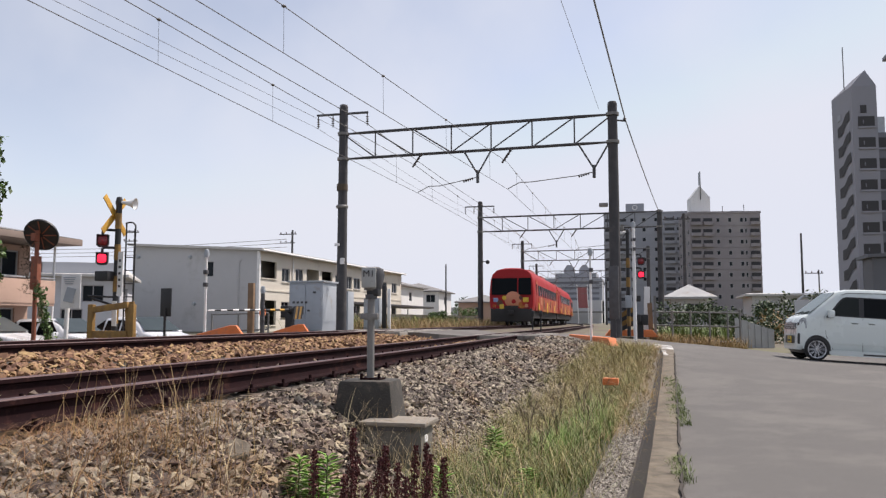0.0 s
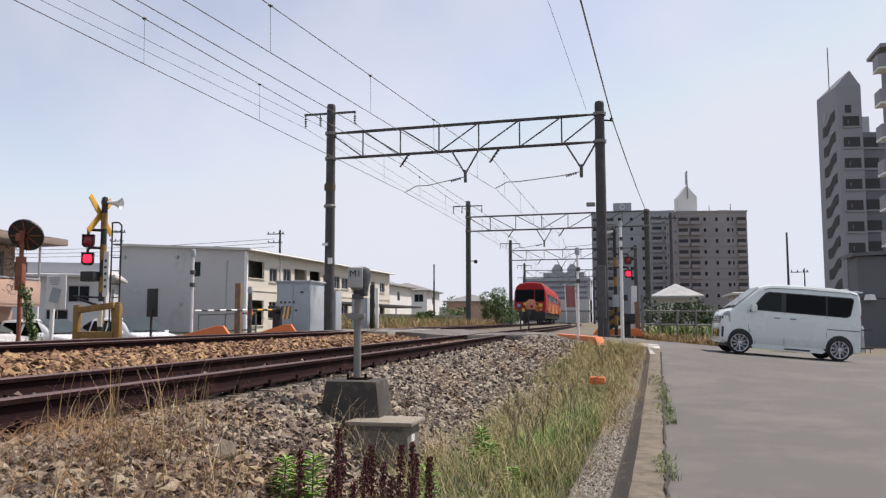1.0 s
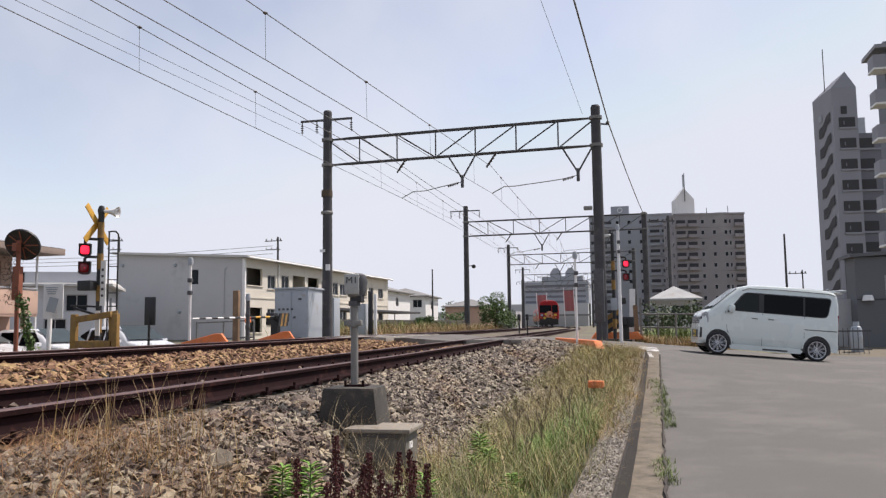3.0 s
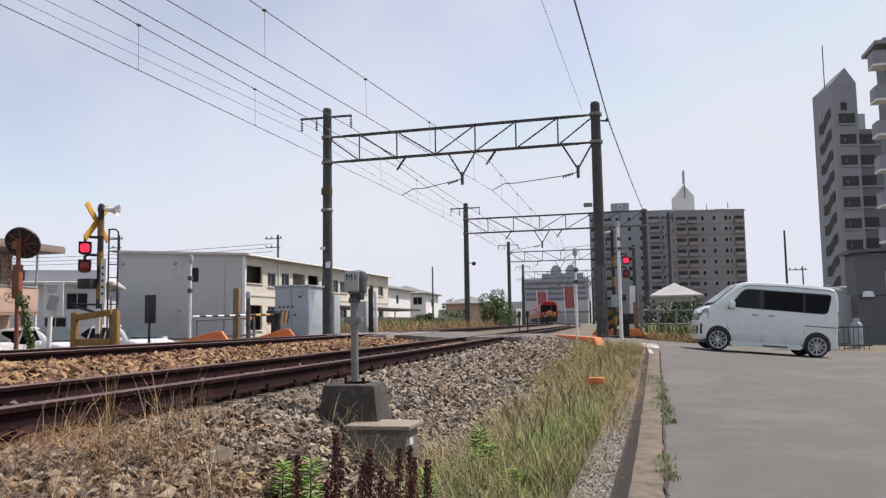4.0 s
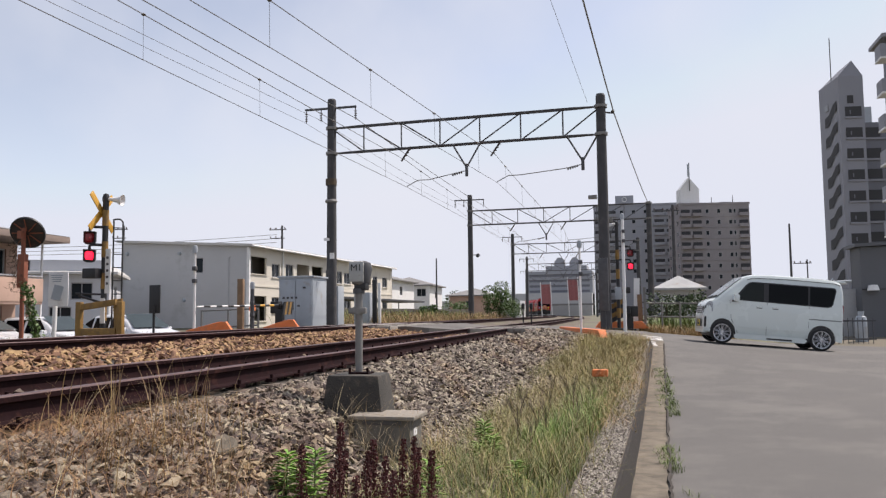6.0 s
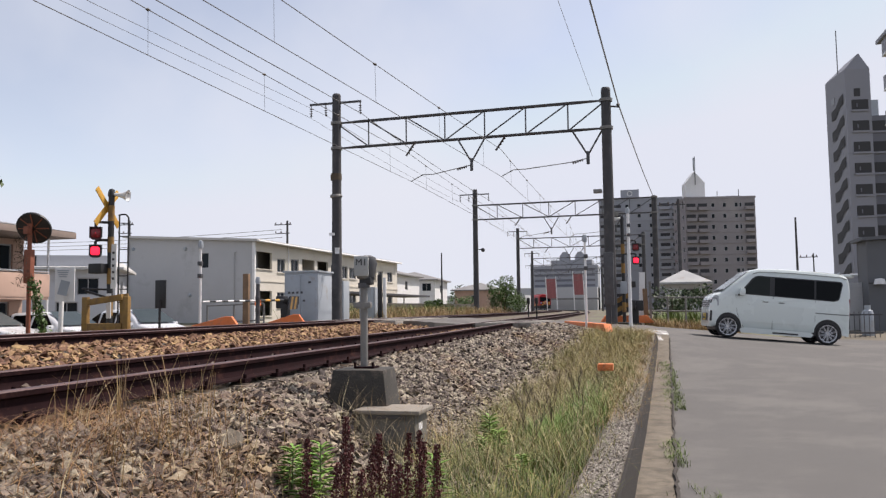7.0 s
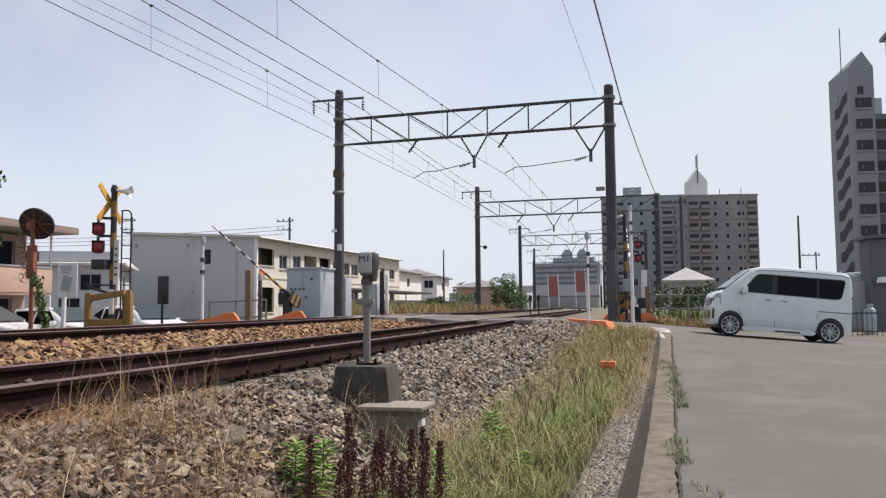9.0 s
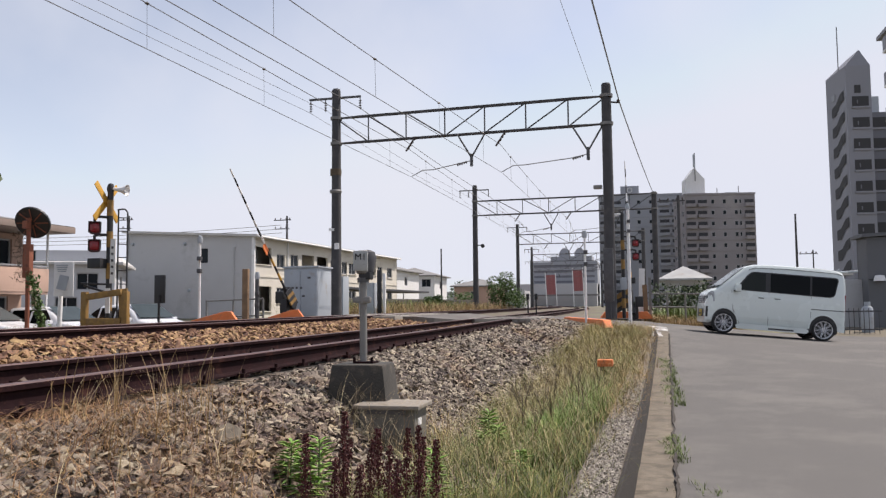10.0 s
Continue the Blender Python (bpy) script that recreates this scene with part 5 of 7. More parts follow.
def train_car(end_face):
    """One diesel express car; y runs forward, its rear end at y = 0 stands towards the crossing."""
    c = thing("train_car", (0, 0, 0), "red express train car with orange picture panels and dark windows", "train", "train cars")
    L = 20.6
    prof = [(-1.36, 0.95), (-1.44, 1.3), (-1.45, 2.0), (-1.40, 2.75), (-1.27, 3.12), (-1.0, 3.36), (-0.5, 3.48), (0, 3.5)]
    prof = [(x, 0.95 + (z - 0.95) * 1.075) for x, z in prof]
    prof = prof + [(-x, z) for x, z in reversed(prof[:-1])]
    rings = []
    for y, kx, top in (((0.0, 0.95, 0.0), (0.12, 0.985, 0.35), (0.5, 1, 0.6)) if end_face else ((0.0, 1, 1), (0.2, 1, 1))) + ((L - 0.2, 1, 1), (L, 1, 1)):
        rings.append([(x * kx, y + (0.28 * max(0, (z - 1.9) / 1.6) if end_face and y < 0.2 else 0), z if top >= 0.6 else min(z, 3.61 + 0.08 * top)) for x, z in prof])
    part("body", Geo().sweep(rings), M_trainred, c, "red painted body")
    part("underframe", Geo().box((0, L / 2, 0.72), (2.5, L - 0.6, 0.5)), M_under, c)
    for s in (-1, 1):
        part("picture_band", Geo().box((s * 1.452, L / 2 + 1.0, 1.42), (0.014, L - 4.4, 0.92)), M_trainor, c, "orange and yellow printed side panel")
        for k in range(11):
            r = 0.24 + 0.2 * ((k * 7) % 5) / 4
            part("side_shape", Geo().lathe([(0.0, s * 0.02), (r, s * 0.02), (r, 0.0)], 18, (s * 1.455, 3.0 + k * 1.55 + 0.3 * (k % 3), 1.42 + 0.12 * ((k * 3) % 4 - 1.5)), "X"), (M_trainyel, M_trainskin, M_trainbrown, M_trainred)[k % 4], c)
        y = 3.4
        while y < L - 3:
            part("window", Geo().box((s * 1.432, y, 2.30), (0.05, 1.15, 0.7)), M_vanglass, c, bevel=0.03)
            y += 1.55
        for y in (1.7, L - 1.6):
            part("door", Geo().box((s * 1.44, y, 1.95), (0.03, 0.85, 1.95)), M_trainor, c, "orange sliding door", bevel=0.02)
            part("door_window", Geo().box((s * 1.446, y, 2.35), (0.03, 0.45, 0.7)), M_vanglass, c, bevel=0.02)
    for y in (2.8, L - 2.8):
        b = Geo().box((0, y, 0.45), (2.0, 2.9, 0.3))
        bo = part("bogie", b, M_under, c, bevel=0.05)
        for s in (-1, 1):
            for d in (-1.05, 1.05):
                part("wheel", Geo().lathe([(0.0, -0.06), (0.43, -0.06), (0.43, 0.06), (0, 0.06)], 20, (s * 0.53, y + d, 0.43), "X"), M_under, bo)
    part("roof_unit", Geo().box((0, 6.0, 3.72), (1.5, 3.0, 0.22)), M_trainroof, c, bevel=0.06)
    part("roof_unit", Geo().box((0, 14.0, 3.72), (1.5, 3.0, 0.22)), M_trainroof, c, bevel=0.06)
    if end_face:
        slope = lambda z: 0.28 * max(0, (z - 1.9) / 1.6)
        def win(x0, x1, z0, z1):
            return Geo().add([(x0, slope(z0) - 0.03, z0), (x1, slope(z0) - 0.03, z0), (x1, slope(z1) - 0.03, z1), (x0, slope(z1) - 0.03, z1),
                              (x0, slope(z0) + 0.03, z0), (x1, slope(z0) + 0.03, z0), (x1, slope(z1) + 0.03, z1), (x0, slope(z1) + 0.03, z1)],
                             [(0, 1, 2, 3), (7, 6, 5, 4), (0, 4, 5, 1), (1, 5, 6, 2), (2, 6, 7, 3), (3, 7, 4, 0)])
        part("cab_window", win(-1.27, 0.36, 1.95, 3.02), M_vanglass, c, "wide dark cab window")
        part("cab_window", win(0.44, 1.25, 1.95, 3.02), M_vanglass, c, "dark cab window")
        part("window_post", win(0.37, 0.43, 1.95, 3.05), M_trainred, c)
        for x, z, r, m in ((-0.75, 1.42, 0.2, M_trainbrown), (-0.45, 1.75, 0.14, M_trainyel), (0.68, 1.3, 0.22, M_trainor), (0.95, 1.25, 0.12, M_trainskin), (-1.1, 1.25, 0.12, M_trainor), (0.6, 1.75, 0.12, M_trainbrown)):
            part("round_shape", Geo().lathe([(0.0, -0.035), (r, -0.03), (r, 0.01)], 18, (x, -0.01, z), "Y"), m, c)
        part("round_shape", Geo().lathe([(0.0, -0.03), (0.5, -0.03), (0.54, 0.0), (0.5, 0.02)], 28, (0.1, -0.01, 1.62), "Y"), M_trainskin, c, "large peach coloured disc")
        part("round_shape", Geo().lathe([(0.0, -0.05), (0.13, -0.045), (0.15, 0.0)], 18, (0.15, -0.02, 1.52), "Y"), M_trainred, c)
        part("yellow_shape", Geo().box((0.92, -0.02, 1.62), (0.36, 0.05, 0.3)), M_trainyel, c, bevel=0.02)
        part("yellow_shape", Geo().box((-0.62, -0.02, 1.2), (0.28, 0.05, 0.3)), M_trainyel, c, bevel=0.02)
        part("blue_shape", Geo().box((-1.0, -0.02, 1.62), (0.3, 0.05, 0.26)), M_trainblue, c, bevel=0.02)
        part("skirt", Geo().box((0, 0.06, 0.66), (2.66, 0.2, 0.84)), M_under, c, bevel=0.05)
        part("coupler", Geo().box((0, -0.2, 0.82), (0.35, 0.6, 0.3)), M_under, c, bevel=0.05)
        part("gangway_frame", Geo().box((0.0, -0.04, 1.1), (0.9, 0.06, 0.3)), M_under, c, bevel=0.02)
        for s in (-1, 1):
            part("tail_lamp", Geo().lathe([(0, -0.03), (0.08, -0.02), (0.09, 0.02)], 14, (s * 1.1, -0.02, 1.1), "Y"), M_red, c)
    return c


TRAIN = [train_car(True), train_car(False), train_car(False)]


def parked_car(loc, rz, length, height, label, dark=False):
    c = thing("parked_car", loc, label, "car", "parked cars", rz)
    h = height
    st = [(-0.75, 0.35, 0.75, 0.9), (-0.7, 0.25, h * 0.62, 0.96), (-0.55, 0.22, h * 0.72, 1), (0.0, 0.22, h * 0.98, 1), (0.6, 0.22, h, 1), (1.4, 0.22, h * 0.99, 1), (1.9, 0.22, h * 0.86, 1),
          (2.35, 0.22, h * 0.66, 1), (2.7, 0.22, h * 0.62, 0.99), (length - 1.0, 0.24, h * 0.54, 0.95), (length - 0.9, 0.3, h * 0.45, 0.9)]
    g, wf = body_shell(st, 0.83, 0.24, h * 0.6, h)
    part("body", g, M_carwhite, c, "white painted body")
    ws = Geo().add([(1.52, -0.55, h * 0.985), (1.52, 0.55, h * 0.985), (2.33, 0.72, h * 0.685), (2.33, -0.72, h * 0.685)], [(0, 1, 2, 3)])
    ws.v = [(x + 0.03, y, z + 0.03) for x, y, z in ws.v]
    part("windscreen", ws, M_carglass, c)
    for s in (1, -1):
        for x0, x1 in ((1.05, 2.05), (0.1, 0.98), (-0.45, 0.02)):
            gg = side_panel([(x1, h * 0.63), (x0, h * 0.63), (x0 + 0.05, h * (0.92 if x0 > -0.2 else 0.8)), (x1 - (0.45 if x1 > 2 else 0.02), h * 0.93)], wf, 0.012)
            if s < 0:
                gg = Geo().add([(x, -y, z) for x, y, z in gg.v], gg.f)
            part("side_window", gg, M_vanglass, c)
        part("mirror", Geo().box((2.0, s * 0.92, h * 0.66), (0.12, 0.2, 0.14)), M_carwhite, c, bevel=0.03)
        part("headlamp", Geo().box((length - 1.06, s * 0.62, h * 0.46), (0.2, 0.3, 0.13)), M_lampglass, c, bevel=0.03)
        for x in (0.05, 2.6):
            wheel_part(c, (x, s * 0.74, 0.31), 0.31, 0.18 * s)
    part("grille", Geo().box((length - 0.93, 0, h * 0.33), (0.08, 0.9, 0.14)), M_plastic, c, bevel=0.02)
    return c


parked_car((-21.6, 20.6, -0.18), radians(4), 4.3, 1.50, "white hatchback parked behind the track")
parked_car((-20.3, 22.8, -0.18), radians(-8), 4.3, 1.46, "white saloon car parked beside another white car")
parked_car((-18.6, 25.2, -0.18), radians(-20), 4.2, 1.52, "white car parked near the apartment wall")


# ---- buildings ----
M_cream = mat("cream_siding", (0.62, 0.58, 0.50), 0.75, var=0.05, scale=0.6, fine=12, bump=0.06, dirt=(0.5, 0.46, 0.4), dirt_amt=0.15, dirt_scale=0.5)
M_offwhite = mat("grey_white_render", (0.50, 0.51, 0.54), 0.8, var=0.06, scale=0.6, fine=14, bump=0.06, dirt=(0.40, 0.40, 0.41), dirt_amt=0.25, dirt_scale=0.6)
M_greywall = mat("pale_grey_siding", (0.46, 0.465, 0.47), 0.8, var=0.05, scale=0.4, fine=14, bump=0.06, dirt=(0.38, 0.38, 0.38), dirt_amt=0.2, dirt_scale=0.4)
M_pink = mat("pinkish_plaster", (0.46, 0.31, 0.24), 0.85, var=0.08, scale=0.8, fine=20, bump=0.08, dirt=(0.30, 0.21, 0.17), dirt_amt=0.25, dirt_scale=0.7)
M_eaves = mat("brown_eaves", (0.24, 0.185, 0.155), 0.8, var=0.12, scale=1.5, fine=20, bump=0.05)
M_towergrey = mat("grey_tower_tile", (0.25, 0.255, 0.285), 0.7, var=0.06, scale=0.15, fine=2, bump=0.02)
M_towerdark = mat("dark_tower_tile", (0.15, 0.155, 0.18), 0.7, var=0.08, scale=0.15, fine=2, bump=0.02)
# tile colour lightened and cooled to carry the haze of distance
M_brick = mat("brown_grey_tile", (0.275, 0.255, 0.262), 0.75, var=0.15, scale=0.12, fine=1.5, bump=0.02, dirt=(0.33, 0.31, 0.30), dirt_amt=0.3, dirt_scale=0.12)
# far walls likewise: air haze is mixed into the pale blue-grey
M_bluegrey = mat("blue_grey_wall", (0.30, 0.315, 0.345), 0.75, var=0.06, scale=0.1, fine=1, bump=0.02)
M_roof = mat("roof_tile_grey", (0.20, 0.195, 0.19), 0.7, var=0.15, scale=1, fine=8, bump=0.15)
M_paleroof = mat("pale_sheet_roof", (0.50, 0.49, 0.47), 0.6, var=0.08, scale=1, fine=8, bump=0.1)
M_garage = mat("dark_grey_cladding", (0.115, 0.12, 0.13), 0.7, var=0.08, scale=0.6, fine=10, bump=0.05)
M_frame = mat("window_frame", (0.35, 0.35, 0.36), 0.5, var=0.05, bump=0)
# near-black colour that stands for the shade inside openings
M_opening_shade = mat("balcony_recess", (0.045, 0.045, 0.048), 0.8, var=0.1, bump=0.05)
# balcony back wall, toned down from the cream to hold its shade
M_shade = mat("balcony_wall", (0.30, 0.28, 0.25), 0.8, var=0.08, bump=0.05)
M_wood = mat("weathered_plank", (0.23, 0.145, 0.085), 0.8, var=0.3, scale=3, fine=30, bump=0.2)
M_sheet = mat("corrugated_sheet", (0.34, 0.345, 0.34), 0.5, metal=0.3, var=0.12, scale=2, fine=20, bump=0.1, dirt=(0.28, 0.24, 0.2), dirt_amt=0.2)


def wall_with_holes(u0, u1, z0, z1, holes, thick, slot=0):
    """A wall in the u-z plane, from v = 0 back to v = thick, with rectangular openings through it."""
    us = sorted({u0, u1, *[h[0] for h in holes], *[h[1] for h in holes]})
    zs = sorted({z0, z1, *[h[2] for h in holes], *[h[3] for h in holes]})
    g = Geo()
    for a, b in zip(us, us[1:]):
        for c, d in zip(zs, zs[1:]):
            if any(h[0] <= (a + b) / 2 <= h[1] and h[2] <= (c + d) / 2 <= h[3] for h in holes):
                continue
            g.add([(a, 0, c), (b, 0, c), (b, 0, d), (a, 0, d)], [(0, 1, 2, 3)], slot)
    for a, b, c, d in holes:
        g.add([(a, 0, c), (b, 0, c), (b, 0, d), (a, 0, d), (a, thick, c), (b, thick, c), (b, thick, d), (a, thick, d)],
              [(0, 4, 5, 1), (1, 5, 6, 2), (2, 6, 7, 3), (3, 7, 4, 0)], slot)
    return g


WIN = {}


def window(parent, u, z, w, h, depth=0.12, frame=0.05, bars=1, m=None):
    """Framed pane set back in its opening; alike windows share meshes."""
    key = (round(w, 2), round(h, 2), bars)
    if key not in WIN:
        f = Geo()
        for s in (-1, 1):
            f.box((s * (w - frame) / 2, 0, 0), (frame, 0.06, h))
            f.box((0, 0, s * (h - frame) / 2), (w - 2 * frame, 0.06, frame))
        for k in range(bars):
            f.box((w * ((k + 1) / (bars + 1) - 0.5), 0, 0), (frame * 0.8, 0.05, h - 2 * frame))
        a = obj("window", f, M_frame)
        b = obj("pane", Geo().box((0, 0.02, 0), (w - frame, 0.02, h - frame)), M_glass)
        WIN[key] = (a.data, b.data)
        bpy.data.objects.remove(a), bpy.data.objects.remove(b)
    fr = new("window", WIN[key][0])
    fr.parent, fr.location = parent, (u, depth, z)
    pn = new("pane", WIN[key][1])
    pn.parent = fr
    return fr


# two-storey white apartment row; u runs along the facade, away from the crossing
apt = thing("apartment_house", (-26.23, 50.0, 0.62), "two-storey cream apartment row with a grey gable wall", "house", rz=radians(88.5))
ups = [(0.3, 2.6, 3.6, 4.8), (3.4, 4.65, 3.45, 4.45), (5.6, 6.9, 3.3, 4.55), (7.5, 9.75, 3.55, 4.65), (10.3, 12.4, 3.55, 4.65), (13.0, 14.5, 3.5, 4.5), (15.4, 16.6, 3.4, 4.5), (17.0, 18.6, 3.45, 4.45),
       (19.5, 20.8, 3.4, 4.5), (21.6, 23.8, 3.55, 4.65), (24.4, 25.6, 3.45, 4.45), (27.0, 28.5, 3.45, 4.45)]
lows = [(0.3, 2.6, 0.3, 2.05), (3.4, 4.65, 0.9, 2.0), (5.6, 6.9, 0.2, 2.05), (7.5, 9.75, 0.3, 2.05), (10.3, 12.4, 0.3, 2.05), (13.0, 14.5, 0.9, 2.0), (17.0, 18.6, 0.9, 2.0), (19.5, 20.8, 0.2, 2.05), (21.6, 23.8, 0.3, 2.05), (27.0, 28.5, 0.9, 2.0)]
part("front_wall", wall_with_holes(0, 30, -0.2, 5.45, ups + lows, 0.16), M_cream, apt, "cream siding wall")
# wall behind the balconies, with shade mixed into its colour
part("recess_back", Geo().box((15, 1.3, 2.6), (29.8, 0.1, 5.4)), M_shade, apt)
for a, b, c, d in ups + lows:
    if b - a < 1.9:
        window(apt, (a + b) / 2, (c + d) / 2, b - a, d - c, 0.1, 0.06, 1)
    else:
        window(apt, (a + b) / 2 + 0.2, (c + d) / 2, (b - a) * 0.8, d - c, 1.18, 0.06, 1)
        part("balcony_side", Geo().box((a - 0.02, 0.7, (c + d) / 2), (0.06, 1.2, d - c + 0.3)), M_cream, apt)
    part("sill", Geo().box(((a + b) / 2, -0.03, c - 0.04), (b - a + 0.1, 0.1, 0.06)), M_cream, apt)
part("string_course", Geo().box((15, -0.02, 2.75), (30, 0.06, 0.12)), M_cream, apt)
gw = wall_with_holes(0.02, 10.1, -0.2, 5.5, [(3.55, 4.15, 3.7, 4.75)], 0.15)
gw.v = [(p[1] - 0.0, p[0], p[2] + (0.5 * p[0] / 10.1 if p[2] > 5 else 0)) for p in gw.v]
part("gable_wall", gw, M_greywall, apt, "pale grey windowless gable wall")
w = window(apt, 0, 0, 0.6, 1.05, 0, 0.05, 1)
w.location, w.rotation_euler = (0.08, 3.85, 4.22), (0, 0, radians(90))
part("roof", Geo().add([(-0.35, -0.45, 5.42), (30.3, -0.45, 5.42), (30.3, 10.4, 6.02), (-0.35, 10.4, 6.02), (-0.35, -0.45, 5.58), (30.3, -0.45, 5.58), (30.3, 10.4, 6.18), (-0.35, 10.4, 6.18)],
                     [(3, 2, 1, 0), (4, 5, 6, 7), (0, 1, 5, 4), (1, 2, 6, 5), (2, 3, 7, 6), (3, 0, 4, 7)]), M_paleroof, apt, "pale low-pitched sheet roof")
part("corner_trim", Geo().box((-0.02, -0.02, 2.6), (0.2, 0.2, 5.6)), M_white, apt)
part("downpipe", Geo().tube((5.0, -0.08, 0.0), (5.0, -0.08, 5.4), 0.05, n=8), M_white, apt)
part("gutter_pipe", Geo().tube((-0.3, -0.5, 5.45), (30, -0.5, 5.45), 0.07, n=8), M_white, apt)
part("wall_pipe", Geo().pipe([(-0.06, 1.3, 4.8), (-0.06, 1.5, 4.7), (-0.06, 1.5, 1.0)], 0.03, 6), M_greywall, apt)
for u, z in ((5.4, 5.1), (9.7, 5.2), (5.0, 1.8)):
    part("vent_cap", Geo().lathe([(0.0, -0.16), (0.1, -0.14), (0.14, 0.0)], 12, (-0.02, u, z), "X"), M_grey, apt)
for y in (10.05,):
    part("rear_wall", Geo().box((15, y, 2.7), (30, 0.12, 5.9)), M_greywall, apt)
part("end_wall", Geo().box((29.95, 5, 2.7), (0.1, 10, 5.6)), M_greywall, apt)


def small_house(loc, w, d, h, rz, wallm, label, wins=((0.3, 0.75),), hip=True, rise=1.3, m_roof=None, group="small houses"):
    """Plain house: walls, tiled roof with eaves, windows on two storeys. u = x, front at y = 0."""
    t = thing("house", loc, label, "house", group, rz)
    holes = [(w * a - 0.6, w * a + 0.6, z, z + 1.0) for a, z in wins]
    part("front_wall", wall_with_holes(0, w, -1.0, h, holes, 0.15), wallm, t)
    for a, b, c, e in holes:
        window(t, (a + b) / 2, (c + e) / 2, 1.2, 1.0, 0.1)
    sw = wall_with_holes(0, d, -1.0, h, [(d * 0.4, d * 0.4 + 1.2, h - 1.7, h - 0.7)] if h > 2.5 else [], 0.15)
    part("side_wall", Geo().add([(w - p[1], p[0], p[2]) for p in sw.v], sw.f), wallm, t)
    if h > 2.5:
        q = window(t, 0, 0, 1.2, 1.0, 0)
        q.location, q.rotation_euler = (w - 0.1, d * 0.4 + 0.6, h - 1.2), (0, 0, radians(90))
    part("side_wall", Geo().box((0.06, d / 2, h / 2 - 0.15), (0.12, d - 0.02, h + 0.3)), wallm, t)
    part("rear_wall", Geo().box((w / 2, d - 0.06, h / 2 - 0.15), (w - 0.26, 0.12, h + 0.3)), wallm, t)
    e = 0.5
    k = min(w, d) / 2 if hip else 0.0
    r = Geo().add([(-e, -e, h), (w + e, -e, h), (w + e, d + e, h), (-e, d + e, h), (k, d / 2, h + rise), (w - k, d / 2, h + rise),
                   (-e, -e, h - 0.14), (w + e, -e, h - 0.14), (w + e, d + e, h - 0.14), (-e, d + e, h - 0.14)],
                  [(0, 1, 5, 4), (1, 2, 5), (2, 3, 4, 5), (3, 0, 4), (6, 9, 8, 7), (0, 6, 7, 1), (1, 7, 8, 2), (2, 8, 9, 3), (3, 9, 6, 0)])
    part("roof", r, m_roof or M_roof, t, smooth=False)
    return t


small_house((-36.0, 82.0, 0.6), 9.5, 11, 4.6, radians(2), M_white, "white two-storey house with a grey hipped roof", ((0.55, 3.0), (0.85, 3.0), (0.9, 0.9)), rise=1.4)
small_house((-33.5, 98.0, 0.6), 7.2, 9, 4.5, radians(4), M_white, "white house with a round window and grey roof", ((0.4, 3.0), (0.85, 3.0)), rise=1.2)
small_house((-27.0, 112.0, 0.6), 6, 8, 3.4, 0, M_pink, "small brown house with a tiled roof", ((0.5, 1.6),), rise=1.1)
small_house((-36.7, 37.0, 0.4), 7.4, 6.5, 3.5, radians(30), M_offwhite, "white house behind the parked cars", ((0.35, 3.2), (0.8, 1.9), (0.65, 0.5)), hip=False, rise=0.5, m_roof=M_paleroof)
small_house((1.15, 55.0, 0.4), 2.45, 3.6, 2.42, radians(0), M_greywall, "small grey house with a pyramid sheet roof", ((0.62, 1.0),), rise=0.9, m_roof=M_sheet)
small_house((7.0, 62.0, 0.3), 6.5, 6, 2.9, radians(0), M_greywall, "low grey flat-roofed house behind hedges", ((0.12, 1.2), (0.5, 1.2)), hip=False, rise=0.15, m_roof=M_paleroof)

# low carport roof before the apartments
t = thing("carport", (-20.2, 47.0, 0.62), "long dark carport roof on slim posts", "carport", rz=radians(90))
part("roof", Geo().box((11, 0, 1.78), (22, 2.6, 0.16)), M_darksteel, t, bevel=0.02)
for k in range(6):
    part("post", Geo().tube((0.6 + k * 4.2, 1.0, 0), (0.6 + k * 4.2, 1.0, 1.75), 0.05, n=8), M_darksteel, t)
t = thing("concrete_fence", (-15.5, 36.0, 0.7), "low weathered concrete fence behind the tracks", "fence", rz=radians(86))
for k in range(14):
    part("panel", Geo().box((1.0 + k * 2.02, 0, 0.45), (1.96, 0.09, 0.95)), M_concd, t, bevel=0.012)

# pinkish balcony house
t = thing("apartment_house", (-21.5, 15.0, 0.35), "pinkish-brown two-storey balcony house with deep eaves", "house", rz=radians(90))
W = 8.8
up = [(1.0, 2.6, 2.35, 3.25), (4.4, 6.2, 2.35, 3.25), (6.9, 8.3, 2.35, 3.3)]
lo = [(1.0, 2.4, 0.1, 1.3), (4.2, 6.0, 0.1, 1.3), (6.9, 8.2, 0.0, 1.3)]
part("front_wall", wall_with_holes(0, W, -1.0, 3.5, up + lo, 0.15), M_pink, t)
for a, b, c, d in up + lo:
    window(t, (a + b) / 2, (c + d) / 2, b - a, d - c, 0.1)
part("side_wall", Geo().box((W - 0.07, 3.6, 1.6), (0.14, 6.9, 4.9)), M_pink, t)
part("side_wall", Geo().box((0.07, 3.6, 1.6), (0.14, 6.9, 4.9)), M_pink, t)
part("rear_wall", Geo().box((W / 2, 7.0, 1.6), (W - 0.3, 0.14, 4.9)), M_pink, t)
part("balcony_slab", Geo().box((W / 2, -0.55, 1.42), (W, 1.1, 0.12)), M_pink, t, bevel=0.01)
part("balcony_parapet", Geo().box((W / 2, -1.08, 1.85), (W, 0.1, 0.8)), M_pink, t, bevel=0.01)
part("balcony_parapet", Geo().box((W - 0.05, -0.5, 1.85), (0.1, 1.05, 0.8)), M_pink, t)
part("handrail", Geo().tube((0, -1.08, 2.33), (W, -1.08, 2.33), 0.03, n=8), M_white, t)
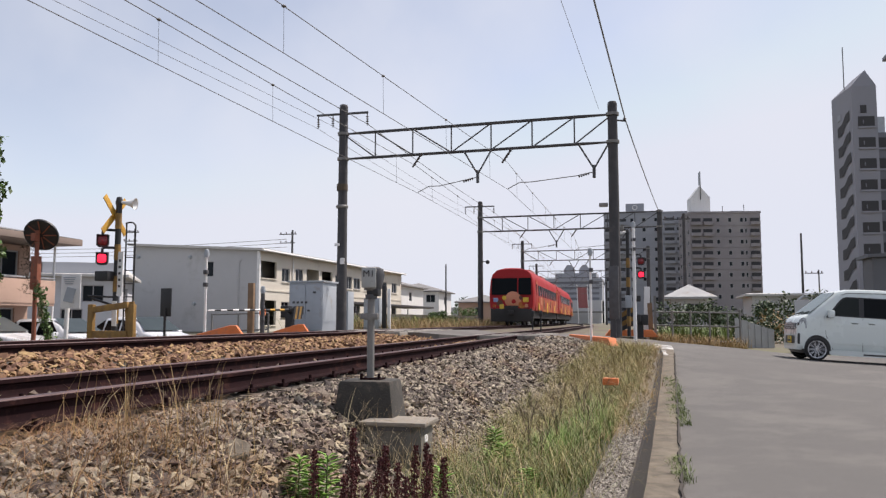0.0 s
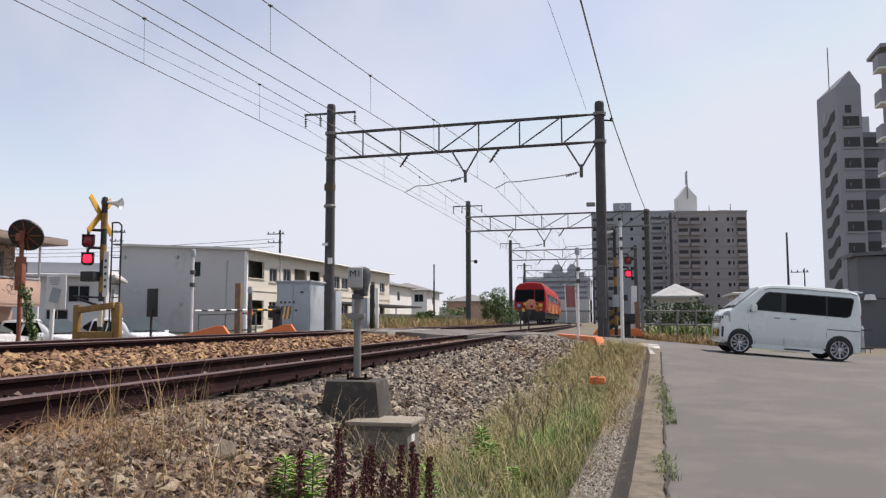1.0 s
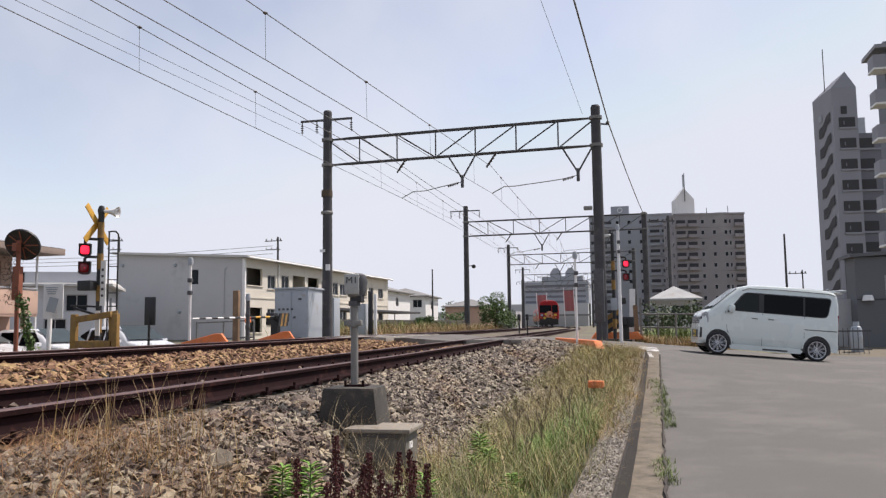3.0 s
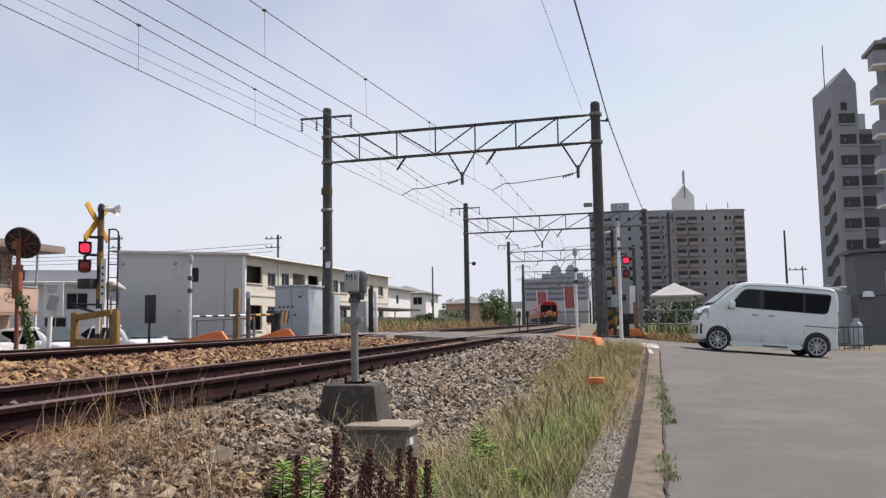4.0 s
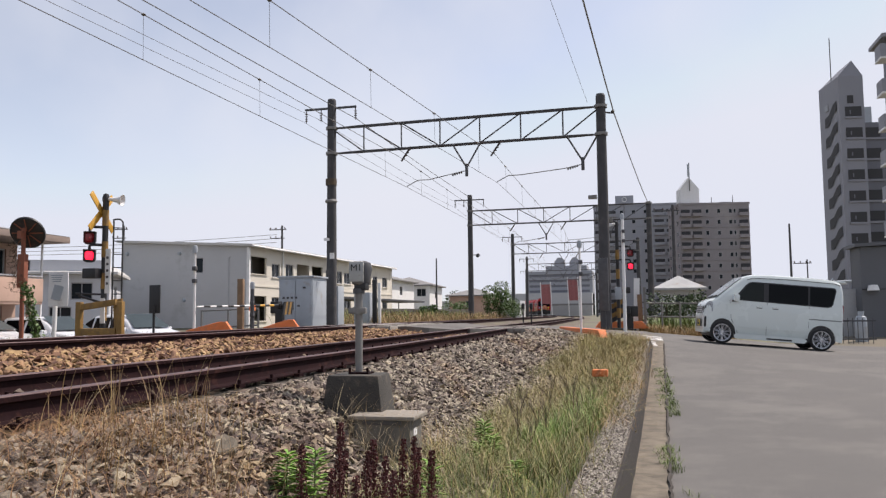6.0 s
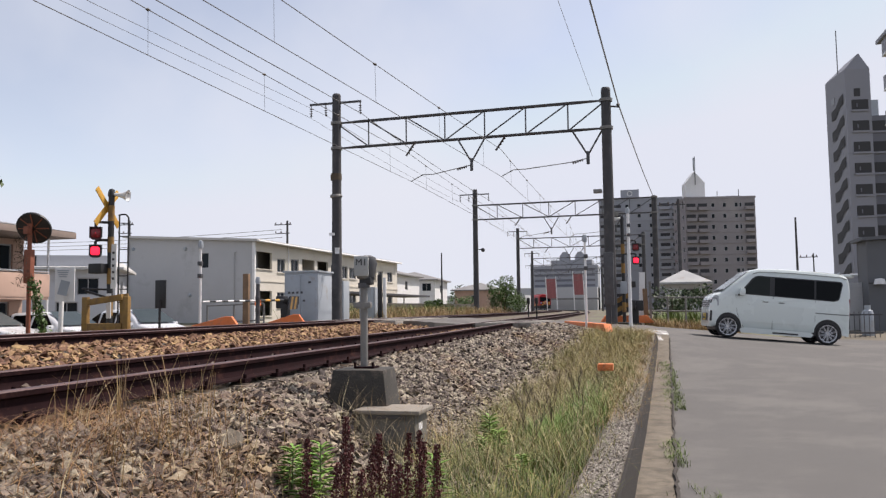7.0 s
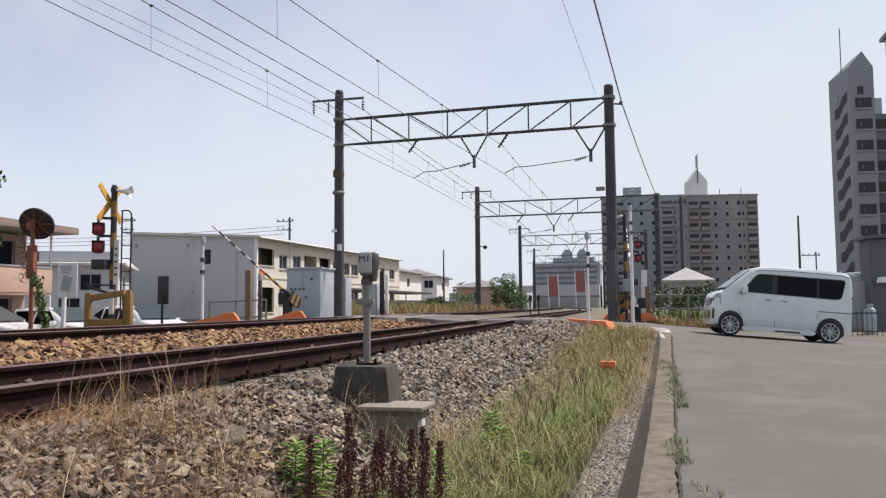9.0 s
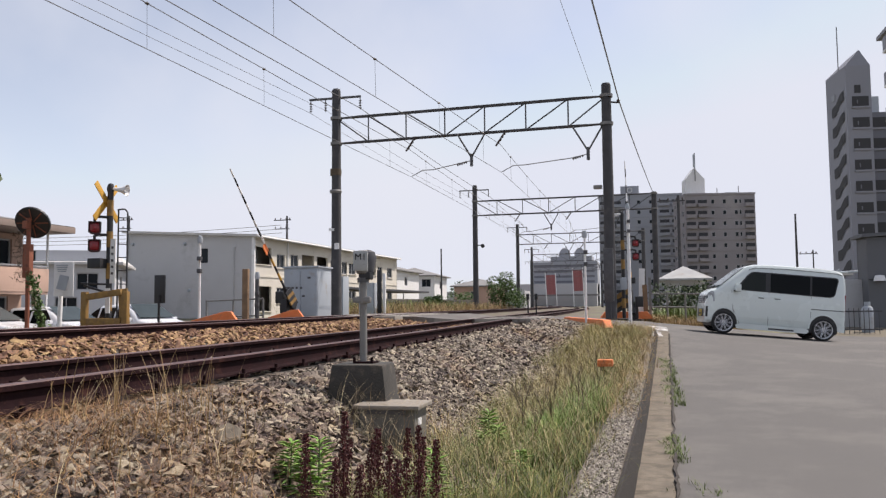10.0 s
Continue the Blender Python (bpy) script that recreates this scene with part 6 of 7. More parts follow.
part("eaves_box", Geo().box((W / 2 - 0.1, 2.6, 3.64), (W + 1.4, 8.6, 0.22)), M_eaves, t, bevel=0.02)
part("roof", Geo().add([(-0.8, -1.7, 3.76), (W + 0.6, -1.7, 3.76), (W + 0.6, 6.9, 3.76), (-0.8, 6.9, 3.76), (3, 2.6, 4.5), (W - 3, 2.6, 4.5)], [(0, 1, 5, 4), (1, 2, 5), (2, 3, 4, 5), (3, 0, 4)]), M_roof, t, smooth=False)
for x in (3.2, 8.3):
    part("column", Geo().box((x, -1.0, 0.6), (0.14, 0.14, 1.6)), M_pink, t)
part("downpipe", Geo().tube((W + 0.05, -1.0, 0), (W + 0.05, -1.0, 3.5), 0.04, n=8), M_white, t)


def tall_block(name, loc, w, d, floors, fh, wallm, rz, label, cols, front=0.55, side=True, ledges=True):
    """Apartment slab: window and ledge on every floor and bay; front at y = 0."""
    t = thing(name, loc, label, "apartment building", "far apartment blocks", rz)
    H = floors * fh + 0.8
    part("core", Geo().box((w / 2, d / 2, H / 2 - 0.5), (w, d, H + 1)), wallm, t)
    part("parapet", Geo().box((w / 2, d / 2, H + 0.2), (w + 0.3, d + 0.3, 0.5)), wallm, t)
    bay = w / cols
    for f in range(floors):
        z = 0.5 + f * fh
        for c in range(cols):
            kind = (c * 7 + 3) % 5
            u = bay * (c + 0.5)
            if kind in (0, 3):
                # dark box on the solid wall paints the shade of the balcony's depth
                part("balcony_opening", Geo().box((u, -0.01, z + 1.2), (bay * 0.78, 0.12, 1.25)), M_opening_shade, t)
                part("balcony_front", Geo().box((u, -0.5, z + 0.45), (bay * 0.82, 0.9, 0.85)), wallm, t)
            else:
                window(t, u - bay * 0.12, z + 1.35, bay * 0.3, 1.15, -0.03, 0.08, 0)
                if kind == 1:
                    window(t, u + bay * 0.25, z + 1.35, bay * 0.2, 1.15, -0.03, 0.08, 0)
        if side:
            for k in range(3):
                q = window(t, 0, 0, 1.5, 1.2, 0, 0.1, 1)
                q.location, q.rotation_euler = (-0.03, d * (k + 0.5) / 3, z + 1.35), (0, 0, radians(-90))
        if ledges:
            part("floor_band", Geo().box((w / 2, -0.02, z - 0.05), (w, 0.16, 0.18)), wallm, t)
    return t


tb = tall_block("apartment_building", (9.9, 214, 0), 17.6, 14, 10, 2.82, M_brick, radians(10), "ten-storey brown-grey tiled apartment block with balconies", 6)
pt = Geo().sweep([[(1.0 + x, y + 3, z) for x, z in ((0, 28), (0, 33.6), (2.3, 36.6), (4.9, 33.6), (4.9, 28))] for y in (0, 4.5)])
part("stair_head", pt, M_white, tb, "white pointed stair head", smooth=False)
mm = part("mast", Geo().tube((3.4, 2.6, 33), (3.4, 2.6, 40.5), 0.12, n=8), M_darksteel, tb, "aerial mast")
part("aerial", Geo().box((3.2, 2.6, 38.4), (0.5, 0.4, 3.4)), M_grey, mm)
for x, h in ((9.5, 3.0), (15.0, 3.4)):
    part("rooftop_aerial", Geo().tube((x, 5, 28.5), (x, 5, 28.5 + h), 0.09, n=6), M_darksteel, tb)
part("rooftop_tank", Geo().box((13, 6, 29.4), (3, 3, 1.6)), M_grey, tb, bevel=0.1)
tb = tall_block("apartment_building", (-13.2, 236, 0), 23.5, 12, 11, 2.86, M_bluegrey, radians(2), "long blue-grey apartment block behind the tiled block", 7, side=False)
part("stair_head", Geo().box((8.9, 4, 33.8), (5.2, 5, 3.4)), M_bluegrey, tb, bevel=0.05)
part("roof_sign", Geo().lathe([(0.55, -0.05), (0.75, -0.05), (0.75, 0.05), (0.55, 0.05)], 16, (8.9, 1.35, 34.3), "Y"), M_white, tb)

# stair tower with open flights, gallery floors behind it
tw = thing("apartment_tower", (27.15, 118.5, 0), "tall grey stair tower with open stair flights and pointed roof", "apartment building", rz=radians(8))
H = 33.6
lw, fw = 7.4, 3.25
part("core", Geo().add([(0, 0, -1), (fw, 0, -1), (fw, lw, -1), (0, lw, -1), (0, 0, H), (fw, 0, H), (fw, lw, H), (0, lw, H), (fw * 0.62, lw * 0.05, H + 2.3), (fw * 0.55, lw * 0.6, H + 2.0)],
                       [(0, 1, 5, 4), (1, 2, 6, 5), (2, 3, 7, 6), (3, 0, 4, 7), (4, 5, 8), (5, 6, 9, 8), (6, 7, 9), (7, 4, 8, 9)]), M_towergrey, tw, smooth=False)
FHT = 2.93
for f in range(11):
    z = 1.2 + f * FHT
    if f < 10:
        # no hollow here: a dark slab on the wall paints the gallery's shade
        part("gallery_opening", Geo().box((fw * 0.55, 0.0, z + 1.0), (fw * 0.66, 0.12, 1.45)), M_opening_shade, tw, "dark sheet for the shade in an open gallery")
        part("gallery_rail", Geo().box((fw * 0.55, -0.1, z + 0.2), (fw * 0.7, 0.16, 0.25)), M_towergrey, tw)
        part("gallery_post", Geo().box((fw * 0.42, -0.06, z + 0.95), (0.14, 0.12, 0.5)), M_towerdark, tw)
        # stair flight's shade as a slanting dark sheet on the solid core
        st = Geo()
        y0, y1 = lw * 0.12, lw * 0.72
        for x in (-0.07, 0.02):
            st.add([(x, y0, z + 1.45), (x, y0, z + 2.85), (x, lw * 0.3, z + 2.55), (x, lw * 0.5, z + 1.5), (x, y1, z + 1.25), (x, y1, z - 0.15), (x, lw * 0.52, z - 0.1), (x, lw * 0.3, z + 1.15)], [(0, 1, 2, 3, 4, 5, 6, 7)])
        st.f.append(tuple(range(15, 7, -1)))
        st.m.append(0)
        part("stair_opening", st, M_opening_shade, tw, "slanting dark sheet for the shade in a stair opening", smooth=False)
    else:
        # window darkness is the same shade colour on a flat box
        part("small_window", Geo().box((fw * 0.45, 0.0, z - 1.35 + FHT * 0.4), (0.8, 0.12, 1.1)), M_opening_shade, tw)
part("wall_sign", Geo().box((-0.05, lw * 0.62, 30.2), (0.06, 1.2, 0.9)), M_bluegrey, tw)
part("mast", Geo().tube((0.2, 3.0, H), (0.2, 3.0, H + 6.5), 0.07, n=6), M_darksteel, tw)
wing = Geo().box((fw + 9, 5.5, 13.2), (18, 7, 28.5))
part("wing", wing, M_towerdark, tw, "dark grey gallery wing")
for f in range(9):
    z = 1.6 + f * FHT
    for k in range(5):
        # wing galleries: flat dark boxes in place of shaded depth
        part("wing_opening", Geo().box((fw + 1.6 + k * 3.3, 2.0, z + 1.0), (2.3, 0.16, 1.35)), M_opening_shade, tw)
    part("wing_rail", Geo().box((fw + 9, 1.9, z + 0.1), (18, 0.2, 0.25)), M_towergrey, tw)
part("roof_tank", Geo().box((fw + 1.6, 4, 28.8), (1.4, 1.4, 2.4)), M_grey, tw)

# nearer balcony block at the edge
bb = thing("apartment_building", (19.3, 70, 0), "dark apartment block with protruding white-edged balconies", "apartment building")
part("core", Geo().box((5.7, 1.7, 11.5), (9.5, 2.4, 25)), M_towerdark, bb)
part("eaves", Geo().box((5.2, 1.0, 23.2), (10.6, 4.0, 0.3)), M_towergrey, bb)
for f in range(8):
    z = 1.4 + f * 2.85
    part("balcony_slab", Geo().box((4.7, -0.2, z), (10.0, 1.7, 0.16)), M_white, bb)
    part("balcony_parapet", Geo().box((4.7, -1.0, z + 0.6), (10.0, 0.12, 1.05)), M_towergrey, bb)
    part("balcony_parapet", Geo().box((-0.25, -0.2, z + 0.6), (0.1, 1.5, 1.05)), M_towergrey, bb)
    for k in range(3):
        window(bb, 2.2 + k * 3.0, z + 1.3, 1.8, 1.9, 0.46, 0.08)

# dark garage by the road
gg = thing("garage", (8.0, 33.0, 0.0), "dark grey metal-clad garage at the roadside", "garage")
part("wall", wall_with_holes(0, 6, -0.2, 3.6, [(1.0, 1.7, 2.1, 2.9)], 0.12), M_garage, gg)
window(gg, 1.35, 2.5, 0.7, 0.8, 0.08, 0.05, 0)
part("side_wall", Geo().box((0.06, 0.7, 1.7), (0.12, 1.38, 3.8)), M_garage, gg)
part("rear_wall", Geo().box((3, 1.4, 1.7), (6, 0.12, 3.8)), M_garage, gg)
part("roof", Geo().add([(-0.2, -0.2, 3.6), (6.2, -0.2, 3.85), (6.2, 1.6, 3.85), (-0.2, 1.6, 3.6), (-0.2, -0.2, 3.72), (6.2, -0.2, 3.97), (6.2, 1.6, 3.97), (-0.2, 1.6, 3.72)],
                     [(3, 2, 1, 0), (4, 5, 6, 7), (0, 1, 5, 4), (1, 2, 6, 5), (2, 3, 7, 6), (3, 0, 4, 7)]), M_garage, gg, smooth=False)
part("wall_lamp", Geo().lathe([(0.0, 0.22), (0.16, 0.2), (0.22, 0.0), (0.0, 0.0)], 14, (0.35, -0.16, 1.95)), M_white, gg)
part("cladding_seam", Geo().box((3, -0.012, 2.0), (6, 0.02, 0.03)), M_black, gg)
tagged(obj("garden_wall", Geo().box((6.7, 34, 1.1), (2.6, 0.18, 1.9)), M_greywall, bevel=0.01), "pale grey rendered garden wall", "wall")
t = thing("gas_cylinder", (7.15, 29.8, 0.12), "pale grey gas cylinder against the wall", "gas cylinder")
part("body", Geo().lathe([(0, 0), (0.18, 0.0), (0.2, 0.05), (0.2, 0.75), (0.15, 0.88), (0.07, 0.92), (0.07, 1.0), (0, 1.0)], 20), M_grey, t)
part("collar", Geo().lathe([(0.1, 0.9), (0.1, 1.06)], 16), M_grey, t)
t = thing("metal_fence", (4.6, 29.0, 0.12), "low dark railing fence in front of dry grass", "fence")
for z in (0.15, 0.75):
    part("rail", Geo().box((1.3, 0, z), (3.0, 0.04, 0.05)), M_darksteel, t)
for k in range(20):
    part("bar", Geo().tube((-0.15 + k * 0.15, 0, 0.0), (-0.15 + k * 0.15, 0, 0.85), 0.012, n=6), M_darksteel, t)
t = thing("roof_truss", (9.2, 60.0, -0.75), "pale steel roof frame over a yard", "steel frame")
part("beam", Geo().pipe([(0, 0, 2.9), (0.95, 0, 3.75), (2.3, 0, 3.9), (5.2, 0, 4.0)], 0.09, 8), M_grey, t)
part("beam", Geo().pipe([(0.95, 0, 3.75), (2.5, 0, 3.0), (3.3, 0, 4.1)], 0.07, 8), M_grey, t)
part("beam", Geo().tube((2.2, 0, 2.9), (3.6, 0, 4.15), 0.07, n=8), M_grey, t)
for x in (0.1, 5.0):
    part("post", Geo().tube((x, 0, 0), (x, 0, 3.0 if x < 1 else 4.0), 0.08, n=8), M_grey, t)

# pipe fence with boards beyond the crossing
t = thing("pipe_fence", (0.05, 30.0, 0.35), "grey pipe fence in front of a green plot", "fence", rz=radians(-12))
for z in (0.2, 0.72, 1.2):
    part("rail", Geo().tube((0, 0, z), (2.9, 0, z - 0.05), 0.028, n=8), M_steel, t)
for x in (0.0, 0.62, 1.25, 1.9, 2.5, 2.9):
    part("post", Geo().tube((x, 0, -0.2), (x, 0, 1.25), 0.032, n=8), M_steel, t)
t = thing("sheet_fence", (2.75, 29.7, 0.25), "pale corrugated sheet fence panel", "fence", rz=radians(28))
for k in range(12):
    part("rib", Geo().box((0.06 + k * 0.13, 0.02 * (k % 2), 0.52 - 0.02 * k), (0.13, 0.03, 1.12 - 0.035 * k)), M_sheet, t)
t = thing("site_board", (-0.32, 29.0, 0.55), "leaning white-framed board with a brown plank", "board")
part("board", Geo().box((0.1, 0, 0.95), (0.2, 0.04, 1.85), ry=0.03), M_white, t)
part("plank", Geo().box((0.22, -0.04, 0.65), (0.16, 0.03, 1.3), ry=-0.03), M_wood, t)
part("post", Geo().box((0.38, 0, 0.75), (0.09, 0.09, 1.6)), M_steel, t)
tagged(obj("plank_post", Geo().box((0, 0, 0.75), (0.18, 0.12, 1.6)), M_wood, (-11.25, 21.0, 0.75), bevel=0.015), "upright reddish-brown wooden board by the apartment wall", "board")
t = thing("pipe_fence", (-13.1, 22.0, 0.75), "low grey pipe fence beside the crossing", "fence")
for z in (0.15, 0.65):
    part("rail", Geo().tube((0, 0, z), (1.9, 0, z + 0.05), 0.025, n=8), M_steel, t)
for x in (0.0, 0.9, 1.9):
    part("post", Geo().tube((x, 0, -0.1), (x, 0, 0.68), 0.03, n=8), M_steel, t)


# ---- far poles, banners, station-side buildings ----
def street_pole(loc, h, label, arms=2, r=0.15):
    t = thing("utility_pole", loc, label, "utility pole", "utility poles")
    part("pole", Geo().tube((0, 0, 0), (0, 0, h), r, r * 0.65, 12), M_pole, t)
    for k in range(arms):
        a = part("crossarm", Geo().box((-0.5, 0, h - 0.4 - 0.9 * k), (1.9 - 0.4 * k, 0.09, 0.09)), M_darksteel, t)
        for x in (-1.3, -0.7, -0.1, 0.3)[: 4 - k]:
            part("insulator", Geo().lathe([(0.02, 0.0), (0.08, 0.08), (0.03, 0.2)], 8, (x, 0, h - 0.36 - 0.9 * k)), M_insul, a)
    return t


M_banner = mat("faded_red_cloth", (0.33, 0.12, 0.12), 0.8, var=0.15, scale=4, bump=0.05)
street_pole((-35.6, 75, 0.5), 10.0, "grey concrete utility pole with two crossarms")
street_pole((-52.0, 72, 0.5), 10.3, "concrete utility pole far behind the apartments")
street_pole((-23.2, 90, 0.5), 7.3, "plain thin pole near the houses", 0, 0.12)
street_pole((13.5, 80, 0.2), 9.2, "plain slim pole beyond the road", 0, 0.13)
street_pole((2.3, 60, 0.3), 8.7, "grey concrete utility pole in front of the tiled block", 1)
street_pole((17.7, 95, 0.2), 6.7, "distant utility pole by the tower", 1, 0.1)
street_pole((-12.6, 60, 0.6), 4.6, "thin pole with a small sign beside the track", 0, 0.07)
for z in (9.6, 9.2, 8.8):
    g = Geo().pipe([(-90 + (90 - 36.2) * k / 10, 70 + 5 * k / 10, z + 0.9 * (k / 10 - 1) ** 2 * 0.3 - 0.8 * math.sin(math.pi * k / 10)) for k in range(11)], 0.025, 5)
    tagged(obj("distribution_line", g, M_wire), "thin black power line between utility poles", "wire", "power lines")
for x, z0, z1 in ((-17.6, 2.6, 6.3), (-12.5, 3.2, 7.2)):
    t = thing("banner", (x, 152.0, 0.5), "large faded red banner with white edges between two poles", "banner", "banners")
    for q in (-0.95, 0.95):
        part("pole", Geo().tube((q, 0, 0), (q - 0.25, 0, z1 + 0.4), 0.09, n=6), M_white, t)
    part("cloth", Geo().add([(-0.93 + 0.265 * k - 0.06 * r, 0.08 * math.sin(k * 1.7) + yy, z0 + (z1 - z0) * r / 3) for yy in (0, 0.05) for r in range(4) for k in range(8)],
         [(o + r * 8 + k, o + r * 8 + k + 1, o + (r + 1) * 8 + k + 1, o + (r + 1) * 8 + k) for o in (0, 32) for r in range(3) for k in range(7)]), M_banner, t)
# short dark signals beside the far line
for x in (-5.55, -5.16):
    t = thing("dwarf_signal", (x, 38.0, 0.62), "short black trackside signal on a post", "signal", "dwarf signals")
    part("post", Geo().tube((0, 0, -0.1), (0, 0, 0.8), 0.035, n=8), M_black, t)
    part("head", Geo().box((0, 0, 0.95), (0.15, 0.14, 0.3)), M_black, t, bevel=0.04)
st = thing("station_building", (-46.5, 290.0, -1.1), "far grey stepped building with two pointed stair heads", "building")
part("hall", Geo().box((14, 8, 4.8), (30, 16, 10)), M_greywall, st)
part("block", Geo().box((17, 12, 9), (24, 14, 18)), M_bluegrey, st)
part("block", Geo().box((19.5, 12, 14), (15, 12, 12)), M_bluegrey, st)
for x in (14.6, 20.2):
    part("stair_head", Geo().sweep([[(x + a, y, z) for a, z in ((0.3, 16), (0.3, 21.6), (1.5, 23.2), (2.9, 23.2), (4.1, 21.6), (4.1, 16))] for y in (9, 13)]), M_bluegrey, st, smooth=False)
for r in range(4):
    part("window_band", Geo().box((17, 4.95, 10.6 + r * 1.9), (22, 0.1, 0.8)), M_towerdark, st)
part("canopy", Geo().box((11, -4, 5.6), (38, 3, 0.6)), M_roof, st)
tagged(obj("platform_shed", Geo().box((0, 0, 1.5), (14, 7, 3.2)), M_greywall, (-27.5, 140, 0.5), bevel=0.03), "long low pale shed beside the far track", "shed")


# ---- plants ----
def blades(name, label, material, spots, h, w, lean, seed, per=7, spread=0.06, zf=None, seg=3, kind="stuff", cat="grass"):
    """Tufts of thin bent blades."""
    rng = np.random.default_rng(seed)
    v, f = [], []
    for x, y in spots:
        z0 = (zf or verge_z)(x, y)
        for _ in range(per):
            a, hh = rng.uniform(0, 6.283), h * rng.uniform(0.45, 1.25)
            l = lean * rng.uniform(0.3, 1.3) * hh
            bx, by = x + rng.normal(0, spread), y + rng.normal(0, spread)
            dx, dy = math.cos(a), math.sin(a)
            ww = w * rng.uniform(0.6, 1.4)
            sx, sy = -dy * ww, dx * ww
            b = len(v)
            for k in range(seg + 1):
                u = k / seg
                px, py, pz = bx + dx * l * u * u, by + dy * l * u * u, z0 - 0.02 + hh * u * (1 - 0.25 * lean * u)
                t = 1 - u * 0.85
                v += [(px - sx * t, py - sy * t, pz), (px + sx * t, py + sy * t, pz)]
            f += [(b + 2 * k, b + 2 * k + 1, b + 2 * k + 3, b + 2 * k + 2) for k in range(seg)]
    me = bpy.data.meshes.new(name)
    me.from_pydata(v, [], f)
    me.materials.append(material)
    return tagged(new(name, me), label, cat, "", kind)


def scatter(n, xr, yr, seed, pw=1.0):
    rng = np.random.default_rng(seed)
    return [(rng.uniform(*xr), yr[0] + (yr[1] - yr[0]) * rng.random() ** pw) for _ in range(n)]


def clump(rng, x, y):
    return noise.noise((x * 1.9, y * 1.1, 4.0)) > -0.12


rng0 = np.random.default_rng(0)
sp = [p for p in scatter(1500, (-1.72, -0.42), (4.0, 19.8), 11, 1.1) if clump(rng0, *p)]
sp = [p for p in sp if p[0] > -1.72 + max(0, p[1] - 13) * 0.1]
blades("verge_grass", "tangled green and yellow grass along the verge", M_grassg, sp, 0.24, 0.0024, 1.1, 12, 11, 0.12, seg=4)
blades("verge_straw", "dry straw-coloured stems among the green grass", M_dry, sp[::2] + scatter(260, (-1.5, -0.45), (5, 19), 13), 0.34, 0.0018, 1.2, 14, 9, 0.13, seg=4)
blades("far_verge_grass", "dry yellow-brown grass at the end of the verge", M_dry, scatter(520, (-1.35, -0.12), (11.5, 19.6), 15), 0.29, 0.0042, 0.9, 16, 9, 0.12, seg=4)
blades("near_green", "lush green grass near the kerb", M_mid, scatter(330, (-1.5, -0.5), (4.2, 7.6), 43), 0.19, 0.0035, 0.65, 44, 10, 0.09)
blades("mid_green", "green grass tufts in the verge", M_mid, scatter(210, (-1.0, -0.45), (7.0, 13.0), 45), 0.23, 0.0035, 0.6, 46, 9, 0.08)
blades("pale_stems", "long pale dead grass stems arching over the verge", M_pale, scatter(210, (-1.6, -0.4), (4.4, 15.0), 47), 0.44, 0.002, 1.0, 48, 4, 0.08, seg=5)
blades("pale_stems", "pale dead stalks on the near bank", M_pale, scatter(40, (-3.05, -2.0), (2.6, 4.6), 49), 0.34, 0.002, 0.9, 42, 3, 0.06, seg=5)
blades("kerb_straw", "dead straw fallen over the kerb edge", M_straw, [(x + (y - 5) * 0.0235, y) for x, y in scatter(420, (-0.55, -0.25), (7.4, 18.6), 61, 0.9)], 0.24, 0.0020, 1.8, 62, 8, 0.06, seg=5, zf=lambda x, y: road_z(0.12, y) + 0.14)
blades("kerb_grass", "green grass creeping over the kerb", M_grassg, [(x + (y - 5) * 0.0235, y) for x, y in scatter(260, (-0.60, -0.32), (8.2, 18.6), 69)], 0.22, 0.0028, 1.1, 70, 8, 0.06, seg=4, zf=lambda x, y: road_z(0.12, y) + 0.12)
blades("tangled_stems", "tangled brown dead stems through the verge grass", M_bark, scatter(200, (-1.55, -0.4), (5.4, 16), 63), 0.42, 0.0016, 0.9, 64, 3, 0.1, seg=5)
blades("seed_grass", "thin pale seed grass standing over the verge", M_pale, scatter(90, (-1.6, -0.45), (5.0, 12.0), 65), 0.5, 0.0016, 0.6, 66, 3, 0.08, seg=5)
blades("block_straw", "pale grass stems leaning on the marker block", M_pale, scatter(24, (-2.2, -1.75), (5.5, 5.95), 67), 0.5, 0.0018, 0.9, 68, 4, 0.08, seg=5)
blades("bright_grass", "patches of fresh green grass", M_bright, scatter(70, (-0.9, -0.45), (7.4, 10.4), 17) + scatter(36, (-0.95, -0.75), (6.6, 7.2), 18), 0.24, 0.004, 0.6, 19, 12, 0.07)
blades("bank_straw", "dead straw and stalks on the near bank", M_rusty, scatter(420, (-3.1, -1.85), (2.3, 4.0), 20, 1.2) + scatter(110, (-3.0, -2.55), (3.2, 5.0), 21), 0.19, 0.0022, 1.9, 22, 8, 0.10, seg=4)
blades("tall_straw", "tall thin dry grass stalks beside the rail", M_straw, scatter(22, (-3.0, -2.45), (3.4, 4.6), 23) + scatter(8, (-2.5, -1.9), (3.0, 4.5), 30), 0.46, 0.003, 0.35, 24, 3, 0.04, seg=5)
blades("gutter_grass", "small tufts of grass in the gutter joint", M_mid, scatter(170, (0.16, 0.34), (9.4, 14.5), 25) + scatter(46, (0.09, 0.22), (6.3, 7.4), 26) + scatter(6, (0.05, 0.4), (5.3, 5.6), 31), 0.09, 0.004, 0.8, 27, 10, 0.03, zf=road_z)
blades("block_weeds", "dry weeds around the marker block", M_straw, scatter(26, (-2.15, -1.6), (5.6, 6.6), 28), 0.42, 0.0025, 0.6, 29, 6, 0.06)
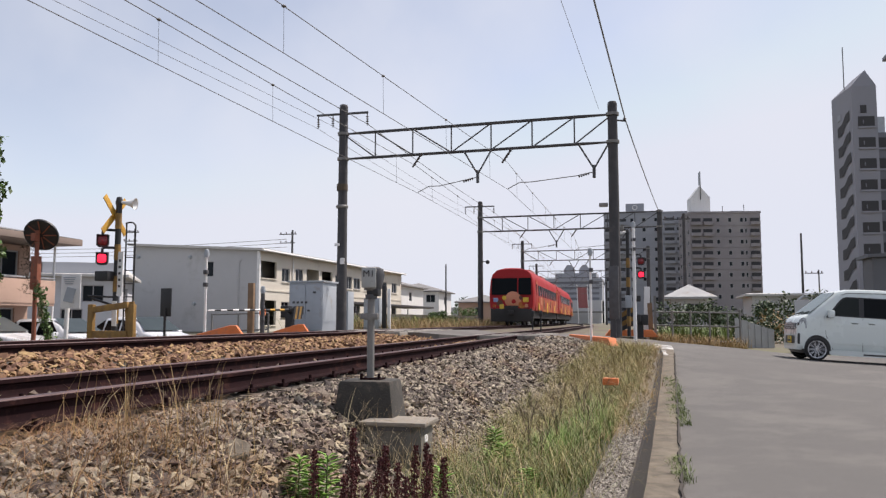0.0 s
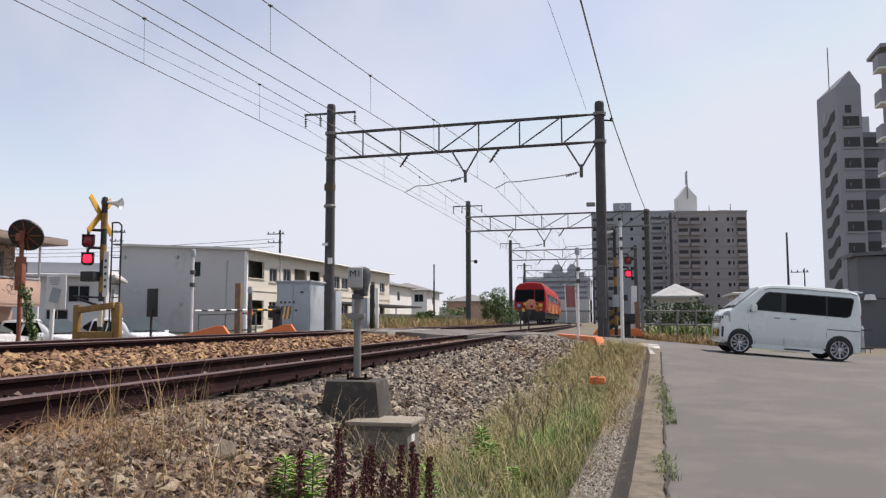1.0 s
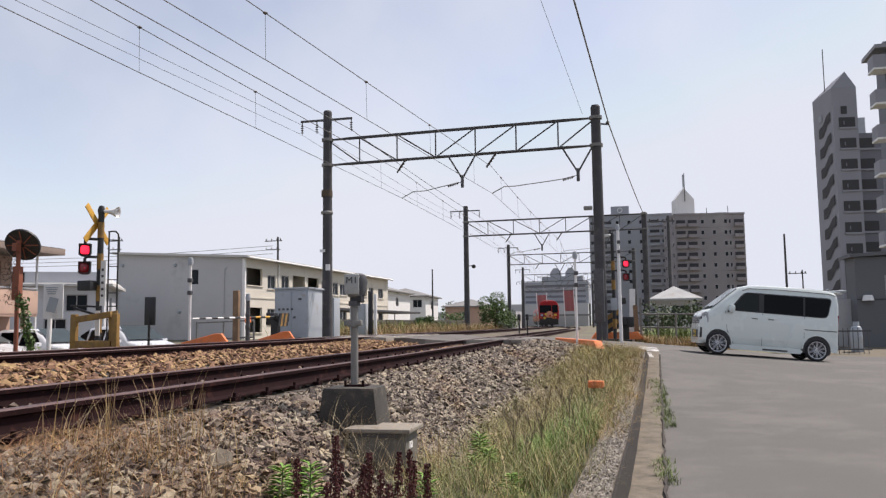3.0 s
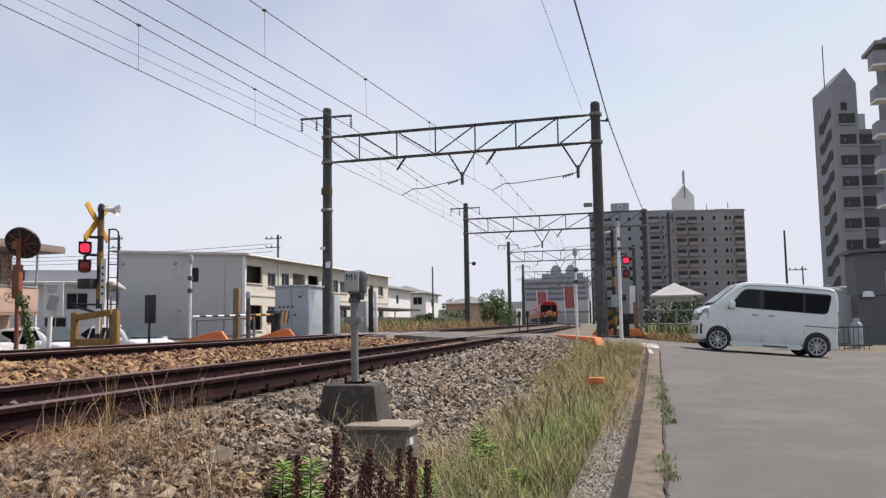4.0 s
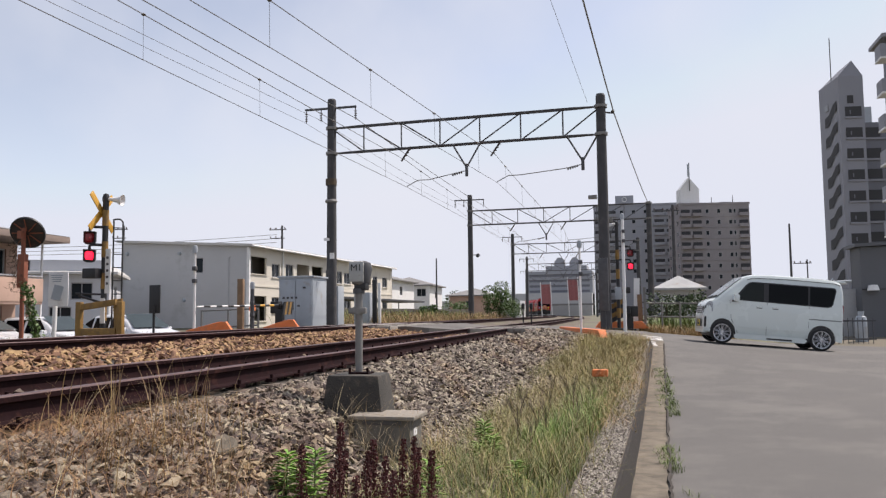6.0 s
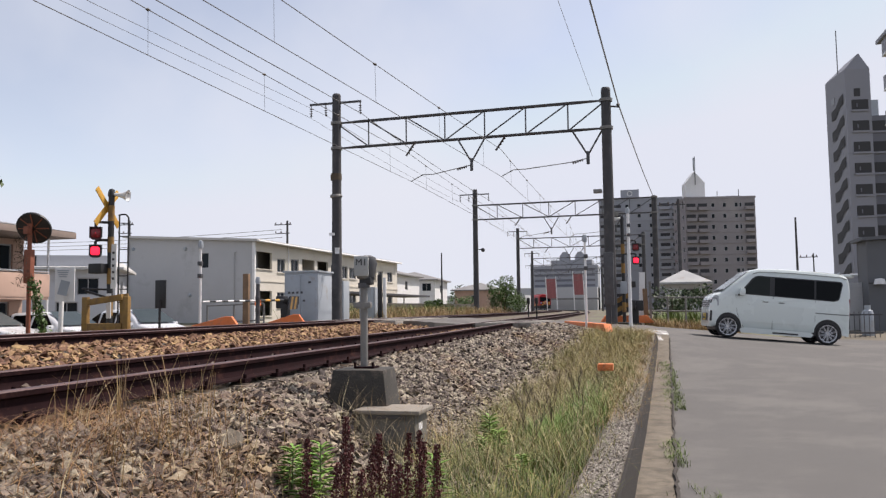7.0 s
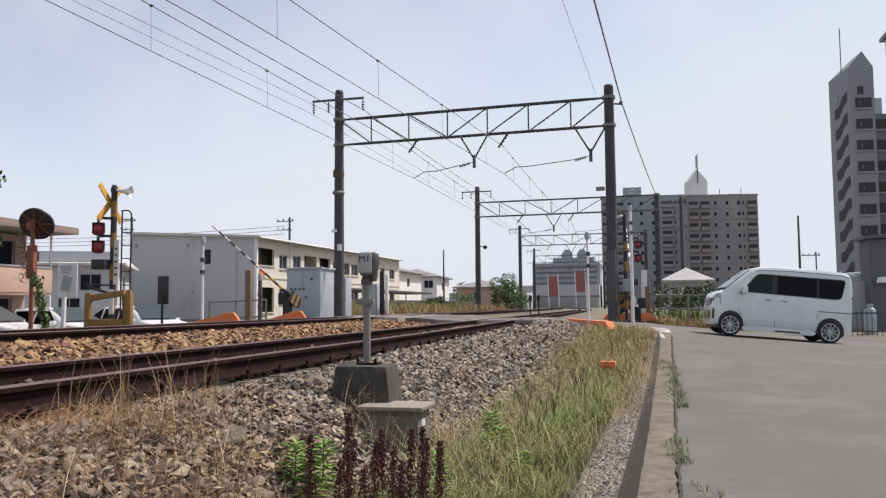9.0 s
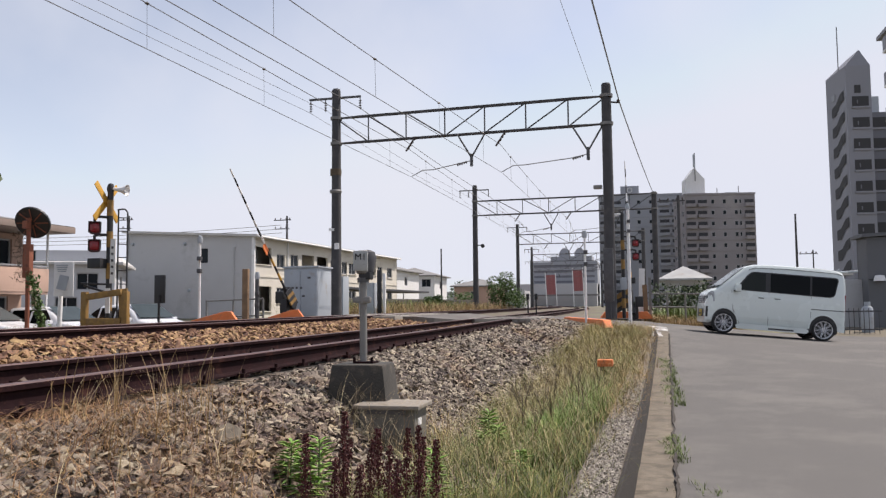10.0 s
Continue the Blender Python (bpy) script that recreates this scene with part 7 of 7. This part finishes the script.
blades("fence_grass", "dry grass along the pipe fence", M_straw, scatter(200, (0.0, 3.0), (28.6, 29.8), 32), 0.45, 0.012, 0.6, 33, 8, 0.12, zf=lambda x, y: 0.42 - 0.06 * x)
blades("plot_green", "green weeds in the plot behind the fence", M_mid, scatter(160, (0.4, 2.6), (31, 36), 34), 0.6, 0.03, 0.5, 35, 8, 0.2, zf=lambda x, y: 0.45)
blades("far_bank_grass", "dry grass and reeds beside the far track", M_straw, scatter(700, (-13.8, -9.9), (30, 62), 36), 0.75, 0.018, 0.5, 37, 7, 0.2, zf=lambda x, y: 0.62)
blades("far_bank_green", "green weeds beside the far track", M_grassg, scatter(420, (-15.0, -11.0), (31, 58), 38), 0.9, 0.022, 0.5, 39, 7, 0.25, zf=lambda x, y: 0.62)
blades("trackside_weeds", "low weeds at the edge of the parking lot", M_grassg, scatter(80, (-13.0, -10.2), (12, 19), 40), 0.16, 0.006, 0.6, 41, 7, 0.1, zf=lambda x, y: 0.75)


def leaf_cloud(spots, size, seed, flat=0.5):
    rng = np.random.default_rng(seed)
    g = Geo()
    for x, y, z in spots:
        s = size * rng.uniform(0.6, 1.4)
        e = Euler((rng.uniform(-1.2, 1.2), rng.uniform(-1.2, 1.2), rng.uniform(0, 6.3))).to_matrix()
        p = [e @ Vector(q) + Vector((x, y, z)) for q in ((-s, 0, 0), (0, -s * flat, 0.1 * s), (s, 0, 0), (0, s * flat, 0.1 * s))]
        g.add(p, [(0, 1, 2, 3)])
    return g


def bushy(name, loc, r, h, n, leaf, material, label, seed, cat="tree", trunk=True):
    t = thing(name, loc, label, cat)
    rng = np.random.default_rng(seed)
    blobs = [(rng.normal(0, r * 0.42), rng.normal(0, r * 0.42), h * rng.uniform(0.28, 0.92), r * rng.uniform(0.3, 0.55)) for _ in range(11)]
    if trunk:
        g = Geo().tube((0, 0, -0.1), (0.05, 0, h * 0.4), 0.06 * h / 3 + 0.03, 0.04 * h / 3 + 0.02, 10)
        for b in blobs[:6]:
            g.tube((0.05, 0, h * 0.35), (b[0], b[1], b[2]), 0.035, 0.012, 6)
        part("trunk", g, M_bark, t)
    sp = []
    for i in range(n):
        b = blobs[i % len(blobs)]
        d = rng.normal(0, 1, 3)
        d /= np.linalg.norm(d)
        q = b[3] * rng.uniform(0.55, 1.08)
        sp.append((b[0] + d[0] * q, b[1] + d[1] * q, max(0.05, b[2] + d[2] * q * 0.8)))
    part("crown", leaf_cloud(sp, leaf, seed + 1), material, t)
    return t


bushy("bush", (-10.6, 60.0, 0.6), 1.7, 2.9, 4600, 0.075, M_leaf, "dense green bush beside the far track", 50)
bushy("bush", (-16.5, 70.0, 0.6), 1.5, 1.5, 1500, 0.09, M_leaf, "green shrub near the carport", 51)
bushy("bush", (-13.4, 50.0, 0.6), 0.9, 1.1, 1200, 0.09, M_leaf, "green shrub in dry grass", 52)
bushy("hedge", (3.2, 40.0, 0.3), 1.5, 1.8, 1800, 0.09, M_leafdark, "dark clipped garden hedge", 53, "hedge")
bushy("tree", (5.4, 41.0, 0.3), 1.2, 1.7, 2200, 0.06, M_leafdark, "spreading pine-like garden tree", 54)
bushy("tree", (7.6, 46.0, 0.3), 1.9, 2.3, 1500, 0.1, M_leafdark, "dark garden tree behind the road", 55)
bushy("hedge", (1.2, 45.0, 0.3), 1.4, 1.7, 1400, 0.09, M_leafdark, "dark shrub by the small house", 56, "hedge")
bushy("hedge", (6.5, 36.5, 0.15), 1.7, 1.1, 1400, 0.07, M_straw, "brown dry hedge along the path", 57, "hedge", False)
bushy("hedge", (5.0, 37.0, 0.15), 1.5, 1.0, 1200, 0.07, M_leafdark, "low dark hedge along the path", 58, "hedge", False)
bushy("tree", (-24.0, 130.0, 0.5), 3.2, 3.6, 1800, 0.2, M_leafdark, "far dark green trees beyond the track", 59)
bushy("tree", (-33.0, 150.0, 0.5), 4.0, 4.0, 1800, 0.24, M_leafdark, "far dark green tree group", 60)

# creeper hanging at the edge of the view, and the one on the mirror pole
t = thing("creeper", (-11.72, 12.0, 0.75), "leafy green creeper climbing a pole and stay wire", "creeper")
part("pole", Geo().tube((-0.15, 0, -0.1), (-0.15, 0, 3.7), 0.11, 0.09, 12), M_pole, t)
rng = np.random.default_rng(70)
sp = []
for i in range(2600):
    z = rng.uniform(0.0, 3.9)
    rr = 0.24 + 0.07 * math.sin(z * 5) + 0.06 * math.sin(z * 11 + 1)
    a = rng.uniform(0, 6.28)
    q = rr * rng.uniform(0.6, 1.1)
    sp.append((-0.15 + q * math.cos(a), q * math.sin(a), z))
part("leaves", leaf_cloud(sp, 0.055, 71), M_leaf, t)
t = thing("creeper", (-12.4, 13.95, 0.75), "green creeper trailing from the mirror pole", "creeper")
sp = []
for i in range(420):
    u = rng.random()
    sp.append((0.02 + 0.34 * u + rng.normal(0, 0.05), rng.normal(0, 0.05), 1.15 * (1 - u) + 0.05 + rng.normal(0, 0.05)))
part("leaves", leaf_cloud(sp, 0.045, 72), M_leaf, t)
part("stem", Geo().pipe([(0, 0, 1.3), (0.12, 0.0, 0.85), (0.25, 0.0, 0.45), (0.36, 0.0, 0.0)], 0.008, 5), M_bark, t)
sp = [(-0.22 + rng.normal(0, 0.10), rng.normal(0, 0.08), 1.0 + rng.random() * 1.1) for i in range(260)]
part("dry_vines", leaf_cloud(sp, 0.05, 73, 0.12), M_bark, t)


def dock(loc, h, seed, lean):
    """Dock plant with dark red seed spikes."""
    rng = np.random.default_rng(seed)
    t = thing("dock_plant", loc, "dock plant with dark red-brown seed spikes", "weed", "dock plants")
    part("stem", Geo().tube((0, 0, -0.05), (lean[0] * h, lean[1] * h, h), 0.006, 0.003, 6), M_dock, t)
    g = Geo()
    for i in range(int(520 * h / 0.4)):
        u = rng.uniform(0.25, 1.0)
        r = 0.034 * (1.15 - u) ** 0.5 * rng.uniform(0.2, 1.25)
        a = rng.uniform(0, 6.28)
        s = rng.uniform(0.004, 0.009)
        c = Vector((lean[0] * h * u + r * math.cos(a), lean[1] * h * u + r * math.sin(a), h * u))
        e = Euler((rng.uniform(-2, 2), rng.uniform(-2, 2), rng.uniform(0, 6))).to_matrix()
        g.add([c + e @ Vector(q) * s for q in ((-1, 0, 0), (0, -0.8, 0), (1, 0, 0), (0, 0.8, 0))], [(0, 1, 2, 3)])
    part("seed_spike", g, M_dock, t)
    for k in range(2):
        a = rng.uniform(0, 6.28)
        lf = Geo().add([(0, 0, 0.02), (0.05 * math.cos(a + 0.4), 0.05 * math.sin(a + 0.4), 0.06), (0.14 * math.cos(a), 0.14 * math.sin(a), 0.05), (0.05 * math.cos(a - 0.4), 0.05 * math.sin(a - 0.4), 0.06)], [(0, 1, 2, 3)])
        part("leaf", lf, M_leaf, t)
    return t


for i, (x, y, h, l) in enumerate(((-1.733, 3.9, 0.45, -0.02), (-1.572, 4.0, 0.58, 0.01), (-1.649, 4.2, 0.39, 0.09), (-1.472, 4.1, 0.42, 0.06), (-1.478, 4.3, 0.45, -0.02), (-1.297, 3.9, 0.43, 0.03), (-1.3, 4.2, 0.47, 0.04), (-1.189, 4.1, 0.5, -0.01), (-1.257, 4.3, 0.41, 0.08), (-1.095, 4.1, 0.43, -0.01), (-1.546, 3.8, 0.38, 0.03), (-1.199, 3.7, 0.4, 0.05), (-1.414, 3.8, 0.35, 0.03))):
    dock((x, y, verge_z(x, y)), h, 100 + i, (l, 0.02))


def weed(loc, h, n, seed, label="bright green leafy weed with narrow whorled leaves"):
    rng = np.random.default_rng(seed)
    t = thing("weed_plant", loc, label, "weed", "green weeds")
    part("stem", Geo().tube((0, 0, -0.03), (0.01, 0, h), 0.006, 0.003, 6), M_leaf, t)
    g = Geo()
    for i in range(n):
        u = 0.15 + 0.85 * i / n
        a, L = i * 2.4, 0.13 * (1.15 - 0.5 * u) * rng.uniform(0.7, 1.2)
        up = 0.5 * u + rng.uniform(-0.1, 0.25)
        d, s = Vector((math.cos(a), math.sin(a), up)).normalized(), Vector((-math.sin(a), math.cos(a), 0))
        o = Vector((0.01 * u, 0, h * u))
        g.add([o, o + d * L * 0.5 + s * 0.010, o + d * L + Vector((0, 0, -0.02)), o + d * L * 0.5 - s * 0.010], [(0, 1, 2, 3)])
    part("leaves", g, M_bright, t)
    return t


for i, (x, y, h, n) in enumerate(((-2.01, 4.3, 0.2, 70), (-1.88, 4.2, 0.19, 50), (-1.84, 4.3, 0.27, 60), (-1.26, 6.3, 0.23, 70), (-1.17, 6.2, 0.15, 60), (-1.24, 6.0, 0.14, 40), (-1.2, 4.4, 0.27, 40), (-0.87, 5.4, 0.12, 40))):
    weed((x, y, verge_z(x, y)), h * 1.25, n, 130 + i)


def twig(loc, h, seed):
    """Bare branching dead weed."""
    rng = np.random.default_rng(seed)
    g = Geo()
    def grow(p, d, l, r, k):
        q = p + d * l
        g.tube(p, q, r, r * 0.7, 5)
        if k:
            for _ in range(3):
                nd = (d + Vector((rng.normal(0, 0.35), rng.normal(0, 0.35), rng.uniform(-0.1, 0.3)))).normalized()
                grow(p + d * l * rng.uniform(0.5, 1.0), nd, l * 0.62, r * 0.6, k - 1)
    grow(Vector((0, 0, -0.03)), Vector((0.02, 0, 1)), h * 0.42, 0.005, 3)
    return tagged(obj("dead_weed", g, M_bark, loc), "bare brown branching dead weed in the grass", "weed", "dead weeds")


for i, (x, y, h) in enumerate(((-0.95, 7.3, 0.66), (-0.75, 8.6, 0.7), (-1.1, 9.5, 0.62), (-0.9, 6.4, 0.5), (-1.25, 8.0, 0.6), (-0.7, 11.0, 0.62), (-0.85, 7.0, 0.62), (-1.05, 6.7, 0.58), (-1.3, 8.8, 0.5), (-0.65, 7.8, 0.55), (-0.95, 10.2, 0.6), (-0.6, 9.3, 0.5))):
    twig((x, y, verge_z(x, y)), h, 90 + i)
# large pale flat stone lying on the ballast
g = Geo()
g.sweep([[(a * k, b * k, z) for a, b in ((-0.13, -0.05), (-0.02, -0.09), (0.12, -0.06), (0.13, 0.03), (0.02, 0.08), (-0.11, 0.05))] for k, z in ((0.9, 0.0), (1.0, 0.03), (0.9, 0.05))])
so = obj("flat_stone", g, M_sand, (-2.37, 4.25, 0.435), bevel=0.006)
so.rotation_euler = (0.35, 0.2, -0.75)
tagged(so, "large pale flat stone lying on the ballast", "stone")


# ---- what moves ----
def back_off(t):
    """Metres that the van still has to go."""
    return lerp(t, [(0, 2.05), (0.15, 1.75), (0.3, 1.48), (0.45, 1.25), (0.6, 1.02), (0.75, 0.81), (0.9, 0.62), (1.05, 0.46), (1.2, 0.33), (1.35, 0.21), (1.5, 0.14), (1.8, 0.05), (2.2, 0.0),
                    (9.2, 0.0), (9.6, -0.03), (10.0, -0.1)])


def train_end(t):
    return lerp(t, [(0, 50.5), (0.5, 60.0), (1.0, 71.0), (1.5, 82.0), (2.0, 94.0), (2.5, 104.0), (4.0, 134.0), (4.5, 144.0), (5.5, 164.0), (7.0, 194.0), (8.0, 212.0), (10.0, 246.0)])


def motions():
    head = radians(185.5)
    d = Vector((math.cos(head), math.sin(head), 0))
    times = [i * 0.05 for i in range(45)] + [2.5, 5.0, 9.2, 9.4, 9.6, 9.8, 10.0]
    rows = []
    for t in times:
        s = back_off(t)
        p = Vector((4.27, 22.9, 0)) - d * s
        f = p + d * 2.43
        zr, zf = road_z(p.x, p.y) + 0.003, road_z(f.x, f.y) + 0.003
        rows.append((t, pose(p.x, p.y, zr, 0, -math.degrees(math.atan2(zf - zr, 2.43)), math.degrees(head))))
    walk(VAN, rows)
    for w in VAN_WHEELS:
        x, y, z = w.location
        walk(w, [(t, pose(x, y, z, 0, math.degrees(-back_off(t) / 0.285), 0)) for t in times])
    # train cars follow the far track
    for k, car in enumerate(TRAIN):
        rows = []
        for i in range(41):
            t = i * 0.25
            y0 = train_end(t) + k * 21.0
            x0, x1 = centre(y0 + 2.8) - SPACING, centre(y0 + 17.8) - SPACING
            slope = (x1 - x0) / 15.0
            rows.append((t, pose(x0 - slope * 2.8, y0, ZF, 0, 0, -math.degrees(math.atan(slope)))))
        walk(car, rows)
    # barrier poles lift
    lift = [(0, -1), (7.8, -1), (8.0, 0.8), (8.2, 5.2), (8.4, 8.3), (8.6, 12.2), (8.8, 17.3), (9.0, 20.8), (9.2, 25.6), (9.4, 30.2), (9.6, 34.4), (9.8, 39), (10.0, 43)]
    for arm, gain in zip(ARMS, (1.0, 1.5)):
        x, y, z = arm.location
        walk(arm, [(t, pose(x, y, z, -a * gain, 0, 0)) for t, a in lift])
    # warning lamps: each lens turns to its lit or unlit face
    lit = {0: [(0.35, 0.75), (1.57, 2.1), (2.7, 3.3), (3.9, 4.57), (5.1, 5.7), (6.3, 6.95)], 1: [(-1, 0.35), (0.75, 1.57), (2.1, 2.7), (3.3, 3.9), (4.57, 5.1), (5.7, 6.3), (6.95, 7.33)]}
    for lens, k in LAMPS:
        x, y, z = lens.location
        ang, rows = (0 if k == 1 else 180), []
        rows.append((0, pose(x, y, z, 0, 0, ang)))
        for a, b in lit[k]:
            for t in (a, b):
                if t > 0:
                    for j in range(4):
                        rows.append((t - 0.05 + j / 30, pose(x, y, z, 0, 0, ang + 60 * j)))
                    ang += 180
        rows.append((10, pose(x, y, z, 0, 0, ang)))
        walk(lens, rows)


motions()
